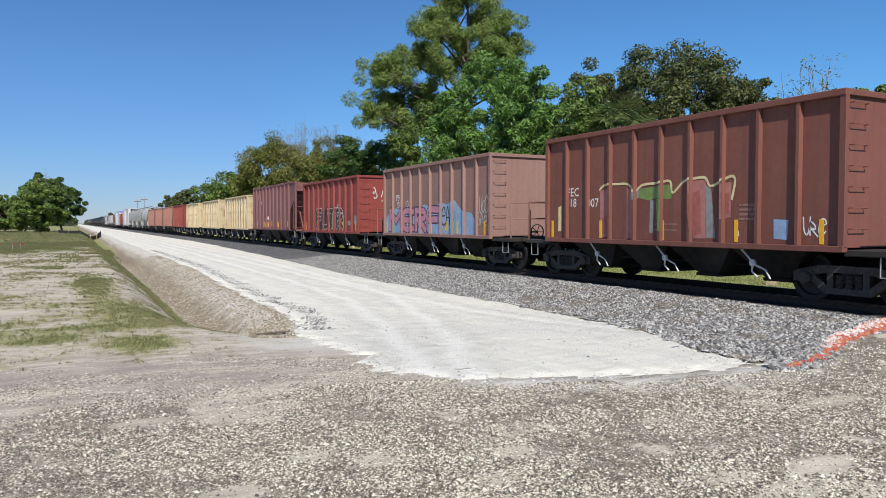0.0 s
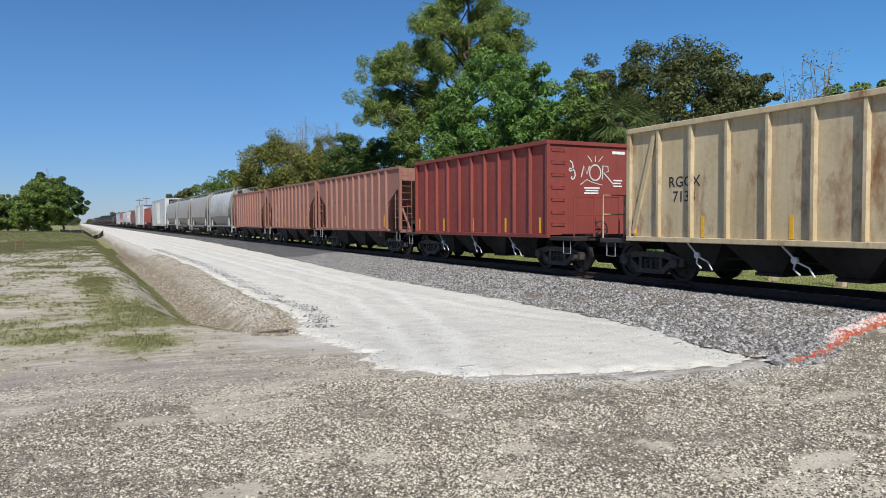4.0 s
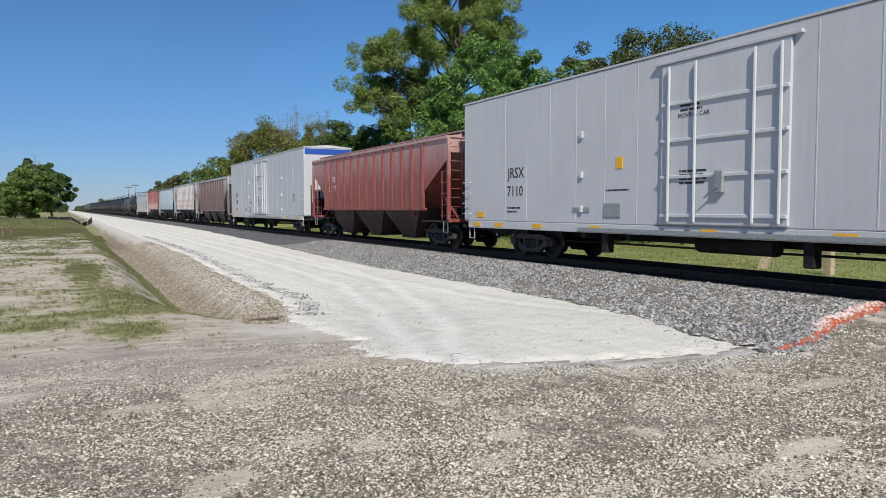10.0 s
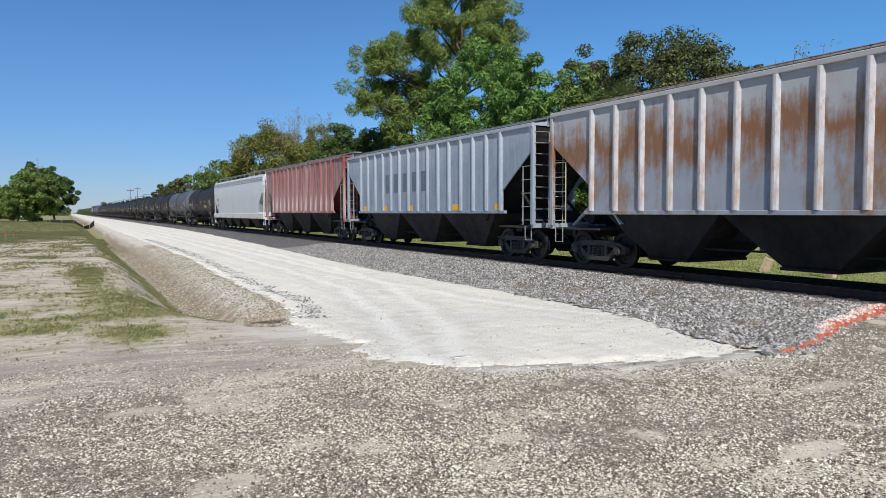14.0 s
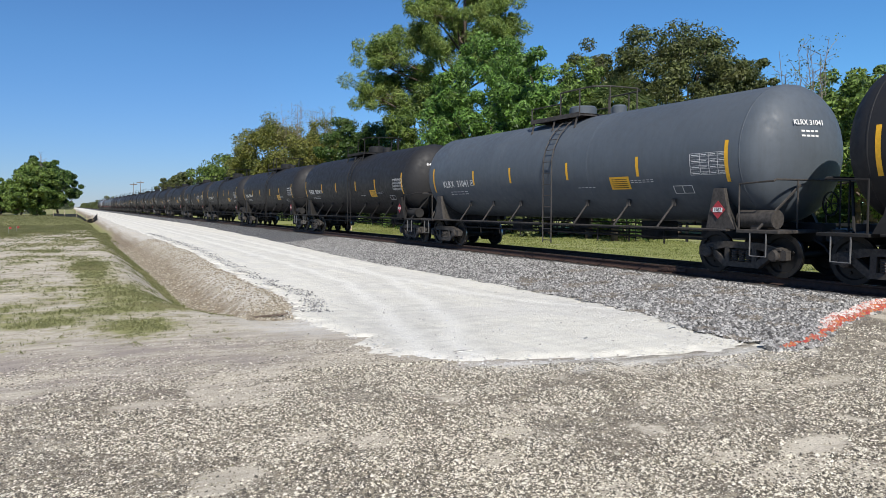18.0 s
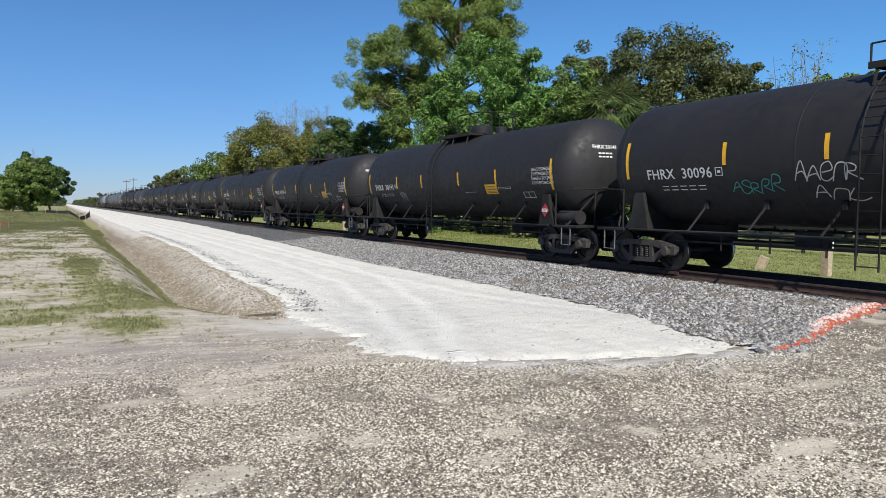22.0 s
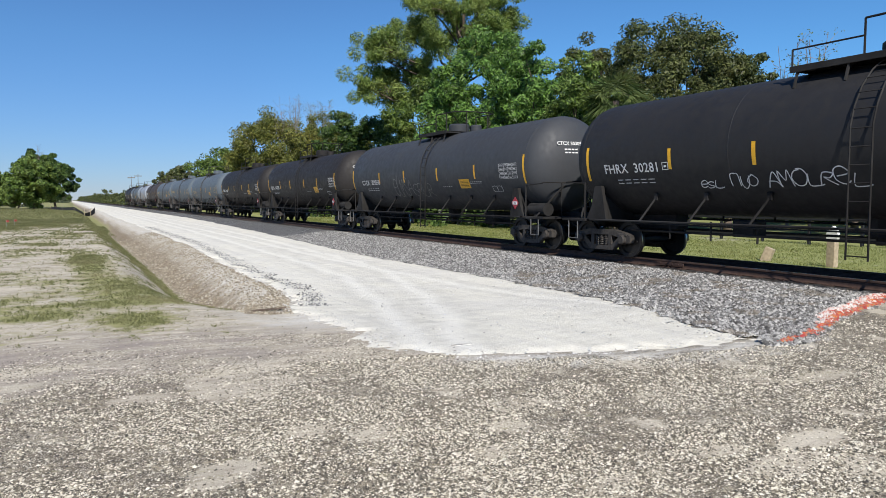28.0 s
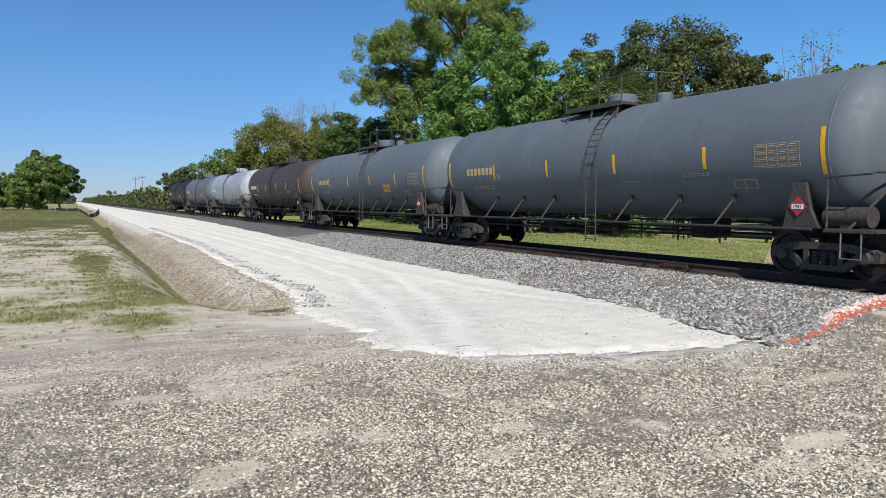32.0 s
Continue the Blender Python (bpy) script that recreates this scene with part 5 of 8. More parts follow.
def running_gear():
    R = {}
    g = Geo()
    g.box(-1.0, 1.0, -0.2, 0.2, 0.40, 0.66, 0.03)
    g.tube((0, 0, 0.6), (0, 0, 0.80), 0.2, 12)
    g.box(-0.9, 0.9, -0.62, -0.52, 0.32, 0.40, 0.01).box(-0.9, 0.9, 0.52, 0.62, 0.32, 0.40, 0.01)
    R["bolster"] = g.mesh("truck", M["under_dust"])
    g = Geo()
    upper = [(-1.16, .37), (-1.16, .56), (-.97, .63), (-.55, .71), (.55, .71), (.97, .63), (1.16, .56), (1.16, .37), (1.0, .36), (.76, .50), (.42, .57), (-.42, .57), (-.76, .50), (-1.0, .36)]
    lower = [(-.92, .50), (-.74, .54), (-.38, .27), (.38, .27), (.74, .54), (.92, .50), (.46, .15), (-.46, .15)]
    g.prism(upper, 0, -0.08, 0.08).prism(lower, 0, -0.07, 0.07)
    for s in (-1, 1):
        g.box(-0.075, 0.075, min(s * .3, s * .43), max(s * .3, s * .43), 0.2, 0.64, 0.01)
        g.lathe([(0.06, -0.17), (0.10, -0.17), (0.135, -0.14), (0.135, 0.02), (0.10, 0.04)], 0, (0, s * 0.889, 0.457), 12)
        g.box(-0.11, 0.02, s * 0.889 - 0.17, s * 0.889 + 0.17, 0.55, 0.62, 0.015)
    R["frame"] = g.mesh("side_frame", M["cast"], 35)
    g = Geo()
    for y in (-0.19, 0.0, 0.19):
        prof = []
        for k in range(11):
            prof.append((0.085 if k % 2 else 0.062, 0.27 + k * 0.026))
        g.lathe(prof, 2, (0, y, 0), 10)
    R["springs"] = g.mesh("spring_nest", M["cast"])
    g = Geo()
    prof = [(0.10, -.08), (0.14, -.07), (0.165, -.02), (0.36, -.03), (0.385, -.062), (0.457, -.062), (0.457, .05), (0.483, .058), (0.483, .075), (0.385, .075), (0.36, .03), (0.165, .03), (0.14, .08), (0.10, .08)]
    for s in (-1, 1):
        g.slot = 0
        g.lathe([(r, -s * x * -1) for r, x in prof] if s == -1 else [(r, -x) for r, x in prof[::-1]], 0, (s * 0.765, 0, 0), 32)
        g.slot = 1
        x = s * 0.765 + s * 0.064
        g.lathe([(0.438, 0), (0.452, s * 0.001), (0.4585, -s * 0.004), (0.4585, -s * 0.06)], 0, (x, 0, 0), 32, False)
        g.slot = 0
        for k in range(3):
            a = 2 * math.pi * k / 3
            g.box(s * 0.81 - 0.012, s * 0.81 + 0.012, math.cos(a) * .26 - .03, math.cos(a) * .26 + .03, math.sin(a) * .26 - .03, math.sin(a) * .26 + .03, 0.006)
    g.tube((-1.0, 0, 0), (1.0, 0, 0), 0.075, 12)
    R["wheelset"] = g.mesh("wheelset", [M["wheel"], M["tread"]], 35)
    g = Geo()
    g.box(-0.11, 0.11, -0.62, 0.0, -0.11, 0.11, 0.02)
    g.prism([(-0.16, 0.0), (-0.20, 0.12), (-0.14, 0.22), (-0.05, 0.12), (0.06, 0.14), (0.17, 0.22), (0.19, 0.10), (0.13, 0.0)], 2, -0.15, 0.15)
    R["coupler"] = g.mesh("coupler", M["cast"])
    g = Geo()
    pts = [Vector((0.28, -0.25, 0.0)), Vector((0.28, -0.02, -0.12)), Vector((0.26, 0.1, -0.3)), Vector((0.2, 0.18, -0.34))]
    g.path(pts, 0.025, 6)
    R["hose"] = g.mesh("brake_hose", M["silt"])
    return R


GEAR = running_gear()


def trucks(car, half):
    for s in (-1, 1):
        t = part("truck", GEAR["bolster"], None, car, "cast steel truck with coil springs")
        t.location = (0, s * half, 0)
        for k in (-1, 1):
            part("side_frame", GEAR["frame"], None, t).location = (k * 0.99, 0, 0)
            part("spring_nest", GEAR["springs"], None, t).location = (k * 0.99, 0, 0)
        for k in (-1, 1):
            w = part("wheelset", GEAR["wheelset"], None, t)
            w.matrix_parent_inverse = Matrix.Translation((0, k * 0.889, 0.457))


def couplers(car, half):
    for s in (-1, 1):
        c = part("coupler", GEAR["coupler"], None, car)
        c.location, c.rotation_euler = (0, s * (half - 0.17), 0.86), (0, 0, 0 if s > 0 else math.pi)
        h = part("brake_hose", GEAR["hose"], None, car)
        h.location, h.rotation_euler = (0, s * (half - 0.17), 0.78), (0, 0, 0 if s > 0 else math.pi)


def rungs(g, x, y, z0, z1, n, wide, out, along="x", r=0.012):
    """Grab irons: bars standing off a face."""
    for i in range(n):
        z = z0 + (z1 - z0) * i / max(1, n - 1)
        if along == "x":
            g.path([(x, y, z), (x, y + out, z), (x + wide, y + out, z), (x + wide, y, z)], r, 5)
        else:
            g.path([(x, y, z), (x + out, y, z), (x + out, y + wide, z), (x, y + wide, z)], r, 5)


def stirrup(g, x, y, z, wide=0.34, drop=0.42, r=0.016):
    g.path([(x, y - wide / 2, z), (x, y - wide / 2, z - drop), (x, y + wide / 2, z - drop), (x, y + wide / 2, z)], r, 5)


SIDE = Matrix(((0, 0, -1, 0), (-1, 0, 0, 0), (0, 1, 0, 0), (0, 0, 0, 1)))     # faces -x, reads towards -y
FRONT = Matrix(((1, 0, 0, 0), (0, 0, -1, 0), (0, 1, 0, 0), (0, 0, 0, 1)))     # faces -y, reads towards +x


def words(parent, text, size, m, material, name="lettering", spread=1.0, thin=0.0):
    c = bpy.data.curves.new(name, "FONT")
    c.body, c.size, c.extrude, c.space_character, c.offset = text, size, 0.0006, spread, thin * 0.5
    c.align_x = "CENTER"
    c.resolution_u = 2
    c.materials.append(M[material])
    ob = new(name, c)
    ob.parent = parent
    ob.matrix_basis = m
    return ob


def side_words(parent, text, size, y, z, material, x=-1.52, thin=0.0, spread=1.0):
    return words(parent, text, size, Matrix.Translation((x - 0.006, y, z)) @ SIDE, material, thin=thin, spread=spread)


def bars(g, x, y, z, widths, gap, high=0.035, thick=0.003):
    """Rows of small unreadable print."""
    for i, w in enumerate(widths):
        zz = z - i * gap
        k, yy = 0, y
        while yy > y - w:
            run = min(0.05 + 0.09 * ((i * 7 + k * 5) % 4), yy - (y - w))
            g.box(x - thick, x, yy - run, yy, zz, zz + high)
            yy -= run + 0.03
            k += 1


def ribbon(g, x, pts, wide):
    """A flat painted stroke on a side face, through (y, z) points."""
    v, n = [], len(pts)
    for i in range(n):
        a, b = Vector(pts[max(0, i - 1)]), Vector(pts[min(n - 1, i + 1)])
        d = (b - a)
        side = Vector((-d.y, d.x)).normalized() * wide / 2 if d.length > 1e-5 else Vector((wide / 2, 0))
        v += [(x, pts[i][0] + side.x, pts[i][1] + side.y), (x, pts[i][0] - side.x, pts[i][1] - side.y)]
    g.add(v, [(2 * i, 2 * i + 1, 2 * i + 3, 2 * i + 2) for i in range(n - 1)])


STROKES = (((0, 0), (.05, .9), (.5, 1), (.85, .8), (.9, 0)), ((.5, 1), (.1, .8), (0, .4), (.3, 0), (.8, .1), (1, .6), (.7, .95), (.4, 1)),
           ((.9, .9), (.5, 1), (.1, .8), (.3, .55), (.8, .4), (.85, .15), (.4, 0), (0, .15)), ((.1, .5), (.9, .6), (.6, 1), (.1, .8), (.05, .2), (.5, 0), (.95, .2)),
           ((0, 0), (.1, 1), (.4, .5), (.7, 1), (.95, 0)), ((.2, 1), (.1, .1), (.7, 0), (1.1, .15)), ((0, 0), (.1, 1), (.7, .9), (.6, .55), (.2, .5), (1, 0)),
           ((0, 0), (.45, 1), (.9, 0), (.7, .4), (.15, .4)), ((0, 1), (.1, .2), (.5, 0), (.85, .3), (.9, 1)))


def smooth_line(pts, steps=6):
    """A smooth line through the corners."""
    pts, out = [Vector(q) for q in pts], []
    k = len(pts)
    for i in range(k - 1):
        a, b, c, d = pts[max(0, i - 1)], pts[i], pts[i + 1], pts[min(k - 1, i + 2)]
        for j in range(steps):
            t = j / steps
            out.append(.5 * ((2 * b) + (c - a) * t + (2 * a - 5 * b + 4 * c - d) * t * t + (3 * b - a - 3 * c + d) * t ** 3))
    return out + [pts[-1]]


def glyph(rnd):
    """One quick unreadable spray letter in a unit cell."""
    lean, tall, drop = rnd.uniform(-.1, .25), rnd.uniform(.8, 1.25), rnd.uniform(-.15, .15)
    return smooth_line([(x + lean * z + rnd.uniform(-.07, .07), z * tall + drop + rnd.uniform(-.07, .07)) for x, z in rnd.choice(STROKES)])


def scrawl(car, y, z, wide, high, material, seed, x=-1.52, stroke=0.03, letters=5, label="loose spray-painted scrawl"):
    rnd = random.Random(seed)
    w = wide / letters
    for k in range(letters):
        g = Geo()
        ribbon(g, x - 0.005, [(y - w * (k + .95 * p.x), z + high * p.y) for p in glyph(rnd)], stroke)
        part("graffiti", g, M[material], car, label)


POSTS = [4.67 * (-1 + 2 * (i + 1) / 10) for i in range(9)]      # along an upright-ended hopper


def clipped(poly, y0, y1):
    """The part of a (y, z) outline between two uprights."""
    for edge, sign in ((y0, 1), (y1, -1)):
        out = []
        for i, b in enumerate(poly):
            a = poly[i - 1]
            ia, ib = (a[0] - edge) * sign >= 0, (b[0] - edge) * sign >= 0
            if ia != ib:
                k = (edge - a[0]) / (b[0] - a[0])
                out.append((edge, a[1] + (b[1] - a[1]) * k))
            if ib:
                out.append(b)
        poly = out
    return poly


def spray(car, polys, material, label, lift=0.004, x=-1.52):
    """Flat paint that lies on the side sheet and on the faces of the posts."""
    g = Geo()
    for poly in polys:
        poly = [tuple(q) for q in poly]
        g.add([(x - lift, a, b) for a, b in poly], [tuple(range(len(poly)))])
        for y in POSTS:
            piece = clipped(poly, y - .035, y + .035)
            if len(piece) > 2:
                g.add([(x - .10 - lift, a, b) for a, b in piece], [tuple(range(len(piece)))])
    return part("graffiti", g, M[material], car, label)


def fat(pts, wide, steps=4):
    """A thick stroke as a chain of four-sided pieces that share their joints."""
    line = smooth_line(pts, steps)
    rims = []
    for i, q in enumerate(line):
        a = (q - line[i - 1]).normalized() if i else (line[1] - q).normalized()
        b = (line[i + 1] - q).normalized() if i < len(line) - 1 else a
        m = (a + b).normalized() if (a + b).length > .3 else a
        side = Vector((-m.y, m.x)) * wide / 2
        rims.append((q + side, q - side))
    d = (line[-1] - line[-2]).normalized() * wide * .4
    rims[-1] = (rims[-1][0] + d, rims[-1][1] + d)
    d = (line[1] - line[0]).normalized() * wide * .4
    rims[0] = (rims[0][0] - d, rims[0][1] - d)
    return [[a[0], b[0], b[1], a[1]] for a, b in zip(rims, rims[1:])]


LETTER = {"M": (((1, 0), (.95, 1)), ((.95, 1), (.5, .45)), ((.5, .45), (.05, 1)), ((.05, 1), (0, 0))), "E": (((.1, .95), (.9, .95), (.9, .05), (.1, .05)), ((.9, .5), (.25, .5))),
          "R": (((.9, 0), (.9, 1)), ((.9, 1), (.2, .95), (.15, .6), (.85, .5)), ((.6, .5), (.05, 0))), "F": (((.9, 0), (.9, .95), (.1, 1)), ((.9, .5), (.25, .52))),
          "U": (((.95, 1), (.9, .15), (.5, 0), (.12, .15), (.05, 1)),), "T": (((1, .95), (0, 1)), ((.5, .95), (.5, 0)))}


def fat_word(car, text, y, z, widths, high, wide, fill, rim, label):
    """Broad letters, each a rim of one paint under a fill of another."""
    for ch, w in zip(text, widths):
        lines = [[(y - w * .92 * (1 - a), z + high * b) for a, b in line] for line in LETTER[ch]]
        for material, k, lift in ((rim, wide + .11, .005), (fill, wide, .0115)):
            for n, line in enumerate(lines):
                spray(car, fat(line, k, 3), material, label, lift + .0016 * n)
        y -= w


for key, c in (("spray_pink", (0.48, 0.22, 0.30)), ("spray_rose", (0.55, 0.36, 0.40)), ("spray_cyan", (0.16, 0.36, 0.47)), ("spray_white", (0.72, 0.73, 0.72)), ("spray_chalk", (0.50, 0.49, 0.46)), ("spray_black", (0.02, 0.02, 0.025)), ("spray_green", (0.16, 0.24, 0.07)),
               ("spray_red", (0.34, 0.11, 0.09)), ("spray_brick", (0.40, 0.17, 0.145)), ("spray_plum", (0.07, 0.035, 0.075)), ("spray_cream", (0.66, 0.56, 0.30)), ("spray_grey", (0.25, 0.25, 0.24)), ("spray_blue", (0.25, 0.36, 0.52)), ("spray_teal", (0.05, 0.30, 0.26))):
    M[key] = plain(key + "_paint", c, 0.6, 0, 0.2, 5.0)


def reflectors(car, x, ys, z, high, wide=0.10, material="yellow"):
    for y in ys:
        part("reflector", Geo().box(x - 0.008, x, y - wide / 2, y + wide / 2, z, z + high, 0.002), M[material], car, "yellow reflective strip")


# ---- open aggregate hoppers with upright ends ----


def aggregate_hopper(key, label, posts=9, brace=False, top=3.84, gear_key="under_black"):
    car = holder("aggregate_hopper_car", label, "hopper car", "freight cars of the train")
    p, H, W, Z0, Z1 = M[key], 4.67, 1.52, 1.08, top
    for s in (-1, 1):
        part("side_sheet", Geo().box(min(s * W, s * (W - .05)), max(s * W, s * (W - .05)), -H, H, Z0, Z1), p, car)
        part("end_wall", Geo().box(-W + .05, W - .05, min(s * H, s * (H - .05)), max(s * H, s * (H - .05)), Z0, Z1 - 0.02), p, car)
    part("floor_sheet", Geo().box(-W + .05, W - .05, -H + .05, H - .05, Z0, Z0 + .06), p, car)
    g = Geo()
    for s in (-1, 1):
        g.box(s * 1.55 - .09, s * 1.55 + .09, -H - .07, H + .07, Z1 - .03, Z1 + .10, .015)
        g.box(-1.46, 1.46, s * H - .07, s * H + .07, Z1 - .03, Z1 + .095, .015)
    part("top_chord", g, p, car)
    post = Geo().prism([(-W, -.05), (-W - .10, -.035), (-W - .10, .035), (-W, .05)], 2, Z0 + .02, Z1 - .03).mesh("post", p)
    far = Geo().prism([(W, -.05), (W + .10, -.035), (W + .10, .035), (W, .05)], 2, Z0 + .02, Z1 - .03).mesh("post", p)
    ys = [H * (-1 + 2 * (i + 1) / (posts + 1)) for i in range(posts)]
    for y in ys:
        part("post", post, None, car).location = (0, y, 0)
        part("post", far, None, car).location = (0, y, 0)
    for s in (-1, 1):
        for e in (-1, 1):
            part("corner_post", Geo().box(min(s * W, s * (W + .1)), max(s * W, s * (W + .1)), e * H - .07, e * H + .07, Z0, Z1, .012), p, car)
            if brace:
                y0, y1 = e * (H - .08), e * (H - .95)
                part("brace", Geo().add([(s * (W + .004), y0, Z0 + .1), (s * (W + .07), y0, Z0 + .1), (s * (W + .07), y0 - e * .12, Z0 + .1), (s * (W + .004), y0 - e * .12, Z0 + .1),
                                         (s * (W + .004), y1 + e * .12, Z1 - .1), (s * (W + .07), y1 + e * .12, Z1 - .1), (s * (W + .07), y1, Z1 - .1), (s * (W + .004), y1, Z1 - .1)],
                                        [(0, 1, 2, 3), (4, 5, 6, 7), (0, 1, 5, 4), (1, 2, 6, 5), (2, 3, 7, 6), (3, 0, 4, 7)]), p, car)
    for s in (-1, 1):
        part("side_sill", Geo().box(s * 1.56 - .07, s * 1.56 + .07, -H - .06, H + .06, Z0 - .09, Z0 + .03, .012), p, car)
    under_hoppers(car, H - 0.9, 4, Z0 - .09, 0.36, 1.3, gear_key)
    for y in (-2.6, -0.05, 2.5)[:3]:
        g = Geo()
        g.path([(-1.42, y + .32, .98), (-1.44, y + .1, .80), (-1.44, y, .68), (-1.40, y + .06, .52), (-1.42, y - .1, .40)], .022, 5)
        g.path([(-1.44, y, .68), (-1.42, y - .3, .56), (-1.42, y - .42, .38)], .02, 5)
        g.lathe([(.02, -.03), (.075, -.03), (.075, .03), (.02, .03)], 0, (-1.45, y, .7), 8)
        part("gate_linkage", g, M["white_linkage"], car, "whitish door linkage")
    ends(car, key, H, 6.25, Z0, Z1)
    trucks(car, 4.45)
    couplers(car, 6.35)
    reflectors(car, -W - .002, [y + 0.28 for y in (-4.5, -2.5, -0.3, 2.0, 4.2)], Z0 + .05, .48)
    return car


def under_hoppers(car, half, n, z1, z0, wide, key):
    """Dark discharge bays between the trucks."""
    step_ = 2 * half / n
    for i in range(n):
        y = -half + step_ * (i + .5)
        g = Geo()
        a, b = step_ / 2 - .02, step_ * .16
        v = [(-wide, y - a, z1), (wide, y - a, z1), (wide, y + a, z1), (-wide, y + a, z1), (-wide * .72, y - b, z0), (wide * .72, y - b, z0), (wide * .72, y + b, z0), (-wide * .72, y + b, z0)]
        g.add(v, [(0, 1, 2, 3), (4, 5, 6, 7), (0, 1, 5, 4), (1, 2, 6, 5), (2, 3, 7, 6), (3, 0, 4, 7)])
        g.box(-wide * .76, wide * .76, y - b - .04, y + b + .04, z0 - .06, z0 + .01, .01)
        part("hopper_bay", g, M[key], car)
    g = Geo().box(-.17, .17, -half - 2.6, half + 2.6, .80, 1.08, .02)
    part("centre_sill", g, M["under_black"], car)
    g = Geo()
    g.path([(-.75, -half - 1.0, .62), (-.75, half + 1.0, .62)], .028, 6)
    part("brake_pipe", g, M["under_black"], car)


def ends(car, key, H, reach, Z0, Z1, wheel_end=-1):
    """Platforms, grab irons, rails and hand brake at both ends."""
    p = M[key]
    for s in (-1, 1):
        y = s * H
        g = Geo().box(-1.52, 1.52, min(y, s * (reach - .35)), max(y, s * (reach - .35)), Z0 - .16, Z0 - .04, .015)
        g.box(-.4, .4, min(y, s * reach), max(y, s * reach), Z0 - .34, Z0 - .12, .015)
        part("end_platform", g, M["under_dust"], car)
        g = Geo()
        rungs(g, -1.44, y + s * .01, 0, 0, 1, .46, s * .09)
        iron = g.mesh("grab_iron", p)
        for i in range(7):
            part("grab_iron", iron, None, car).location = (0, 0, Z0 + .35 + (Z1 - Z0 - .5) * i / 6)
        g = Geo()
        yy = s * (reach - .42)
        g.path([(-1.46, yy, Z0 - .1), (-1.46, yy, Z0 + 1.12), (.2, yy, Z0 + 1.12), (.2, yy, Z0 - .1)], .022, 6)
        g.path([(-.72, yy, Z0 - .1), (-.72, yy, Z0 + 1.12)], .035, 6)
        g.path([(-1.46, yy, Z0 + .6), (.2, yy, Z0 + .6)], .018, 6)
        part("handrail", g, p, car)
        g = Geo()
        stirrup(g, -1.46, s * (reach - .75), Z0 - .1)
        stirrup(g, 1.46, s * (reach - .75), Z0 - .1)
        part("step", g, M["galv"], car)
        if s == wheel_end:
            g = Geo()
            g.lathe([(.24, -.015), (.27, -.015), (.27, .015), (.24, .015), (.24, -.015)], 1, (-.05, y + s * .62, Z0 + .16), 18, False)
            for k in range(5):
                a = 2 * math.pi * k / 5
                g.tube((-.05, y + s * .62, Z0 + .16), (-.05 + .25 * math.cos(a), y + s * .62, Z0 + .16 + .25 * math.sin(a)), .014, 5)
            g.tube((-.05, y + s * .3, Z0 + .16), (-.05, y + s * .64, Z0 + .16), .03, 6)
            part("brake_wheel", g, M["under_black"], car)


# ---- ribbed hoppers with sloped, cut-away ends ----


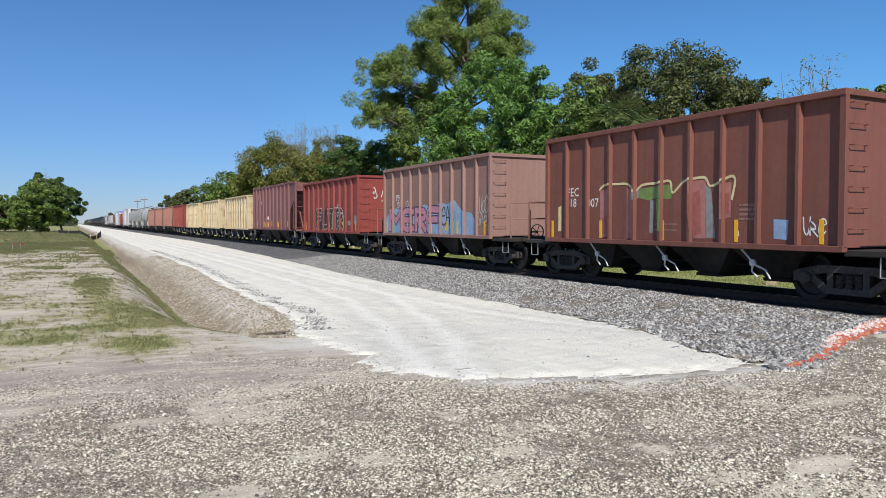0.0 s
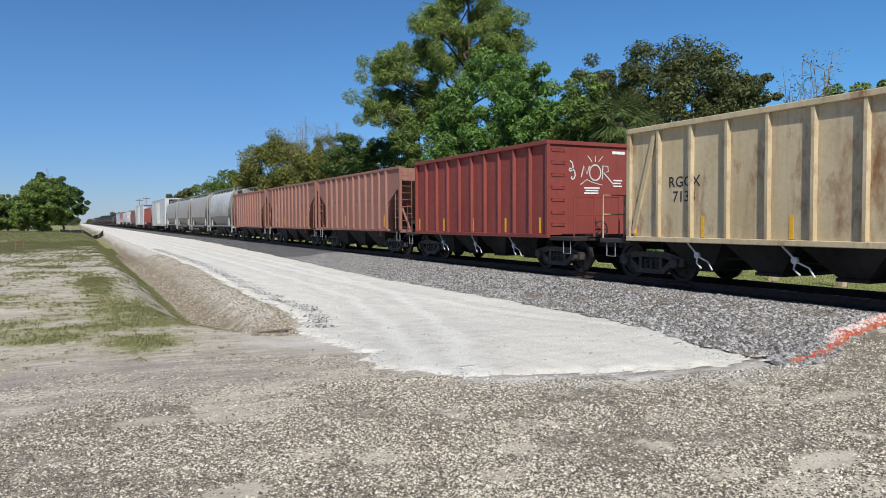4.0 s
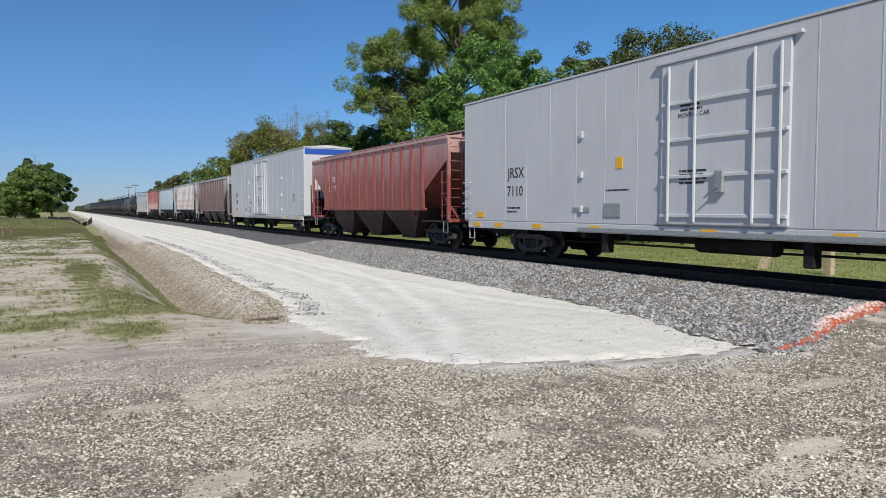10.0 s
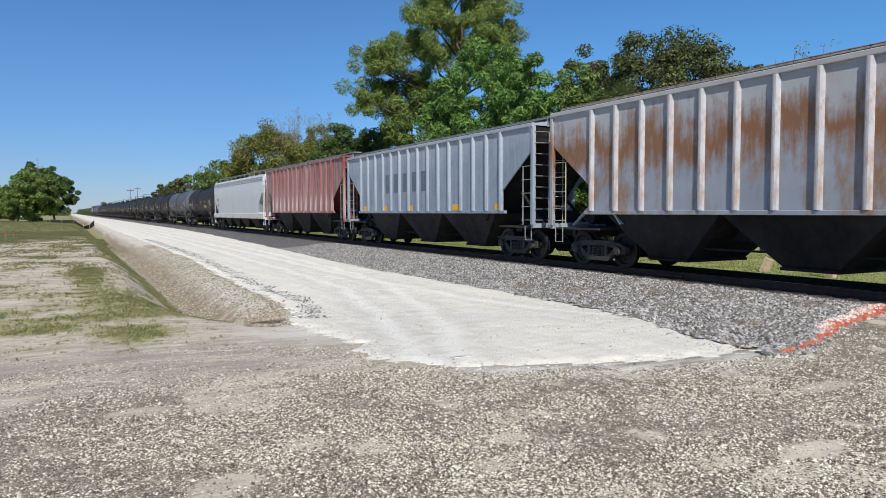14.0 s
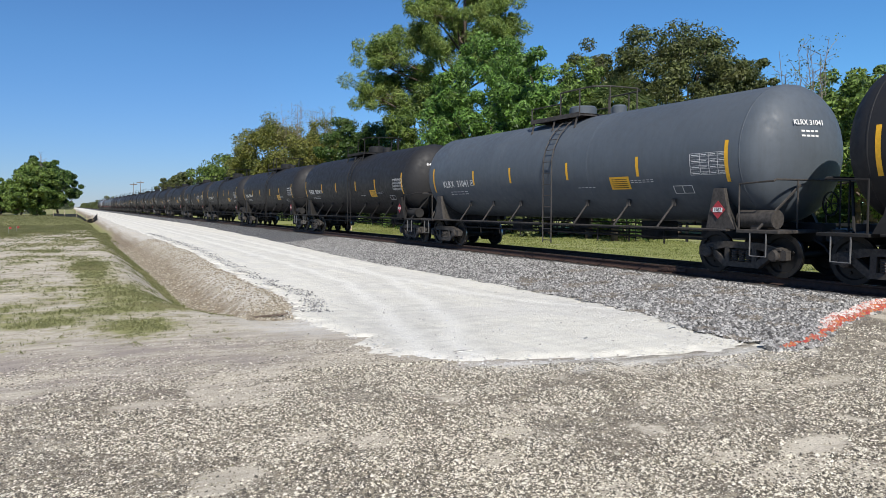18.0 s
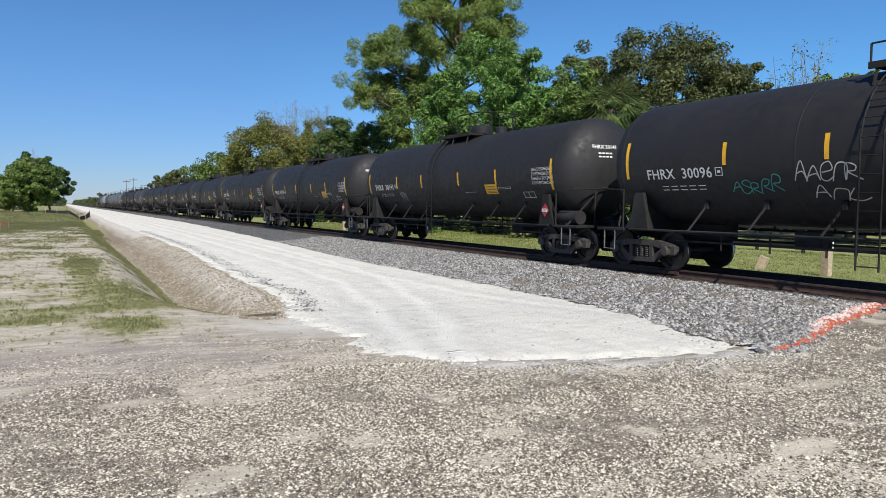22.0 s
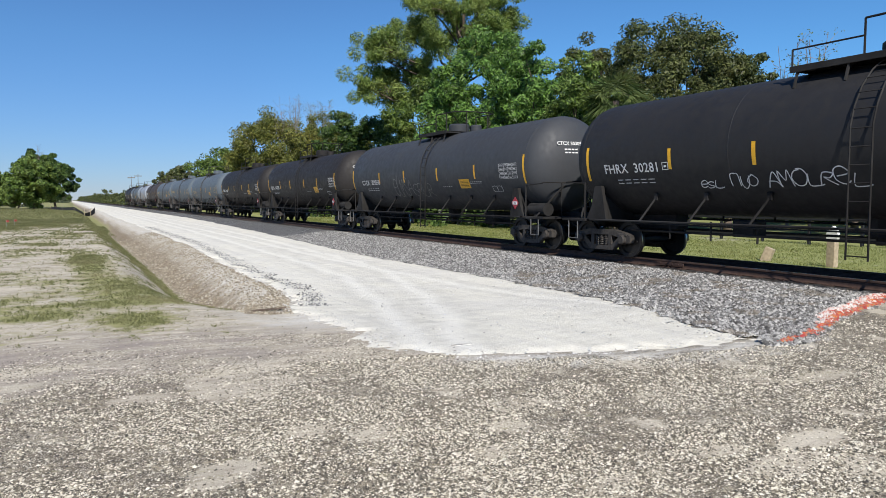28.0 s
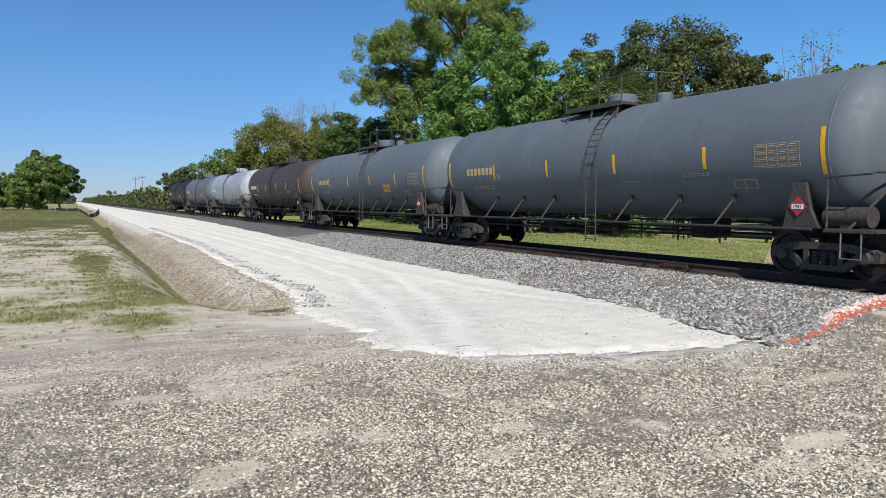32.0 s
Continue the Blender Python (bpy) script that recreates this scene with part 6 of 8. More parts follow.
def ribbed_hopper(name, key, label, length, zs, zt, cut, z_hi, z_lo, ribs, half_truck, roof=False, bays=3, inner=None, bay_key="under_dust", walk_key="galv", bay_z=0.34, rib_key=None, full_far=False, band=0.0):
    car = holder(name, label, "hopper car", "freight cars of the train")
    p, Y, W = M[key], length / 2 - .42, 1.46
    ends_ = M[inner or key]
    outline = [(-Y, zt), (Y, zt), (Y, z_hi), (Y - cut, z_lo), (Y - cut, zs), (-Y + cut, zs), (-Y + cut, z_lo), (-Y, z_hi)]
    if full_far:      # one end closed down to the sill
        outline = [(-Y, zt), (Y, zt), (Y, zs), (-Y + cut, zs), (-Y + cut, z_lo), (-Y, z_hi)]
    for s in (-1, 1):
        part("side_sheet", Geo().prism(outline, 0, s * W, s * (W - .04)), p, car)
        if band:
            part("side_weld", Geo().box(min(s * W, s * (W + .014)), max(s * W, s * (W + .014)), -Y + cut, Y - cut, band - .012, band + .012), p, car)
        part("top_chord", Geo().box(s * W - .07, s * W + .07, -Y - .04, Y + .04, zt - .04, zt + .08, .015), p, car)
        part("side_sill", Geo().box(s * 1.47 - .05, s * 1.47 + .06, -Y + cut - .2, Y - cut + .2, zs - .05, zs + .05, .01), p, car)
        rib = Geo().prism([(s * W, -.09), (s * (W + .055), -.072), (s * (W + .088), -.035), (s * (W + .092), .0), (s * (W + .088), .035), (s * (W + .055), .072), (s * W, .09)], 2, zs + .05, zt - .04).mesh("rib", M[rib_key or key])
        y0, y1 = -Y + cut + .08, Y - (.1 if full_far else cut) - .08
        for i in range(ribs):
            part("rib", rib, None, car).location = (0, y0 + (y1 - y0) * i / (ribs - 1), 0)
    for s in (-1, 1):
        y_top, y_bot = s * (Y - .05), s * (Y - cut - 1.15)
        g = Geo().add([(-W + .04, y_top, zt - .15), (W - .04, y_top, zt - .15), (W - .04, y_bot, zs - .3), (-W + .04, y_bot, zs - .3),
                       (-W + .04, y_top - s * .05, zt - .15), (W - .04, y_top - s * .05, zt - .15), (W - .04, y_bot - s * .05, zs - .3), (-W + .04, y_bot - s * .05, zs - .3)],
                      [(0, 1, 2, 3), (4, 5, 6, 7), (0, 1, 5, 4), (1, 2, 6, 5), (2, 3, 7, 6), (3, 0, 4, 7)])
        part("slope_sheet", g, ends_, car)
        part("end_sheet", Geo().box(-W + .04, W - .04, min(y_top, y_top + s * .05), max(y_top, y_top + s * .05), zt - .55, zt), ends_, car)
        part("end_sill", Geo().box(-1.46, 1.46, s * Y - .06, s * Y + .1, 1.0, 1.16, .015), p, car)
        part("end_floor", Geo().box(-1.4, 1.4, min(s * Y, s * (Y - cut - .3)), max(s * Y, s * (Y - cut - .3)), 1.0, 1.05), M["under_dust"], car)
        for e in (-1, 1):
            part("corner_post", Geo().box(e * 1.45 - .06, e * 1.45 + .06, s * Y - .07, s * Y + .07, 1.1, zt - .02, .012), p, car)
            g = Geo()
            x = e * 1.42
            for i in range(9 if e < 0 else 0):
                z = 1.25 + i * (zt - 1.45) / 8
                g.path([(x, s * (Y + .07), z), (x, s * (Y + .15), z), (x + .46, s * (Y + .15), z), (x + .46, s * (Y + .07), z)], .012, 5)
            g.path([(x + .46 * (1 if e < 0 else -1), s * (Y + .15), 1.1), (x + .46 * (1 if e < 0 else -1), s * (Y + .15), zt - .2)], .016, 5)
            for i in range(5):
                z = 1.25 + i * .42
                g.path([(x, s * (Y - .02), z), (x - e * -.05, s * (Y - .02), z), (x - e * -.05, s * (Y - .6), z), (x, s * (Y - .6), z)], .012, 5)
            g.path([(x, s * (Y - .6), 1.1), (x, s * (Y - .6), 2.95)], .02, 5)
            part("ladder", g, M[walk_key] if roof else p, car)
            g = Geo()
            stirrup(g, x, s * (Y - .3), 1.05)
            part("step", g, M["galv"], car)
        g = Geo()
        g.box(.15, .75, s * (Y - .75) - .25, s * (Y - .75) + .25, 1.06, 1.55, .03)
        g.tube((-.75, s * (Y - .9), 1.35), (.05, s * (Y - .9), 1.35), .2, 10)
        part("brake_gear", g, M["under_black"], car)
        g = Geo()
        for k in (-.85, 0, .85):
            g.tube((k, s * (Y - .25), 1.1), (k * .9, s * (Y - cut - .25), z_lo + .25), .05, 6)
        part("end_strut", g, ends_, car)
    half = Y - cut - .55
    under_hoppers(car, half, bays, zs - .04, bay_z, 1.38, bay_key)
    trucks(car, half_truck)
    couplers(car, length / 2)
    if roof:
        prof = [(-W - .03, zt), (-W - .03, zt + .06), (-.75, zt + .17), (.75, zt + .17), (W + .03, zt + .06), (W + .03, zt)]
        part("roof", Geo().prism(prof, 1, -Y - .05, Y + .05), p, car)
        roof_walk(car, Y + .25, zt + .12, zt + .27, walk_key)
    return car


def roof_walk(car, half, z0, z1, key, edges=(-.98, .55), wide=.43):
    for x in edges:
        g = Geo().box(x, x + wide, -half, half, z1 - .012, z1)
        g.box(x, x + .015, -half, half, z1 - .05, z1 + .015).box(x + wide - .015, x + wide, -half, half, z1 - .05, z1 + .015)
        k = 0
        while k * 0.4 < 2 * half:
            g.box(x, x + wide, -half + k * .4, -half + k * .4 + .02, z1 - .04, z1 + .012)
            k += 1
        part("roof_walk", g, M[key], car, "grated running board")
        n = int(half / .85)
        leg = Geo().box(x + .01, x + .06, -.025, .025, z0 - .15, z1 - .03).mesh("walk_leg", M[key])
        for i in range(n + 1):
            part("walk_leg", leg, None, car).location = (0, -half + .2 + i * (2 * half - .4) / n, 0)
    for i in range(5):
        part("hatch", Geo().lathe([(.33, z0), (.36, z0 + .02), (.36, z0 + .1), (.30, z0 + .15), (.05, z0 + .17)], 2, (0, -half * .75 + i * half * .375, 0), 14), M[key], car)


# ---- round-sided covered hoppers ----


def round_hopper(key, label, length, half_truck, section, y_end, zs, seams=6, white=False, bays=3, sill_key=None, tabs=(), plates=True):
    car = holder("covered_hopper_car", label, "covered hopper car", "freight cars of the train")
    p = M[key]
    pts = section + [(-x, z) for x, z in section[::-1][1:]] if section[-1][0] == 0 else section
    full = [(-x, z) for x, z in section] + [(x, z) for x, z in section[::-1] if x > 1e-6]
    v, f, cols = [], [], 13
    n = len(full)
    for x, z in full:
        e = float(np.interp(z, [q[0] for q in y_end], [q[1] for q in y_end]))
        v += [(x, -e + 2 * e * k / (cols - 1), z) for k in range(cols)]
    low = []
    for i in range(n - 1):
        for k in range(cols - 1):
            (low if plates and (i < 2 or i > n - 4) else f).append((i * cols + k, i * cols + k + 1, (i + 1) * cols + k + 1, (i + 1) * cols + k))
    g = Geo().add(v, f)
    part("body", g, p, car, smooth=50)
    # sheets below the ledge get the grey darkened for grime and downward-facing shade
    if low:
        part("lower_sheet", Geo().add(v, low), M["grimy_shade_grey"], car, "grimy lower slope sheets with shade in the paint")
    # end sheets: a column of strips between both sides
    for s, k in ((-1, 0), (1, cols - 1)):
        g = Geo()
        for i in range(n // 2):
            j = n - 1 - i
            a, b = i, min(i + 1, n // 2)
            q = [v[a * cols + k], v[b * cols + k], v[(n - 1 - b) * cols + k], v[(n - 1 - a) * cols + k]]
            g.add(q, [(0, 1, 2, 3)])
        part("end_sheet", g, M["end_dark_tan"] if not white else p, car, "sloped dusty end sheet")
    zb = section[0][1] if section[0][1] < section[-1][1] else section[-1][1]
    L, sk = length / 2 - .45, M[sill_key or key]
    for s in (-1, 1):
        part("side_sill", Geo().box(s * 1.44 - .05, s * 1.44 + .06, -L + .25, L - .25, zs - .06, zs + .05, .012), M["grimy_shade_grey"] if plates else sk, car)
        for e in (-1, 1):
            prof = [(e * (half_truck - .35), zs), (e * (half_truck + .2), zs), (e * (half_truck + .06), zs + .82), (e * (half_truck - .14), zs + .82)]
            if plates:
                part("bolster_plate", Geo().prism(prof, 0, s * 1.40, s * 1.50), M["galv_paint"], car, "pale grey bolster web plate")
            y = e * (L + .02)
            g = Geo()
            x = s * 1.45
            top = section[0][1] if section[0][1] > section[-1][1] else section[-1][1]
            g.path([(x, y, .55), (x, y, top - .55), (x * .82, y, top + .1)], .03, 6)
            g.path([(x, y - e * .42, .55), (x, y - e * .42, top - .75 if white else top - .55), (x * (1 if white else .82), y - e * .42, top - .7 if white else top + .1)], .02 if white else .03, 6)
            for i in range(10):
                z = .6 + i * .4
                if z < top - .6 and not (white and 2.9 < z):
                    g.tube((x, y, z), (x, y - e * .42, z), .013, 5)
            g.path([(x, y, 1.05), (x * .3, y, 1.05)], .03, 5)
            part("ladder", g, M["bare_white"] if white else M["galv"], car)
    for e in (-1, 1):
        part("end_sill", Geo().box(-1.44, 1.44, e * L - .07, e * L + .07, .95, 1.14, .015), sk, car)
        part("end_floor", Geo().box(-1.3, 1.3, min(e * L, e * (half_truck - .4)), max(e * L, e * (half_truck - .4)), .96, 1.02), M["under_dust"], car)
        g = Geo().box(-.5, .1, e * (L - .6) - .2, e * (L - .6) + .2, 1.02, 1.6, .03)
        g.tube((.3, e * (L - .7), 1.3), (1.1, e * (L - .7), 1.3), .2, 10)
        part("brake_gear", g, M["under_black"], car)
    if seams:
        for s in (-1, 1):
            part("side_ledge", Geo().box(s * 1.575 - .022, s * 1.575 + .022, -4.8, 4.8, 2.055, 2.085, .006), p, car)
        for i in range(seams):
            y = -half_truck + .2 + i * (2 * half_truck - .4) / (seams - 1)
            g = Geo()
            side = [q for q in section if q[1] < 4.15]
            for (x0, z0), (x1, z1) in zip(side, side[1:]):
                g.add([(-x0 - .004, y - .009, z0), (-x0 - .004, y + .009, z0), (-x1 - .004, y + .009, z1), (-x1 - .004, y - .009, z1)], [(0, 1, 2, 3)])
            part("weld_seam", g, M["faint_mark"], car)
    under_hoppers(car, half_truck - 1.15, bays, zs - .1, .32, 1.25, "under_dust")
    for y in tabs:
        part("reflector", Geo().box(-1.53, -1.515, y - .17, y + .17, zs + .36, zs + .46, .002), M["yellow"], car, "yellow reflective tab")
    trucks(car, half_truck)
    couplers(car, length / 2)
    top = max(section[0][1], section[-1][1])
    roof_walk(car, L + .1, top - .02, top + .27, "galv", (-.95, .5), .45)
    return car


# ---- refrigerated boxcars ----


def reefer(label, logo, shift=0.0):
    car = holder("refrigerator_car", label, "refrigerator car", "freight cars of the train")
    w, y0, y1, z0, z1, W = M["reefer_white"], -10.05, 10.95, .86, 5.20, 1.50
    part("body", Geo().box(-W, W, y0, y1, z0 + .22, z1, .05), w, car)
    part("roof", Geo().prism([(-W - .02, z1 - .02), (-W - .02, z1 + .03), (0, z1 + .16), (W + .02, z1 + .03), (W + .02, z1 - .02)], 1, y0 - .03, y1 + .03), w, car)
    for s in (-1, 1):
        part("side_sill", Geo().box(s * 1.47 - .05, s * 1.47 + .05, y0 + .35, y1 - .35, z0, z0 + .24, .01), w, car)
        part("door_track", Geo().box(s * 1.52 - .05, s * 1.52 + .05, -5.2, 4.4, z0 + .02, z0 + .14, .01), M["galv"], car)
    y = y0 + 1.2
    while y < y1 - .6:
        if not -1.7 < y - shift < 2.3:
            part("panel_seam", Geo().box(-W - .006, -W, y - .012, y + .012, z0 + .3, z1 - .1), M["reefer_white"], car)
            part("panel_seam", Geo().box(W, W + .006, y - .012, y + .012, z0 + .3, z1 - .1), M["reefer_white"], car)
        y += 1.22
    door = part("door", Geo().box(-W - .07, -W - .004, -1.42 + shift, 2.05 + shift, z0 + .28, z1 - .3, .02), w, car, "white plug door with lock rods")
    part("door_hood", Geo().box(-W - .10, -W - .004, -1.65 + shift, 2.25 + shift, z1 - .30, z1 - .22, .01), w, door)
    for y in (-1.25, -.62, .95, 1.75):
        part("lock_rod", Geo().tube((-W - .13, y + shift, z0 + .35), (-W - .13, y + shift, z1 - .38), .035, 6), M["bare_white"], door)
    for z in (1.35, 2.25, 3.1, 3.95):
        part("door_rib", Geo().box(-W - .115, -W - .066, -1.4 + shift, 2.03 + shift, z - .04, z + .04, .01), M["bare_white"], door)
    g = Geo().box(-W - .17, -W - .07, .12 + shift, .36 + shift, 1.85, 2.35, .02)
    g.path([(-W - .18, .24 + shift, 2.0), (-W - .2, .6 + shift, 1.75)], .02, 5)
    part("door_gear", g, M["galv"], door)
    for y in (-5.02, 4.3):
        for z in (1.5, 2.45, 3.55):
            part("door_stop", Geo().box(-W - .06, -W, y - .06, y + .06, z - .09, z + .09, .01), M["bare_white"], car)
    g = Geo()
    bars(g, -W - .072, 1.45 + shift, 3.95, [.7, .6, .65], .1, .05)
    bars(g, -W - .072, 1.45 + shift, 2.35, [.8, .7, .8, .75], .09, .05)
    bars(g, -W - .003, 8.9 + shift, 1.52, [.75, .55], .12, .05)
    bars(g, -W - .003, 4.1 + shift, 1.98, [.9], .1, .04)
    bars(g, -W - .003, -7.6, 2.4, [.5, .5, .45, .4], .14, .05)
    part("stencil", g, M["black_mark"], car)
    for y in (10.0, 8.6, 6.4, 3.7, -.2, -3.4, -6.3, -8.6):
        part("reflector", Geo().box(-1.53, -1.519, y - .24, y + .24, z0 + .06, z0 + .19, .002), M["yellow"], car, "orange-yellow reflective tab")
    part("warning_plate", Geo().box(-W - .012, -W, 9.55, 10.05, 1.22, 1.42, .002), M["yellow"], car, "yellow warning plate")
    part("warning_plate", Geo().box(-W - .012, -W, 3.45 + shift, 3.7 + shift, 2.55, 2.85, .002), M["yellow"], car, "yellow warning plate")
    part("vent", Geo().box(-W - .03, -W, 3.5 + shift, 4.15 + shift, 1.3, 1.66, .01), M["galv"], car, "grey louvred vent")
    part("defect_board", Geo().box(-W - .02, -W, 4.75 + shift, 5.5 + shift, 1.42, 1.56, .01), M["galv"], car)
    for e, yy in ((1, y1), (-1, y0)):
        g = Geo()
        for i in range(4):
            z = 1.35 + i * .36
            g.path([(-W, yy - e * .06, z), (-W - .08, yy - e * .06, z), (-W - .08, yy - e * .5, z), (-W, yy - e * .5, z)], .014, 5)
        part("grab_iron", g, M["bare_white"], car)
    # the machinery end
    if logo:
        part("logo_panel", Geo().box(-W - .008, -W, y0 + .06, y0 + .75, z1 - .34, z1 - .04, .002), M["blue_mark"], car, "blue emblem panel")
        part("logo_stripe", Geo().box(-W - .012, -W - .004, y0 + .12, y0 + .68, z1 - .22, z1 - .17), M["white_mark"], car)
        part("cooling_unit", Geo().box(-.85, 1.3, y0 - .5, y0, 3.5, 5.1, .08), M["under_black"], car, "dark refrigeration unit with louvres")
        for i in range(9):
            part("louvre", Geo().box(-.75, 1.2, y0 - .53, y0 - .49, 3.65 + i * .15, 3.73 + i * .15), M["cast"], car)
    else:
        part("end_band", Geo().box(-1.44, 1.44, y0 - .012, y0, z1 - .42, z1 - .08, .002), M["blue_mark"], car, "blue band across the end")
    part("fuel_box", Geo().box(-.9, 1.2, y0 - 1.0, y0 - .1, 1.15, 2.15, .05), M["under_black"], car)
    for e, yy in ((1, y1), (-1, y0)):
        reach = 11.45 * e
        part("end_platform", Geo().box(-1.45, 1.45, min(yy, reach - e * .3), max(yy, reach - e * .3), .84, .96, .01), M["under_black"], car)
    g = Geo()
    for x in (-1.4, -.9, .9, 1.4):
        g.tube((x, y0 - 1.05, .95), (x, y0 - 1.05, 2.55 if x > -1.2 else 2.9), .035, 6)
    for z in (1.3, 1.7, 2.1, 2.5):
        g.tube((-1.4, y0 - 1.05, z), (-.9, y0 - 1.05, z), .018, 5)
        g.tube((-.9, y0 - 1.05, z), (1.4, y0 - 1.05, z), .014, 5)
    part("handrail", g, M["under_black"], car)
    for s in (-1, 1):
        for yy in (y0 + .5, y1 - .5):
            g = Geo()
            stirrup(g, s * 1.45, yy, z0 + .05)
            part("step", g, M["bare_white"], car)
    g = Geo().box(-.2, .2, -11.0, 11.2, .62, .95, .02)
    for y in (-4.2, -2.5, 2.6, 4.4):
        g.box(-1.35, 1.35, y - .08, y + .08, .70, .90, .01)
    g.tube((-.9, -1.5, .68), (-.9, .6, .68), .2, 10)
    g.path([(-.7, -9, .55), (-.7, 9, .55)], .03, 6)
    part("underframe", g, M["under_black"], car)
    for y in (-2.6, 3.4):
        part("jack_pad", Geo().box(-1.45, -1.2, y - .12, y + .12, .34, .9, .02), M["under_black"], car)
    trucks(car, 7.4)
    couplers(car, 11.55)
    return car


# ---- tank cars ----
TR, TZ, TC, THEAD = 1.53, 2.66, 7.12, 0.86      # radius, centre, half of the barrel, depth of the heads


def shell_patch(g, y0, y1, a0, a1, lift, n=5):
    """A thin curved plate on the near flank; angles in degrees above the level of the axis."""
    r = TR + lift
    for i in range(n):
        p = []
        for a in (a0 + (a1 - a0) * i / n, a0 + (a1 - a0) * (i + 1) / n):
            p.append((-r * math.cos(radians(a)), r * math.sin(radians(a)) + TZ))
        g.add([(p[0][0], y0, p[0][1]), (p[0][0], y1, p[0][1]), (p[1][0], y1, p[1][1]), (p[1][0], y0, p[1][1])], [(0, 1, 2, 3)])


def shell_words(car, text, size, y, angle, material, thin=0.0, spread=1.0):
    a = radians(angle)
    m = Matrix.Translation((-(TR + .012) * math.cos(a), y, (TR + .012) * math.sin(a) + TZ)) @ Matrix.Rotation(a, 4, "Y") @ SIDE
    return words(car, text, size, m, material, thin=thin, spread=spread)


def head_words(car, text, size, x, z, material, thin=0.0, ext=0.0):
    rho = math.hypot(x, z) / TR
    depth = THEAD * math.sqrt(max(0.05, 1 - rho * rho))
    slope = THEAD * THEAD / (TR * TR)
    n = Vector((x * slope, -depth, z * slope)).normalized()
    u = Vector((0, 0, 1))
    right = n.cross(u).normalized() * -1
    up = n.cross(right) * -1
    m = Matrix((right, right, right)).to_4x4()
    up = n.cross(right)
    if up.z < 0:
        right, up = -right, -up
    m = Matrix(((right.x, up.x, n.x, x + n.x * .012), (right.y, up.y, n.y, -TC - ext - depth + n.y * .012), (right.z, up.z, n.z, z + TZ + n.z * .012), (0, 0, 0, 1)))
    return words(car, text, size, m, material, thin=thin)


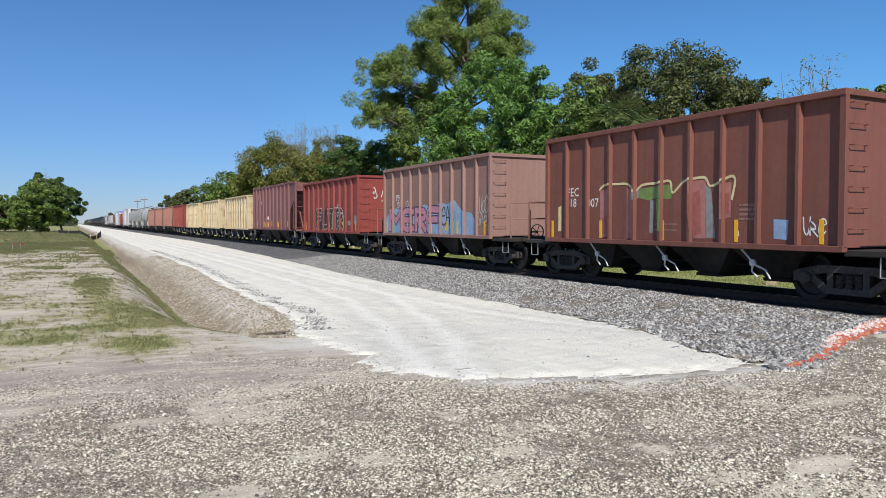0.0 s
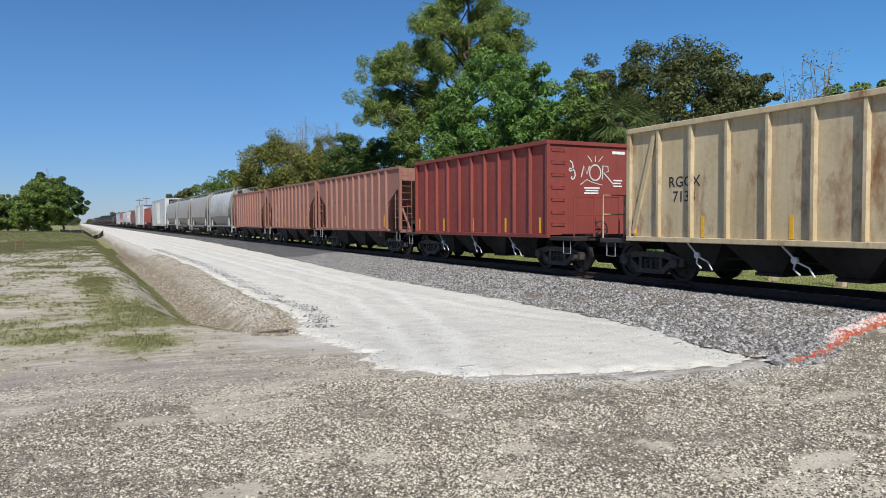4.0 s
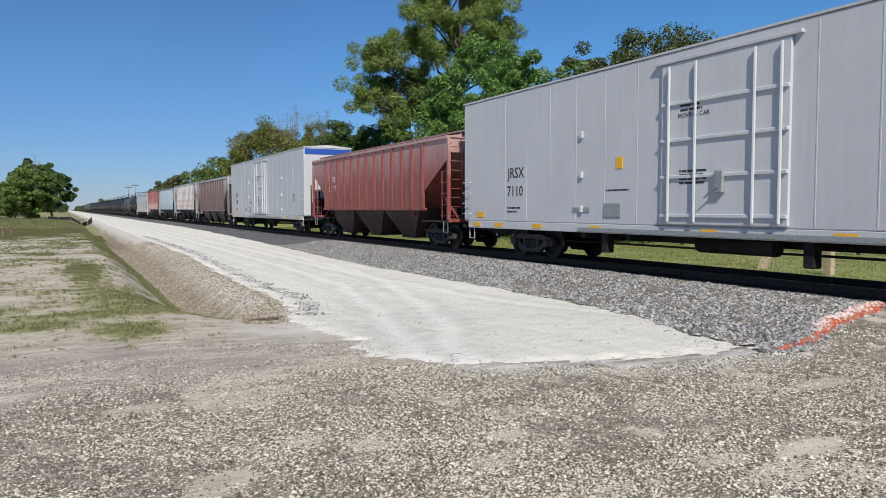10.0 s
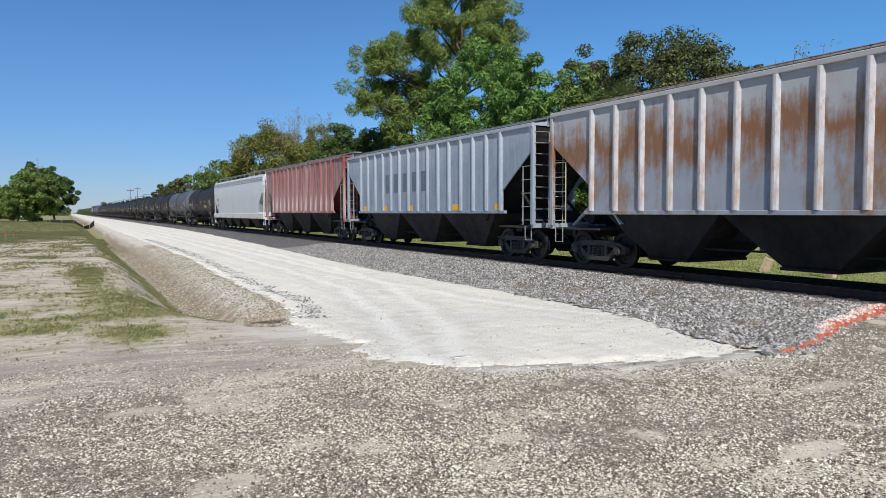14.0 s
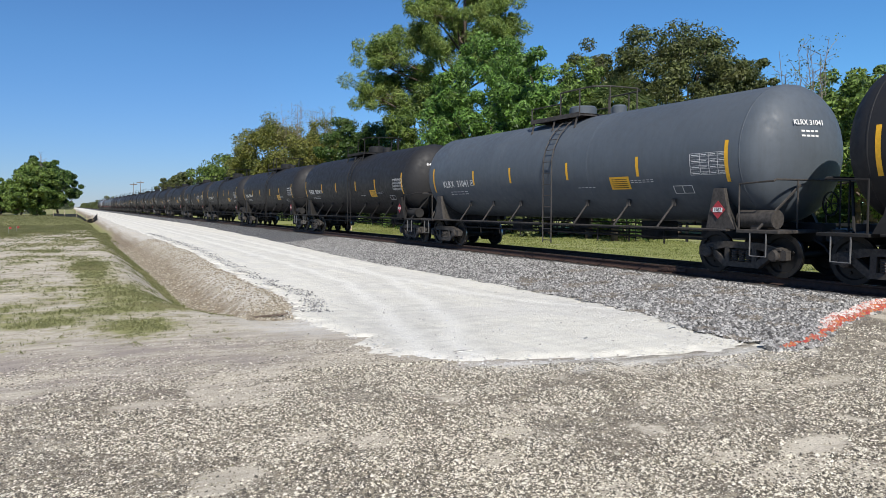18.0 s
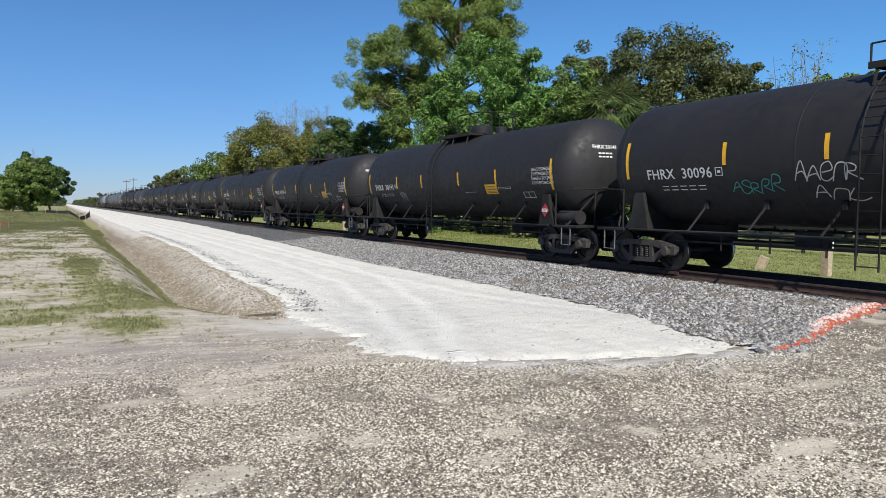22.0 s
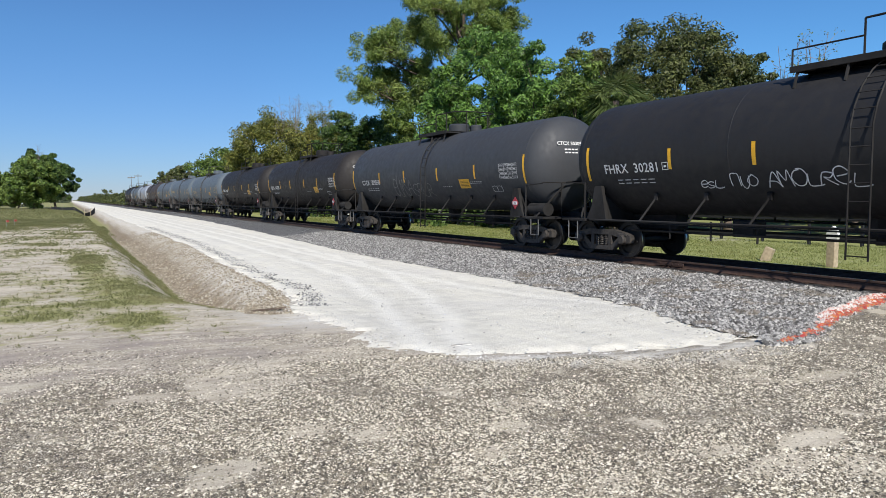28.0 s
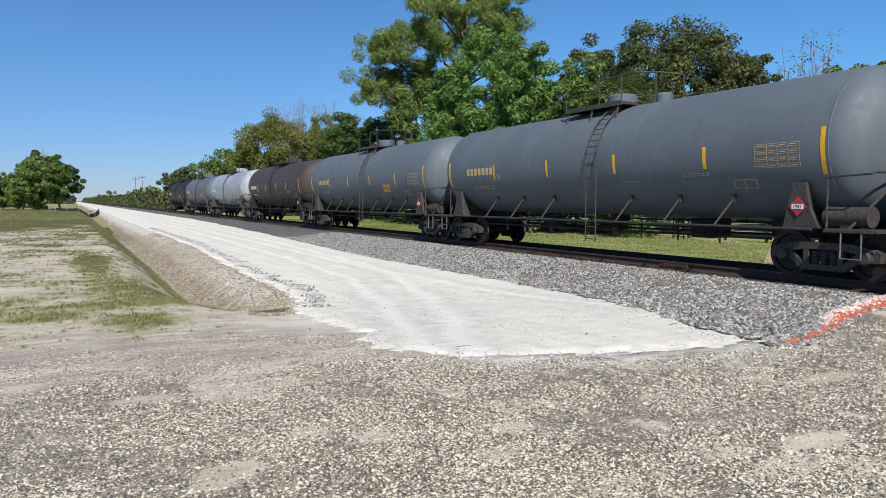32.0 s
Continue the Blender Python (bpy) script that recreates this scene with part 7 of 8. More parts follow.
def tank_car(key, label, trim="under_black", style=0, ext=0.0, ladder=-.1):
    car = holder("tank_car", label, "tank car", "freight cars of the train")
    p, t = M[key], M[trim]
    tc = TC + ext      # half of this car's barrel
    prof = [(0.02, -tc - THEAD)]
    for k in range(1, 9):
        a = math.pi / 2 * k / 8
        prof.append((TR * math.sin(a), -tc - THEAD * math.cos(a)))
    for k in range(1, 9):
        prof.append((TR, -tc + 2 * tc * k / 8))
    for k in range(7, -1, -1):
        a = math.pi / 2 * k / 8
        prof.append((max(.02, TR * math.sin(a)), tc + THEAD * math.cos(a)))
    part("tank", Geo().lathe(prof, 1, (0, 0, TZ), 56), p, car, smooth=60)
    for y in (-tc, -2.3, 2.3, tc):
        part("weld_seam", Geo().lathe([(TR, y - .02), (TR + .0025, y - .012), (TR + .0025, y + .012), (TR, y + .02)], 1, (0, 0, TZ), 56), p, car, smooth=True)
    # dome, platform and rail on top
    zt = TZ + TR
    part("manway", Geo().lathe([(.40, zt - .12), (.42, zt + .02), (.42, zt + .33), (.36, zt + .38), (.05, zt + .40)], 2, (0, -.55 if style == 0 else -.2, 0), 20), p, car, smooth=40)
    part("valve_hood", Geo().lathe([(.22, zt - .1), (.22, zt + .2), (.17, zt + .25), (.03, zt + .26)], 2, (.1, -1.75, 0), 14), p, car, smooth=40)
    part("safety_valve", Geo().tube((.35, -1.2, zt - .1), (.35, -1.2, zt + .25), .08, 8), p, car)
    deck = part("platform", Geo().box(-.95, .95, -1.25, 1.25, zt + .0, zt + .03), t, car)
    slat = Geo().box(-.95, .95, -.01, .01, zt - .04, zt + .034).mesh("slat", t)
    for k in range(9):
        part("slat", slat, None, deck).location = (0, -1.24 + k * .31, 0)
    for s in (-1, 1):
        part("edge_bar", Geo().box(s * .95 - .02, s * .95 + .02, -1.25, 1.25, zt - .07, zt + .06, .005), t, deck)
        for y in (-1.1, 0, 1.1):
            part("platform_brace", Geo().tube((s * .9, y, zt), (s * 1.02, y, zt - .4), .03, 5), t, deck)
        for y in (-1.22, -.3, 1.22):
            part("rail_post", Geo().tube((s * .93, y, zt), (s * .93, y, zt + (.72 if y < 0 else .40)), .022, 6), t, deck)
        part("low_rail", Geo().path([(s * .93, -.3, zt + .40), (s * .93, 1.22, zt + .40)], .018, 6), t, deck)
        part("rail_post", Geo().tube((s * .5, -2.05, zt + .72), (s * .5, -2.05, zt - .05), .022, 6), t, deck)
    part("platform_rail", Geo().path([(-.93, -.3, zt + .72), (-.93, -1.1, zt + .72), (-.9, -1.75, zt + .72), (-.5, -2.05, zt + .72), (.5, -2.05, zt + .72), (.9, -1.75, zt + .72), (.93, -1.1, zt + .72), (.93, -.3, zt + .72)], .022, 6), t, deck)
    # ladders up both flanks
    for s in (-1, 1):
        g = Geo()
        rails = []
        shift = ladder + .6
        for dy in (-.81 + shift, -.39 + shift):
            pts = [(s * (TR + .10), dy, .42), (s * (TR + .10), dy, TZ + .2)]
            for a in (20, 35, 50, 62):
                pts.append((s * (TR + .10) * math.cos(radians(a)), dy, (TR + .10) * math.sin(radians(a)) + TZ))
            g.path(pts, .02, 5)
            rails.append(pts)
        for i in range(8):
            z = .5 + i * .33
            g.tube((s * (TR + .10), -.81 + shift, z), (s * (TR + .10), -.39 + shift, z), .013, 5)
        for a in (18, 30, 42, 54, 62):
            q = (s * (TR + .10) * math.cos(radians(a)), (TR + .10) * math.sin(radians(a)) + TZ)
            g.tube((q[0], -.81 + shift, q[1]), (q[0], -.39 + shift, q[1]), .013, 5)
        part("ladder", g, t, car)
        g = Geo()
        g.path([(s * 1.50, -tc + .3, .98), (s * 1.50, tc - .3, .98)], .028, 6)
        part("side_rail", g, t, car)
        for y in (-5.0, -3.4, -1.7, 1.7, 3.4, 5.0):
            g = Geo().tube((s * 1.49, y + .0, .99), (s * 1.17, y - .28, 1.62), .03, 5)
            g.box(s * 1.2 - .03, s * 1.2 + .03, y - .33, y - .2, 1.5, 1.68, .01)
            part("rail_bracket", g, M["cast"] if style else t, car)
    # ends: stub sill, saddle plates, platforms, rails
    for e in (-1, 1):
        g = Geo().box(-.22, .22, min(e * (4.9 + ext), e * (8.2 + ext)), max(e * (4.9 + ext), e * (8.2 + ext)), .74, 1.14, .02)
        part("stub_sill", g, M["under_black"], car)
        for s in (-1, 1):
            q = 6.55 + ext * .8
            prof = [(e * (q - .3), 1.0), (e * (q + .5), 1.0), (e * (q + .3), 1.35), (e * (q + .17), 1.9), (e * (q - .1), 1.9)]
            part("saddle_plate", Geo().prism(prof, 0, s * 1.34, s * 1.44), t, car)
        part("saddle", Geo().prism([(-1.4, .95), (1.4, .95), (1.36, 1.75), (1.0, 1.5), (.5, 1.22), (0, 1.14), (-.5, 1.22), (-1.0, 1.5), (-1.36, 1.75)], 1, e * (6.6 + ext * .8) - .08, e * (6.6 + ext * .8) + .08), t, car)
        y0, y1 = e * (7.05 + ext), e * (8.1 + ext)
        part("end_platform", Geo().box(-1.48, 1.48, min(y0, y1), max(y0, y1), .93, 1.0, .01), t, car)
        g = Geo()
        yy = e * (7.95 + ext)
        g.path([(-1.45, yy - e * .85, .98), (-1.45, yy - e * .85, 1.98), (-1.45, yy, 2.02), (-1.38, yy, 2.05), (1.38, yy, 2.05), (1.45, yy - e * .85, 1.98), (1.45, yy - e * .85, .98)], .022, 6)
        part("handrail", g, t, car)
        for q in (-.7, .7):
            part("rail_post", Geo().tube((q, yy, 1.0), (q, yy, 2.05), .02, 6), t, car)
        part("rail_brace", Geo().tube((-1.3, yy - e * .5, 1.0), (-.62, yy, 1.95), .03, 6), t, car)
        for s in (-1, 1):
            g = Geo()
            stirrup(g, s * 1.46, e * (7.6 + ext), .95, .4, .5, .018)
            part("step", g, M["galv_dull"], car)
    g = Geo().tube((-1.05, -7.75 - ext, 1.22), (-1.05, -6.85 - ext, 1.22), .2, 14)
    g.box(-1.2, -.9, -7.4 - ext, -7.2 - ext, .98, 1.1)
    part("air_reservoir", g, t, car, smooth=35)
    g = Geo().lathe([(.24, -.015), (.27, -.015), (.27, .015), (.24, .015), (.24, -.015)], 1, (.45, -7.9 - ext, 1.55), 16, False)
    for k in range(5):
        a = 2 * math.pi * k / 5
        g.tube((.45, -7.9 - ext, 1.55), (.45 + .25 * math.cos(a), -7.9 - ext, 1.55 + .25 * math.sin(a)), .014, 5)
    part("brake_wheel", g, M["under_black"], car)
    g = Geo()
    g.path([(-.85, -6.0, .72), (-.85, 6.0, .72)], .03, 6).path([(.85, -6.0, .72), (.85, 6.0, .72)], .03, 6)
    g.path([(-.85, -6.0, .90), (-.85, 6.0, .90)], .02, 6)
    for y in (-4.6, -3.3, -2.0, 2.0, 3.3, 4.6):
        g.tube((-.85, y, .55), (-.85, y, 1.0), .025, 5)
    g.box(-.35, .35, -3.9, -3.2, .62, 1.1, .03).box(-.5, -.05, 2.4, 3.0, .66, 1.05, .03)
    g.tube((0, -.2, .78), (0, -.2, 1.2), .22, 12, .3)
    g.tube((0, -.2, .62), (0, -.2, .78), .1, 10)
    part("under_piping", g, M["under_black"], car)
    trucks(car, 6.88 + ext * .8)
    couplers(car, 8.66 + ext * .4)
    return car


TABS = {"short": (7.03, 4.0, 1.62, -1.4, -3.95, -7.03), "long": (7.41, 4.6, 1.9, -1.0, -4.0, -7.41), "spaced": (7.62, 4.28, 1.58, -1.5, -4.4, -7.5), "slate": (7.09, 4.0, 1.62, -1.4, -4.3, -7.09), "wide": (7.6, 4.42, 1.39, -1.64, -4.7, -7.6)}     # places of the reflective strips
EXT = {"short": .12, "slate": .3, "long": .45, "spaced": .45, "wide": .58}      # how much longer than the shortest barrel


def tank_marks(car, mark, number, colour="white_mark", strips="yellow", table=True, head=True, plate=True, diamond=True, size=.345, lift=0.0, box=4.06, tabs="short"):
    """Stencils, reflective strips and placards of one tank car."""
    ext = EXT[tabs]
    for i, y in enumerate(TABS[tabs]):
        g = Geo()
        tall = i in (0, 5)
        shell_patch(g, y - .05, y + .05, lift + (-24 if tall else -15.5), lift + (10.5 if tall else 3.0), .006, 8)
        part("reflector", g, M[strips], car, "yellow reflective strip")
    if mark:
        shell_words(car, mark + "  " + number, size if len(number) < 6 else size * .95, 5.34, -17, colour, .008, 1.05)
        if head:
            head_words(car, mark + " " + number, .155, -.35, .55, colour, .006, ext)
            for k in range(2):
                g = Geo()
                for j in range(4):
                    x0, z0 = -.56 + j * .12, .40 - k * .10
                    d = [THEAD * math.sqrt(1 - (a * a + b * b) / TR ** 2) + .004 for a, b in ((x0, z0), (x0 + .09, z0), (x0 + .09, z0 + .04), (x0, z0 + .04))]
                    g.add([(x0, -TC - ext - d[0], TZ + z0), (x0 + .09, -TC - ext - d[1], TZ + z0), (x0 + .09, -TC - ext - d[2], TZ + z0 + .04), (x0, -TC - ext - d[3], TZ + z0 + .04)], [(0, 1, 2, 3)])
                part("stencil", g, M[colour], car)
    else:
        g = Geo()
        for k in range(7):
            shell_patch(g, 6.1 - k * .26, 6.28 - k * .26, -9, 0, .004, 2)
        part("stencil", g, M[colour], car, "worn unreadable car number")
    g = Geo()
    for row in range(2):
        for k in range(5):
            shell_patch(g, 4.6 + k * .28, 4.6 + k * .28 + .20, -24.5 - row * 3.4, -23.7 - row * 3.4, .004, 1)
    for row in range(2):
        for k in range(6):
            shell_patch(g, -4.1 - k * .14, -4.1 - k * .14 + .10, -19.5 - row * 2, -19 - row * 2, .004, 1)
    for k in range(5):
        shell_patch(g, -1.9 - k * .16, -1.9 - k * .16 + .11, -25, -24.4, .004, 1)
    for a0, a1, y0, y1 in () if len(number) > 5 else ((-16, -15.5, box, box + .2), (-9.5, -9, box, box + .2), (-16, -9, box, box + .02), (-16, -9, box + .18, box + .2), (-13.5, -11.5, box + .06, box + .14)):
        shell_patch(g, y0, y1, a0, a1, .004, 2)
    for a0, a1, y0, y1 in ((-34, -33.5, -6.0, -5.4), (-26.5, -26, -6.0, -5.4), (-34, -26, -6.0, -5.98), (-34, -26, -5.42, -5.4), (-34, -26, -5.7, -5.68)):
        shell_patch(g, y0, y1, a0, a1, .004, 3)
    if table:
        for k in range(8):
            shell_patch(g, -7.1, -6.05, -17 + k * 2.6, -16.75 + k * 2.6, .004, 1)
        for y in (-7.1, -6.85, -6.6, -6.35, -6.05):
            shell_patch(g, y - .006, y + .006, -17, 1.3, .004, 4)
        for k in range(0, 7, 2):
            for j in range(3):
                shell_patch(g, -7.07 + j * .25 + .03, -7.07 + j * .25 + .18, -15.9 + k * 2.6, -15.3 + k * 2.6, .004, 1)
            shell_patch(g, -6.32, -6.1, -15.9 + k * 2.6, -15.3 + k * 2.6, .004, 1)
    part("stencil", g, M[colour], car, "small white data stencils")
    if plate:
        g = Geo()
        shell_patch(g, -3.95, -3.2, -28, -15, .005, 4)
        part("warning_plate", g, M["yellow"], car, "yellow warning panel")
        g = Geo()
        for k in range(5):
            shell_patch(g, -3.87, -3.28, -26.3 + k * 2.1, -25.7 + k * 2.1, .008, 1)
        part("plate_print", g, M["under_dust"], car)
    if diamond:
        c, r = Vector((-1.47, -6.6 - ext * .8, 1.42)), .2
        g = Geo().add([(c.x, c.y, c.z + r), (c.x, c.y - r, c.z), (c.x, c.y, c.z - r), (c.x, c.y + r, c.z), (c.x + .01, c.y, c.z + r), (c.x + .01, c.y - r, c.z), (c.x + .01, c.y, c.z - r), (c.x + .01, c.y + r, c.z)],
                      [(0, 1, 2, 3), (4, 5, 6, 7), (0, 1, 5, 4), (1, 2, 6, 5), (2, 3, 7, 6), (3, 0, 4, 7)])
        part("placard", g, M["red_mark"], car, "red diamond hazard placard")
        part("placard_strip", Geo().box(-1.478, -1.472, c.y - .13, c.y + .13, 1.37, 1.47), M["white_mark"], car)
        words(car, "1987", .105, Matrix.Translation((-1.482, c.y, 1.385)) @ SIDE, "black_mark")


TRAIN = []      # car, place of its middle along the track at the start


def join(car, front, back):
    TRAIN.append((car, (front + back) / 2))
    car.location = (TRACK_X, (front + back) / 2, RAIL_TOP)
    return car


def make_train():
    a = join(aggregate_hopper("rust_brown", "rust-brown open aggregate hopper car with faded block graffiti", top=3.92), 6.76, 19.68)
    for text, y, z, s in (("FEC", 3.5, 2.3, .34), ("18", 3.5, 2.0, .34), ("007", 2.62, 1.98, .34)):
        side_words(a, text, s, y, z, "white_mark")
    note = "faded block graffiti with a cream contour"
    spray(a, [[(2.31, 2.41), (1.92, 2.45), (1.94, 1.19), (2.29, 1.16)], [(1.26, 2.45), (1.01, 2.35), (.99, 1.15), (1.24, 1.14)], [(-.79, 2.5), (-1.36, 2.53), (-1.38, 1.19), (-1.0, 1.19)], [(-1.83, 2.4), (-2.08, 2.44), (-2.07, 1.67), (-1.84, 1.62)]], "spray_brick", note)
    spray(a, [[(-.86, 2.2), (-1.2, 2.3), (-1.25, 1.3), (-1.0, 1.25)], [(2.2, 1.7), (1.98, 1.75), (1.98, 1.25), (2.2, 1.25)], [(-1.88, 2.2), (-2.02, 2.2), (-2.02, 1.75), (-1.9, 1.75)]], "spray_red", note, .007)
    spray(a, [[(.78, 2.4), (-.35, 2.47), (-.31, 2.11), (.2, 2.15), (.45, 2.1), (.78, 2.17)], [(.2, 2.12), (-.05, 2.12), (-.05, 1.34), (.16, 1.34)]], "spray_green", note)
    spray(a, [[(1.0, 2.4), (.8, 2.42), (.75, 2.2), (1.0, 2.1)], [(-1.36, 2.4), (-1.52, 2.3), (-1.66, 1.2), (-1.4, 1.2)], [(.4, 2.1), (.25, 2.1), (.3, 1.3), (.42, 1.3)]], "spray_grey", note)
    crest = [(2.32, 2.44), (2.1, 2.56), (1.6, 2.56), (1.22, 2.54), (.95, 2.36), (.78, 2.44), (.62, 2.5), (.1, 2.52), (-.27, 2.54), (-.36, 2.26), (-.72, 2.52), (-1.1, 2.57), (-1.36, 2.56), (-1.5, 2.37), (-1.8, 2.46), (-2.08, 2.56), (-2.18, 2.45), (-2.1, 2.06)]
    spray(a, fat(crest, .06), "spray_cream", "cream spray-painted contour", .012)
    spray(a, [[(4.2, 2.0), (4.05, 2.05), (4.05, 1.3), (4.2, 1.3)]], "spray_cream", "narrow cream paint dab")
    spray(a, [[(-3.15, 1.62), (-3.5, 1.6), (-3.48, 1.2), (-3.16, 1.22)]], "spray_blue", "pale blue paint patch")
    scrawl(a, -3.82, 1.3, .5, .3, "spray_white", 5, letters=3)
    scrawl(a, -3.0 + .8, 1.25, .1, .1, "spray_white", 6, letters=1)
    g = Geo()
    bars(g, -1.524, -2.3, 1.9, [.5, .5, .5, .5], .1, .05)
    bars(g, -1.524, .3, 1.5, [.8, .8], .14, .03)
    part("stencil", g, M["faded_pink"], a)
    b = join(aggregate_hopper("faded_pink", "faded pinkish-brown open hopper car with pink and blue graffiti"), 19.69, 32.17)
    side_words(b, "FEC", .36, 3.18, 2.52, "white_mark")
    side_words(b, "158", .36, 3.18, 2.22, "white_mark")
    side_words(b, "13", .36, 2.32, 2.24, "white_mark")
    halo = [(4.6, 1.12), (4.6, 1.75), (4.3, 1.95), (4.0, 1.8), (3.6, 2.2), (3.0, 2.1), (2.2, 2.25), (1.4, 2.1), (.6, 2.3), (-.2, 2.15), (-.8, 2.35), (-1.4, 2.25), (-2.0, 2.4), (-2.6, 2.0), (-3.3, 1.9), (-3.7, 1.5), (-3.7, 1.12)]
    spray(b, [[halo[0], halo[-1]] + halo[:0:-1]], "spray_blue", "sky-blue sprayed halo behind letters", .0025)
    spray(b, [[(-2.2, 1.12), (-1.5, 1.12), (-1.6, 1.9), (-2.1, 2.0)], [(3.2, 1.12), (4.4, 1.12), (4.3, 1.5), (3.6, 1.6)]], "spray_cyan", "deeper blue sprayed patch", .0035)
    fat_word(b, "MERF", 4.15, 1.28, (1.45, 1.2, 1.15, 1.25), .78, .24, "spray_pink", "spray_plum", "pink letters with a dark contour")
    scrawl(b, -.95, 1.45, .75, .7, "spray_black", 18, -1.524, .05, 2, "dark quick tag")
    spray(b, [[(-1.25, 1.25), (-1.5, 1.25), (-1.5, 1.6), (-1.3, 1.6)]], "yellow", "small yellow paint dab")
    scrawl(b, -3.85, 1.9, .62, .5, "spray_chalk", 19, -1.524, .035, 3)
    scrawl(b, -3.7, 1.45, .7, .4, "spray_chalk", 20, -1.524, .035, 3)
    c = join(aggregate_hopper("oxide_red", "oxide red open hopper car with black and white graffiti"), 32.36, 45.16)
    side_words(c, "FEC", .38, 3.9, 2.3, "faded_pink")
    spray(c, [[(2.5, 1.18), (2.55, 2.3), (1.5, 2.4), (1.1, 2.2), (.4, 2.42), (-1.45, 2.45), (-1.8, 2.1), (-2.35, 2.0), (-2.4, 1.2)][::-1]], "spray_black", "black sprayed mass of letters", .003)
    fat_word(c, "FUTR", 2.45, 1.32, (1.2, 1.15, 1.2, 1.25), .92, .2, "spray_black", "spray_chalk", "black letters with a chalky white contour")
    spray(c, fat([(-1.3, 2.3), (-1.5, 2.55), (-1.55, 2.2), (-1.75, 2.1), (-2.3, 2.02), (-2.42, 1.7), (-2.35, 1.2)], .07), "spray_chalk", "chalky white contour", .018)
    spray(c, [[(-3.95, 1.5), (-4.35, 1.55), (-4.3, 1.9), (-4.0, 1.95)]], "spray_grey", "faded grey paint smear")
    side_words(c, "157", .38, 3.9, 1.95, "faded_pink")
    part("stencil_panel", Geo().box(-1.526, -1.52, -3.42, -3.02, 1.42, 1.66), M["spray_grey"], c)
    end_scrawl(c, "spray_chalk", 12)
    d = join(ribbed_hopper("open_hopper_car", "maroon", "faded maroon open hopper car with cut-away ends", 12.9, 1.1, 4.16, 1.45, 3.2, 2.35, 11, 4.4, full_far=True), 45.28, 58.42)
    side_words(d, "FEC", .40, 4.0, 3.38, "white_mark", -1.46)
    side_words(d, "17  041", .40, 3.62, 2.92, "white_mark", -1.46)
    reflectors(d, -1.464, (4.77, 2.56, .2, -2.44, -4.1), 1.26, .42)
    for y in (2.09, 1.35, -1.61):
        part("warning_plate", Geo().box(-1.475, -1.46, y - .14, y + .14, 1.25, 1.6), M["yellow"], d, "yellow notice plate")
    part("notice_plate", Geo().box(-1.475, -1.46, 1.2, 1.5, 1.78, 2.02), M["white_mark"], d)
    # three cream cars
    cream = None
    for front, back, num in ((58.0, 71.0, "7131"), (70.94, 83.94, "7131"), (83.7, 96.7, "7133")):
        if cream is None:
            cream = aggregate_hopper("cream", "cream open hopper car with rust stains and corner braces", 8, True, 3.73)
            e = cream
        else:
            e = copy_thing(cream, Matrix.Identity(4))
        join(e, front, back)
        TRAIN[-1] = (e, (front + back) / 2)
    for (e, _), num in zip(TRAIN[-3:], ("7137", "7131", "7133")):
        side_words(e, "RGCX", .36, 2.85, 2.3, "black_mark", -1.52, .006)
        side_words(e, num, .36, 2.85, 1.95, "black_mark", -1.52, .006)
        words(e, "RGCX" + num, .2, Matrix.Translation((.75, -4.69, 3.45)) @ FRONT, "black_mark")
        part("stencil_panel", Geo().box(-1.532, -1.522, -3.55, -3.1, 1.55, 1.9), M["black_mark"], e)
    h = join(aggregate_hopper("oxide_red", "dark oxide red open hopper car with upright ends"), 96.75, 109.55)
    end_scrawl(h, "spray_chalk", 14)
    first = None
    for front, back, num in ((109.55, 121.9, "181 34"), (121.95, 134.6, ""), (134.65, 147.5, "")):
        if first is None:
            first = ribbed_hopper("open_hopper_car", "salmon", "salmon-brown open hopper car with cut-away sloped ends", 12.7, 1.1, 3.86, 1.45, 3.1, 2.3, 11, 4.35, band=2.55)
            reflectors(first, -1.464, (4.45, 1.34, -1.6, -4.1), 1.26, .55)
            e = first
        else:
            e = copy_thing(first, Matrix.Identity(4))
        join(e, front, back)
    for e, _ in TRAIN[-3:]:
        side_words(e, "FEC", .40, 3.5, 2.44, "spray_chalk", -1.46)
    side_words(TRAIN[-2][0], "181 72", .40, 3.2, 2.06, "spray_chalk", -1.46)
    g = Geo()
    bars(g, -1.464, 3.6, 1.72, [1.1, 1.1], .16, .06)
    part("stencil", g, M["spray_chalk"], TRAIN[-2][0])
    # four grey round-sided hoppers
    section = [(1.10, 1.14), (1.32, 1.6), (1.565, 2.08), (1.60, 2.5), (1.58, 3.1), (1.50, 3.6), (1.36, 4.05), (1.22, 4.28), (.6, 4.42), (0, 4.45)]
    y_end = [(1.1, 3.85), (1.5, 4.25), (2.2, 4.95), (3.0, 5.38), (3.5, 5.48), (4.0, 5.42), (4.3, 5.3), (4.5, 5.25)]
    grey = round_hopper("hopper_grey", "dusty grey round-sided covered hopper car", 13.2, 4.55, section, y_end, 1.12)
    clean = copy_thing(grey, Matrix.Identity(4))
    patchy = round_hopper("hopper_grey_patchy", "patchy grey and white round-sided covered hopper car", 13.2, 4.55, section, y_end, 1.12)
    join(patchy, 147.57, 160.97)
    join(grey, 161.09, 174.39)
    join(copy_thing(grey, Matrix.Identity(4)), 174.68, 188.08)
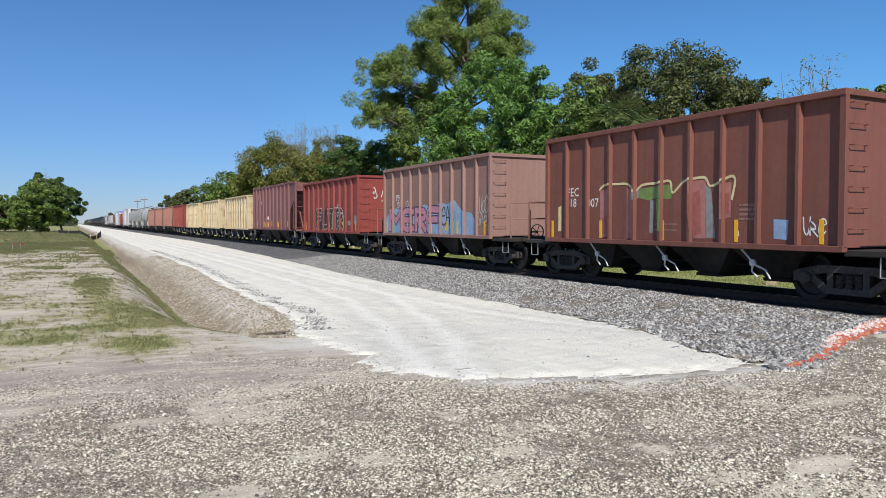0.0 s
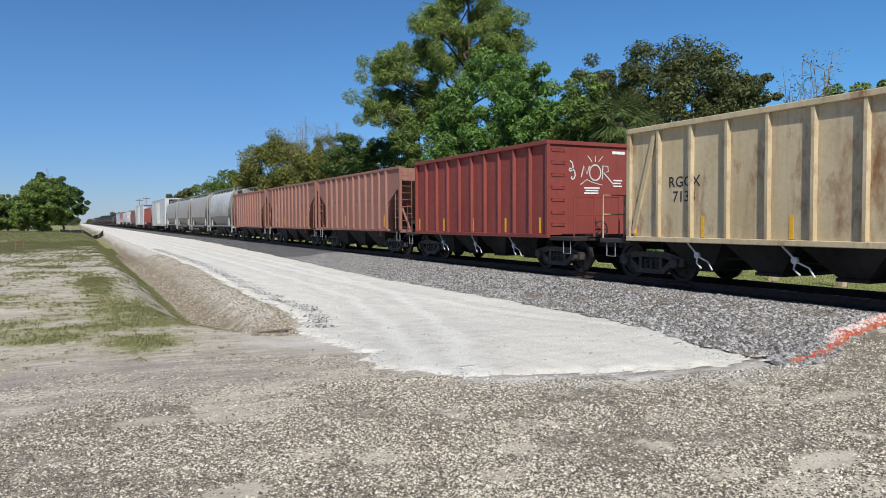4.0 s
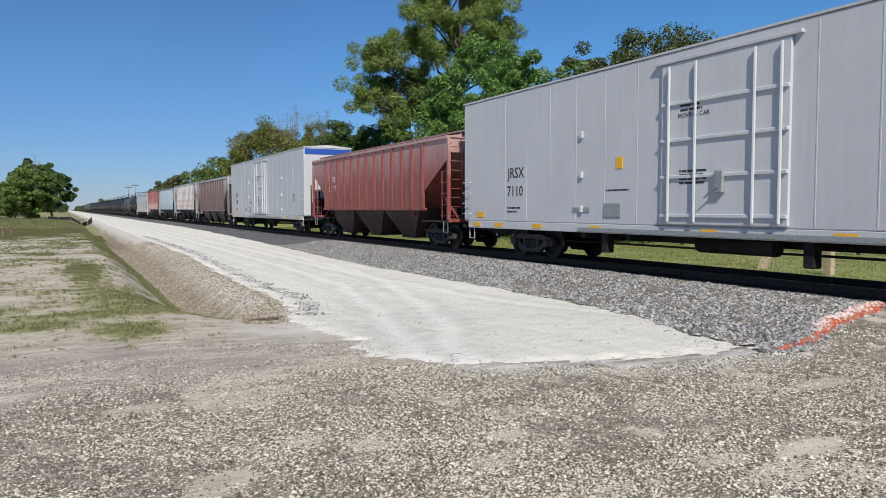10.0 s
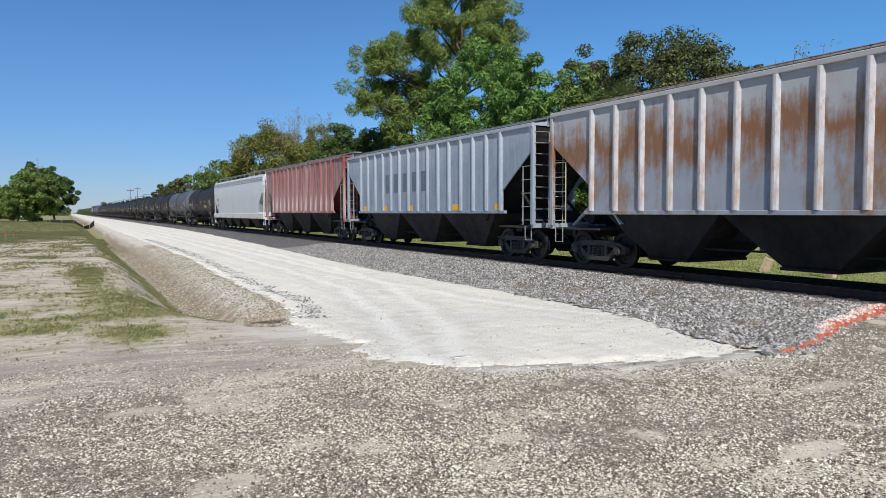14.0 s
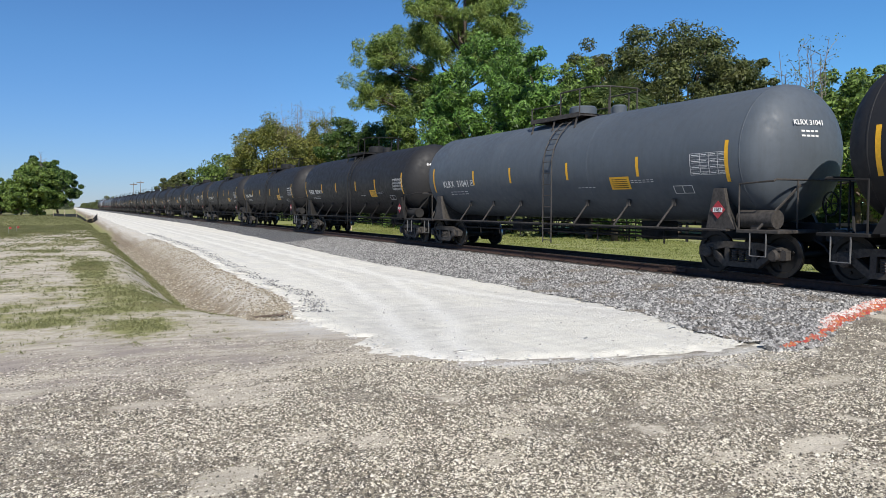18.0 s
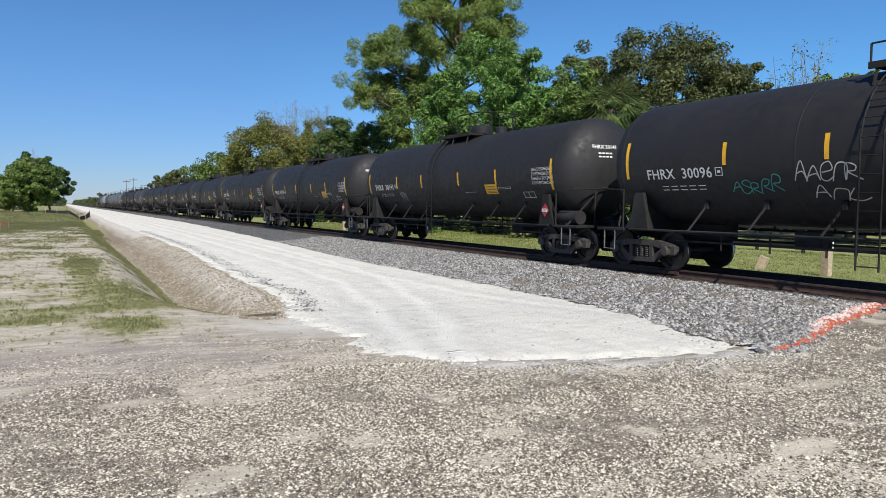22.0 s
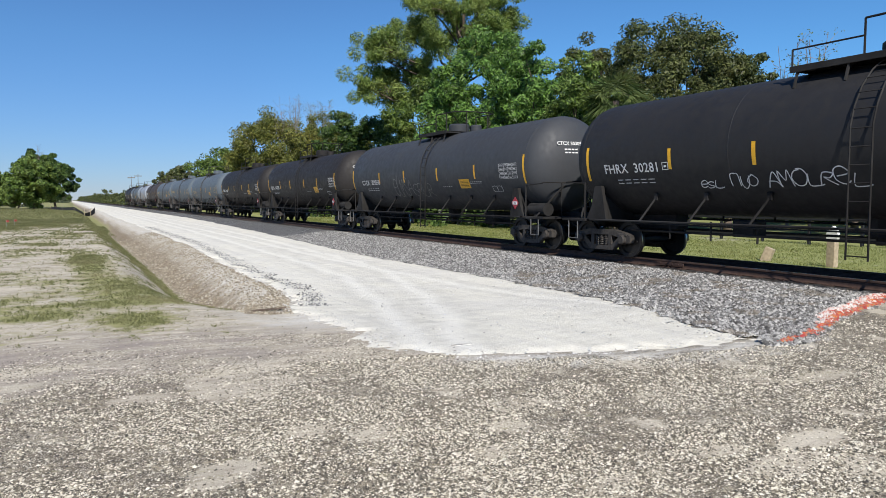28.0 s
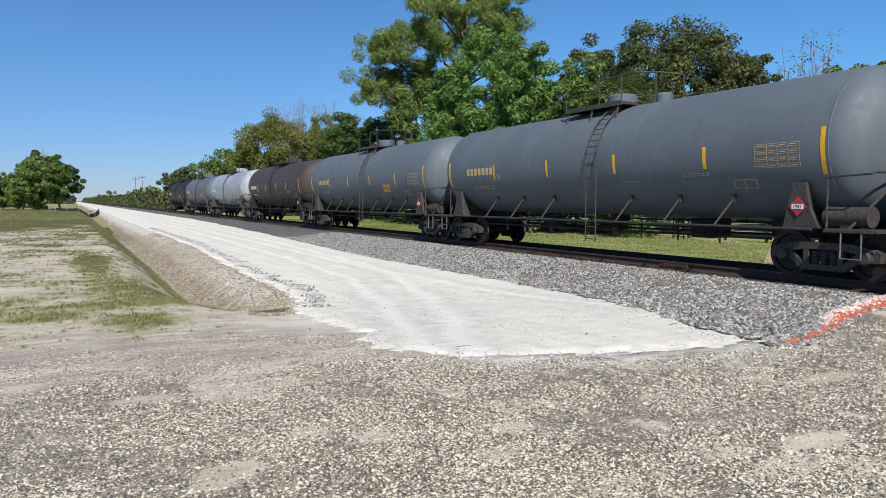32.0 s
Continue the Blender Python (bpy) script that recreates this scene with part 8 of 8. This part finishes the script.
    for e, _ in TRAIN[-2:]:
        for z, y0, y1 in ((.97, -3.5, 4.3), (.74, .4, 4.2)):
            part("discharge_pipe", Geo().path([(-1.5, y0, z - .12), (-1.5, y0 + .15, z), (-1.5, y1, z), (-1.4, y1 + .3, z - .15)], .055 if z < .9 else .035, 8), M["galv_dull"], e, "dusty grey pipe along the sill")
        for y in (-2.6, -.6, 1.6, 3.6):
            part("pipe_bracket", Geo().box(-1.56, -1.42, y - .04, y + .04, .9, 1.1, .01), M["galv_dull"], e)
    last = join(clean, 187.85, 201.05)
    for y in (-3.4, -1.2, .2, 1.7, 3.3):
        part("reflector", Geo().box(-1.53, -1.515, y - .17, y + .17, 1.48, 1.58, .002), M["yellow"], last, "yellow reflective tab")
    for k in range(4):
        part("stencil", Geo().box(-1.60, -1.588, 2.92 - k * .3, 3.10 - k * .3, 2.66, 2.9), M["faint_mark"], TRAIN[-3][0], "faint worn stencil")
    for k in range(3):
        part("stencil", Geo().box(-1.588, -1.57, 3.6 - k * .26, 3.78 - k * .26, 3.0, 3.16), M["faint_mark"], patchy, "faint worn stencil")
    for k in range(5):
        part("stencil", Geo().box(-1.552, -1.52, -2.0 - k * .34, -1.78 - k * .34, 3.3, 3.52), M["faint_mark"], patchy, "faint worn stencil")
        part("stencil", Geo().box(-1.590, -1.57, -2.1 - k * .30, -1.9 - k * .30, 2.98, 3.16), M["faint_mark"], patchy, "faint worn stencil")
    # white refrigerator cars with a red hopper between
    r1 = reefer("white refrigerated boxcar with a plug door and blue emblem", True, -.8)
    join(r1, 201.37, 224.47)
    r2 = reefer("white refrigerated boxcar with a blue band on its end", False, .25)
    for r, num in ((r1, "7110"), (r2, "7087")):
        k = -.8 if r is r1 else .25
        side_words(r, "JRSX", .46, 8.4 + k, 2.50, "black_mark", -1.5, .008)
        side_words(r, num, .46, 8.45 + k, 1.92, "black_mark", -1.5, .008)
        side_words(r, "MOVING CAR", .15, 1.05 + k, 3.6, "black_mark", -1.572)
        TRAIN.append((r, 253.35)) if r is r2 else None
    r2.location = (TRACK_X, 253.35, RAIL_TOP)
    red = ribbed_hopper("covered_hopper_car", "hopper_red", "streaked red ribbed covered hopper car", 17.3, 1.5, 4.18, 2.1, 3.45, 2.2, 13, 6.7, True, 3, None, "bay_shade_red", "hopper_red", rib_key="rib_red")
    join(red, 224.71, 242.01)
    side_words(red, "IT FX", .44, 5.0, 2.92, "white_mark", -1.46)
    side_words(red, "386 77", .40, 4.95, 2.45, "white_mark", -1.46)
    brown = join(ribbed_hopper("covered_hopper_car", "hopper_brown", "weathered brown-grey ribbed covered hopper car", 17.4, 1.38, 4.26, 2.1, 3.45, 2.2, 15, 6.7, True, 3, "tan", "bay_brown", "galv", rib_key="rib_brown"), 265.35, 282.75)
    scrawl(brown, 3.3, 2.0, .5, .5, "spray_white", 31, -1.46, .02, 3)
    scrawl(brown, 1.2, 2.0, .7, .5, "spray_white", 32, -1.46, .02, 4)
    rust = join(ribbed_hopper("covered_hopper_car", "hopper_rust", "rust-stained white ribbed covered hopper car", 17.0, 1.48, 4.31, 1.75, 3.45, 2.2, 14, 6.5, True, 3, "reefer_white", "under_black", "tan", rib_key="rib_pale"), 282.84, 299.44)
    blue = join(ribbed_hopper("covered_hopper_car", "hopper_blue", "pale blue-grey ribbed covered hopper with blanked lettering", 17.2, 1.5, 4.16, 1.75, 3.45, 2.2, 15, 6.7, True, 3, "under_black", "under_dust", "galv"), 299.80, 317.00)
    for y in (3.05, 2.15, 1.2, .25, -.6):
        part("painted_patch", Geo().box(-1.468, -1.459, y - .32, y + .32, 2.35, 3.15), M["blank_blue"], blue, "darker blue blanked letter")
    reflectors(blue, -1.462, (5.8, 3.5, .8, -3.2, -6.2), 1.56, .22, .5)
    pink = join(ribbed_hopper("covered_hopper_car", "hopper_pink", "chalky red and white streaked ribbed covered hopper", 16.9, 1.5, 4.34, 1.75, 3.45, 2.2, 14, 6.5, True, 3, "oxide_red", "under_dust", "galv"), 316.90, 333.70)
    # the long white hopper
    section = [(1.44, 1.2), (1.48, 1.5), (1.55, 2.2), (1.57, 2.9), (1.54, 3.5), (1.50, 3.85), (1.49, 4.1), (1.40, 4.26), (.7, 4.38), (0, 4.4)]
    y_end = [(1.1, 8.0), (1.6, 8.0), (2.2, 8.5), (2.7, 9.2), (3.2, 9.45), (3.6, 9.6), (4.5, 9.6)]
    white = join(round_hopper("bare_white", "clean white smooth-sided covered hopper car", 20.5, 8.2, section, y_end, 1.3, 0, True, 4, None, (), False), 333.65, 354.15)
    for z in (3.86, 3.98, 4.1):
        for s in (-1, 1):
            part("side_rib", Geo().box(s * 1.51 - .03, s * 1.51 + .03, -9.55, 9.55, z - .02, z + .02, .008), M["bare_white"], white)
    for s in (-1, 1):
        part("deep_sill", Geo().box(s * 1.5 - .06, s * 1.5 + .06, -9.7, 9.7, 1.02, 1.42, .02), M["bare_white"], white)
    for text, y, z, x in (("MLLX", 7.65, 2.52, -1.561), ("26247", 7.57, 2.04, -1.533)):
        words(white, text, .40, Matrix.Translation((x - .004, y, z)) @ Matrix.Rotation(radians(-3.5 if z > 2.2 else -5.6), 4, "Y") @ SIDE, "black_mark")
    g = Geo()
    bars(g, -1.512, 8.3, 1.72, [.9, .85], .16, .05)
    part("stencil", g, M["black_mark"], white)
    for y in (9.0, 6.6, 3.9, .8, -2.2, -5.0, -8.0):
        part("reflector", Geo().box(-1.575, -1.561, y - .35, y + .35, 1.05, 1.17, .002), M["yellow"], white, "orange-yellow reflective tab")
    # tank cars
    black = tank_car("tank_black", "satin black tank car with yellow reflective strips", ext=.12, ladder=-.75)
    backward = tank_car("tank_black", "satin black tank car with yellow reflective strips", ext=.12, ladder=.7)
    lengthy = tank_car("tank_black", "long satin black tank car with yellow reflective strips", ext=.45, ladder=-.5)
    dim = tank_car("tank_dim", "long dark slate tank car with yellow reflective strips", ext=.45, ladder=-.5)
    dusky = tank_car("tank_brown_black", "dusty black tank car with yellow reflective strips", ext=.12, ladder=-.2)
    slate = tank_car("tank_grey", "slate grey tank car with yellow reflective strips", "cast", 1, .3, -.61)
    bluish = tank_car("tank_slate", "blue-grey tank car with gold lettering and yellow strips", "cast", 1, .58, -.85)
    grey_blue = tank_car("tank_slate", "blue-grey tank car with gold lettering and a yellow panel", "cast", 1, .58, .4)
    pale = tank_car("tank_pale", "pale grey tank car", "cast", 1, .12)
    rusty = tank_car("tank_rust", "dusty brown-black tank car", ext=.12)
    used = set()

    def tank(proto, middle, mark, number, **more):
        car = proto if proto not in used else None
        if car is None:
            car = copies[proto].pop()
        used.add(proto)
        car.location = (TRACK_X, middle, RAIL_TOP)
        TRAIN.append((car, middle))
        tank_marks(car, mark, number, **more)
        return car

    copies = {black: [copy_thing(black, Matrix.Identity(4)) for _ in range(4)], backward: [copy_thing(backward, Matrix.Identity(4)) for _ in range(6)], grey_blue: [], lengthy: [], dim: [], dusky: [copy_thing(dusky, Matrix.Identity(4))],
              slate: [], bluish: [copy_thing(bluish, Matrix.Identity(4)) for _ in range(2)], pale: [], rusty: []}
    q = tank(backward, 363.02, "FHRX", "30275")
    shell_scrawl(q, 1.9, -22, 1.0, 14, "spray_white", 51, 4)
    tank(slate, 380.47, "KLRX", "31041", tabs="slate")
    tank(black, 397.73, "FHRX", "30514")
    tank(black, 415.09, "FHRX", "30764")
    tank(backward, 432.39, "FHRX", "30078", lift=8.0, box=3.62)
    q = tank(backward, 449.74, "FHRX", "30096", lift=8.0)
    shell_scrawl(q, 3.9, -31, 1.25, 11, "spray_teal", 52, 5)
    shell_scrawl(q, 2.35, -22, 1.35, 12, "spray_chalk", 53, 5)
    shell_scrawl(q, 2.0, -38, 1.0, 11, "spray_chalk", 63, 3)
    shell_scrawl(q, -2.6, -14, 2.1, 12, "spray_white", 54, 7)
    q = tank(backward, 467.06, "FHRX", "30141")
    shell_scrawl(q, 3.86, -36, .6, 13, "spray_grey", 55, 4)
    q = tank(backward, 484.53, "FHRX", "30197")
    shell_scrawl(q, -2.7, -42, 1.3, 22, "spray_grey", 56, 4)
    shell_scrawl(q, -4.3, -42, 1.4, 22, "spray_grey", 64, 4)
    tank(lengthy, 501.96, "SHQX", "70843", tabs="long")
    tank(backward, 519.44, "FHRX", "30628")
    tank(backward, 536.85, "FHRX", "30446")
    q = tank(black, 554.5, "FHRX", "30415")
    shell_scrawl(q, 1.5, -10, 1.8, 14, "spray_grey", 57, 5)
    q = tank(black, 572.21, "FHRX", "30281")
    shell_scrawl(q, 3.2, -34, .6, 7, "spray_white", 58, 3)
    shell_scrawl(q, 2.3, -34, .65, 9, "spray_white", 59, 3)
    shell_scrawl(q, 1.4, -34, 2.1, 12, "spray_white", 60, 7)
    shell_scrawl(q, -2.2, -14, 1.6, 7, "gold_mark", 61, 6)
    q = tank(dim, 589.9, "CTCX", "303058", tabs="spaced")
    shell_scrawl(q, 2.85, -42, 1.5, 34, "spray_grey", 62, 4)
    shell_scrawl(q, 1.4, -38, 2.2, 24, "spray_grey", 65, 5)
    tank(dusky, 607.5, "CBTX", "741279")
    tank(dusky, 624.87, "CBTX", "742401")
    tank(grey_blue, 642.47, "UTLX", "210636", colour="gold_mark", tabs="wide")
    for middle in (660.44, 678.0):
        tank(bluish, middle, "", "", colour="gold_mark", tabs="wide", plate=middle > 670)
    tank(rusty, 695.5, "", "", table=False, plate=False)
    tank(pale, 713.1, "", "", table=False)
    tank(bluish, 730.7, "", "", table=False, tabs="wide")
    tank(black, 748.3, "", "", table=False)


def end_scrawl(car, material, seed):
    """A round chalky tag and small print on the end wall."""
    g = Geo()

    def stroke(pts, wide=.05):
        v = []
        for i, (x0, z0) in enumerate(pts):
            a, b = Vector(pts[max(0, i - 1)]), Vector(pts[min(len(pts) - 1, i + 1)])
            d = (b - a).normalized() * wide / 2
            v += [(x0 - d.y, -4.686, z0 + d.x), (x0 + d.y, -4.686, z0 - d.x)]
        g.add(v, [(2 * i, 2 * i + 1, 2 * i + 3, 2 * i + 2) for i in range(len(pts) - 1)])

    stroke([(.22 + .22 * math.cos(k * .42), 3.0 + .24 * math.sin(k * .42)) for k in range(16)])
    stroke([(-.75 + .012 * k + .1 * math.sin(k * .9), 3.25 - .035 * k + .1 * math.cos(k * .9)) for k in range(14)])
    stroke([(-.32, 2.85), (-.22, 3.2), (-.1, 2.95), (.0, 3.2)])
    stroke([(.5, 2.8), (.52, 3.22), (.72, 3.2), (.74, 3.05), (.56, 3.0), (.95, 2.65)])
    stroke([(-.35, 2.62), (-.1, 2.78), (.1, 2.7), (.5, 2.62)], .03)
    for k in (-.25, 0, .25):
        stroke([(.22 + k * .5, 3.34), (.22 + k * 1.2, 3.52)], .03)
    part("graffiti", g, M[material], car, "white spray-painted scrawl")
    g = Geo()
    for i, (x0, w, z) in enumerate(((-.2, .6, 2.5), (-.15, .5, 2.42), (-.2, .55, 2.34), (.95, .35, 2.75), (.95, .3, 2.66), (.95, .35, 2.57), (.9, .5, 3.6))):
        g.box(x0, x0 + w, -4.684, -4.68, z, z + (.045 if i < 6 else .09))
    part("stencil", g, M["white_mark"], car)


def shell_scrawl(car, y, a, wide, tall, material, seed, letters):
    """A loose scrawl that follows the tank's flank."""
    rnd = random.Random(seed)
    r = TR + .006
    w = wide / letters
    for k in range(letters):
        pts = [(y - w * (k + 1.1 * p.x), a + tall * p.y) for p in glyph(rnd)]
        v, n = [], len(pts)
        for i in range(n):
            (y0, a0), (y1, a1) = pts[max(0, i - 1)], pts[min(n - 1, i + 1)]
            d = Vector((y1 - y0, radians(a1 - a0) * r))
            side = Vector((-d.y, d.x)).normalized() * .012
            for q in (1, -1):
                aa = radians(pts[i][1]) + q * side.y / r
                v.append((-r * math.cos(aa), pts[i][0] + q * side.x, r * math.sin(aa) + TZ))
        g = Geo().add(v, [(2 * i, 2 * i + 1, 2 * i + 3, 2 * i + 2) for i in range(n - 1)])
        part("graffiti", g, M[material], car, "thin spray-painted scrawl")


make_train()


def motions():
    """The train rolls by at a steady speed; all wheels turn alike."""
    for car, middle in TRAIN:
        walk(car, [(t, pose(TRACK_X, middle - SPEED * t, RAIL_TOP)) for t in (0.0, 16.0, 32.0)])
    turn = SPEED / 0.457 / FPS
    wheels = [o for car, _ in TRAIN for o in car.children_recursive if o.name.startswith("wheelset")]
    lead = wheels[0]
    walk(lead, [(k / FPS, Matrix.Rotation(turn * k, 4, "X")) for k in range(32 * FPS + 1)])
    for w in wheels[1:]:
        w.rotation_mode = "QUATERNION"
        w.animation_data_create()
        w.animation_data.action = lead.animation_data.action
        w.animation_data.action_slot = lead.animation_data.action_slot


motions()
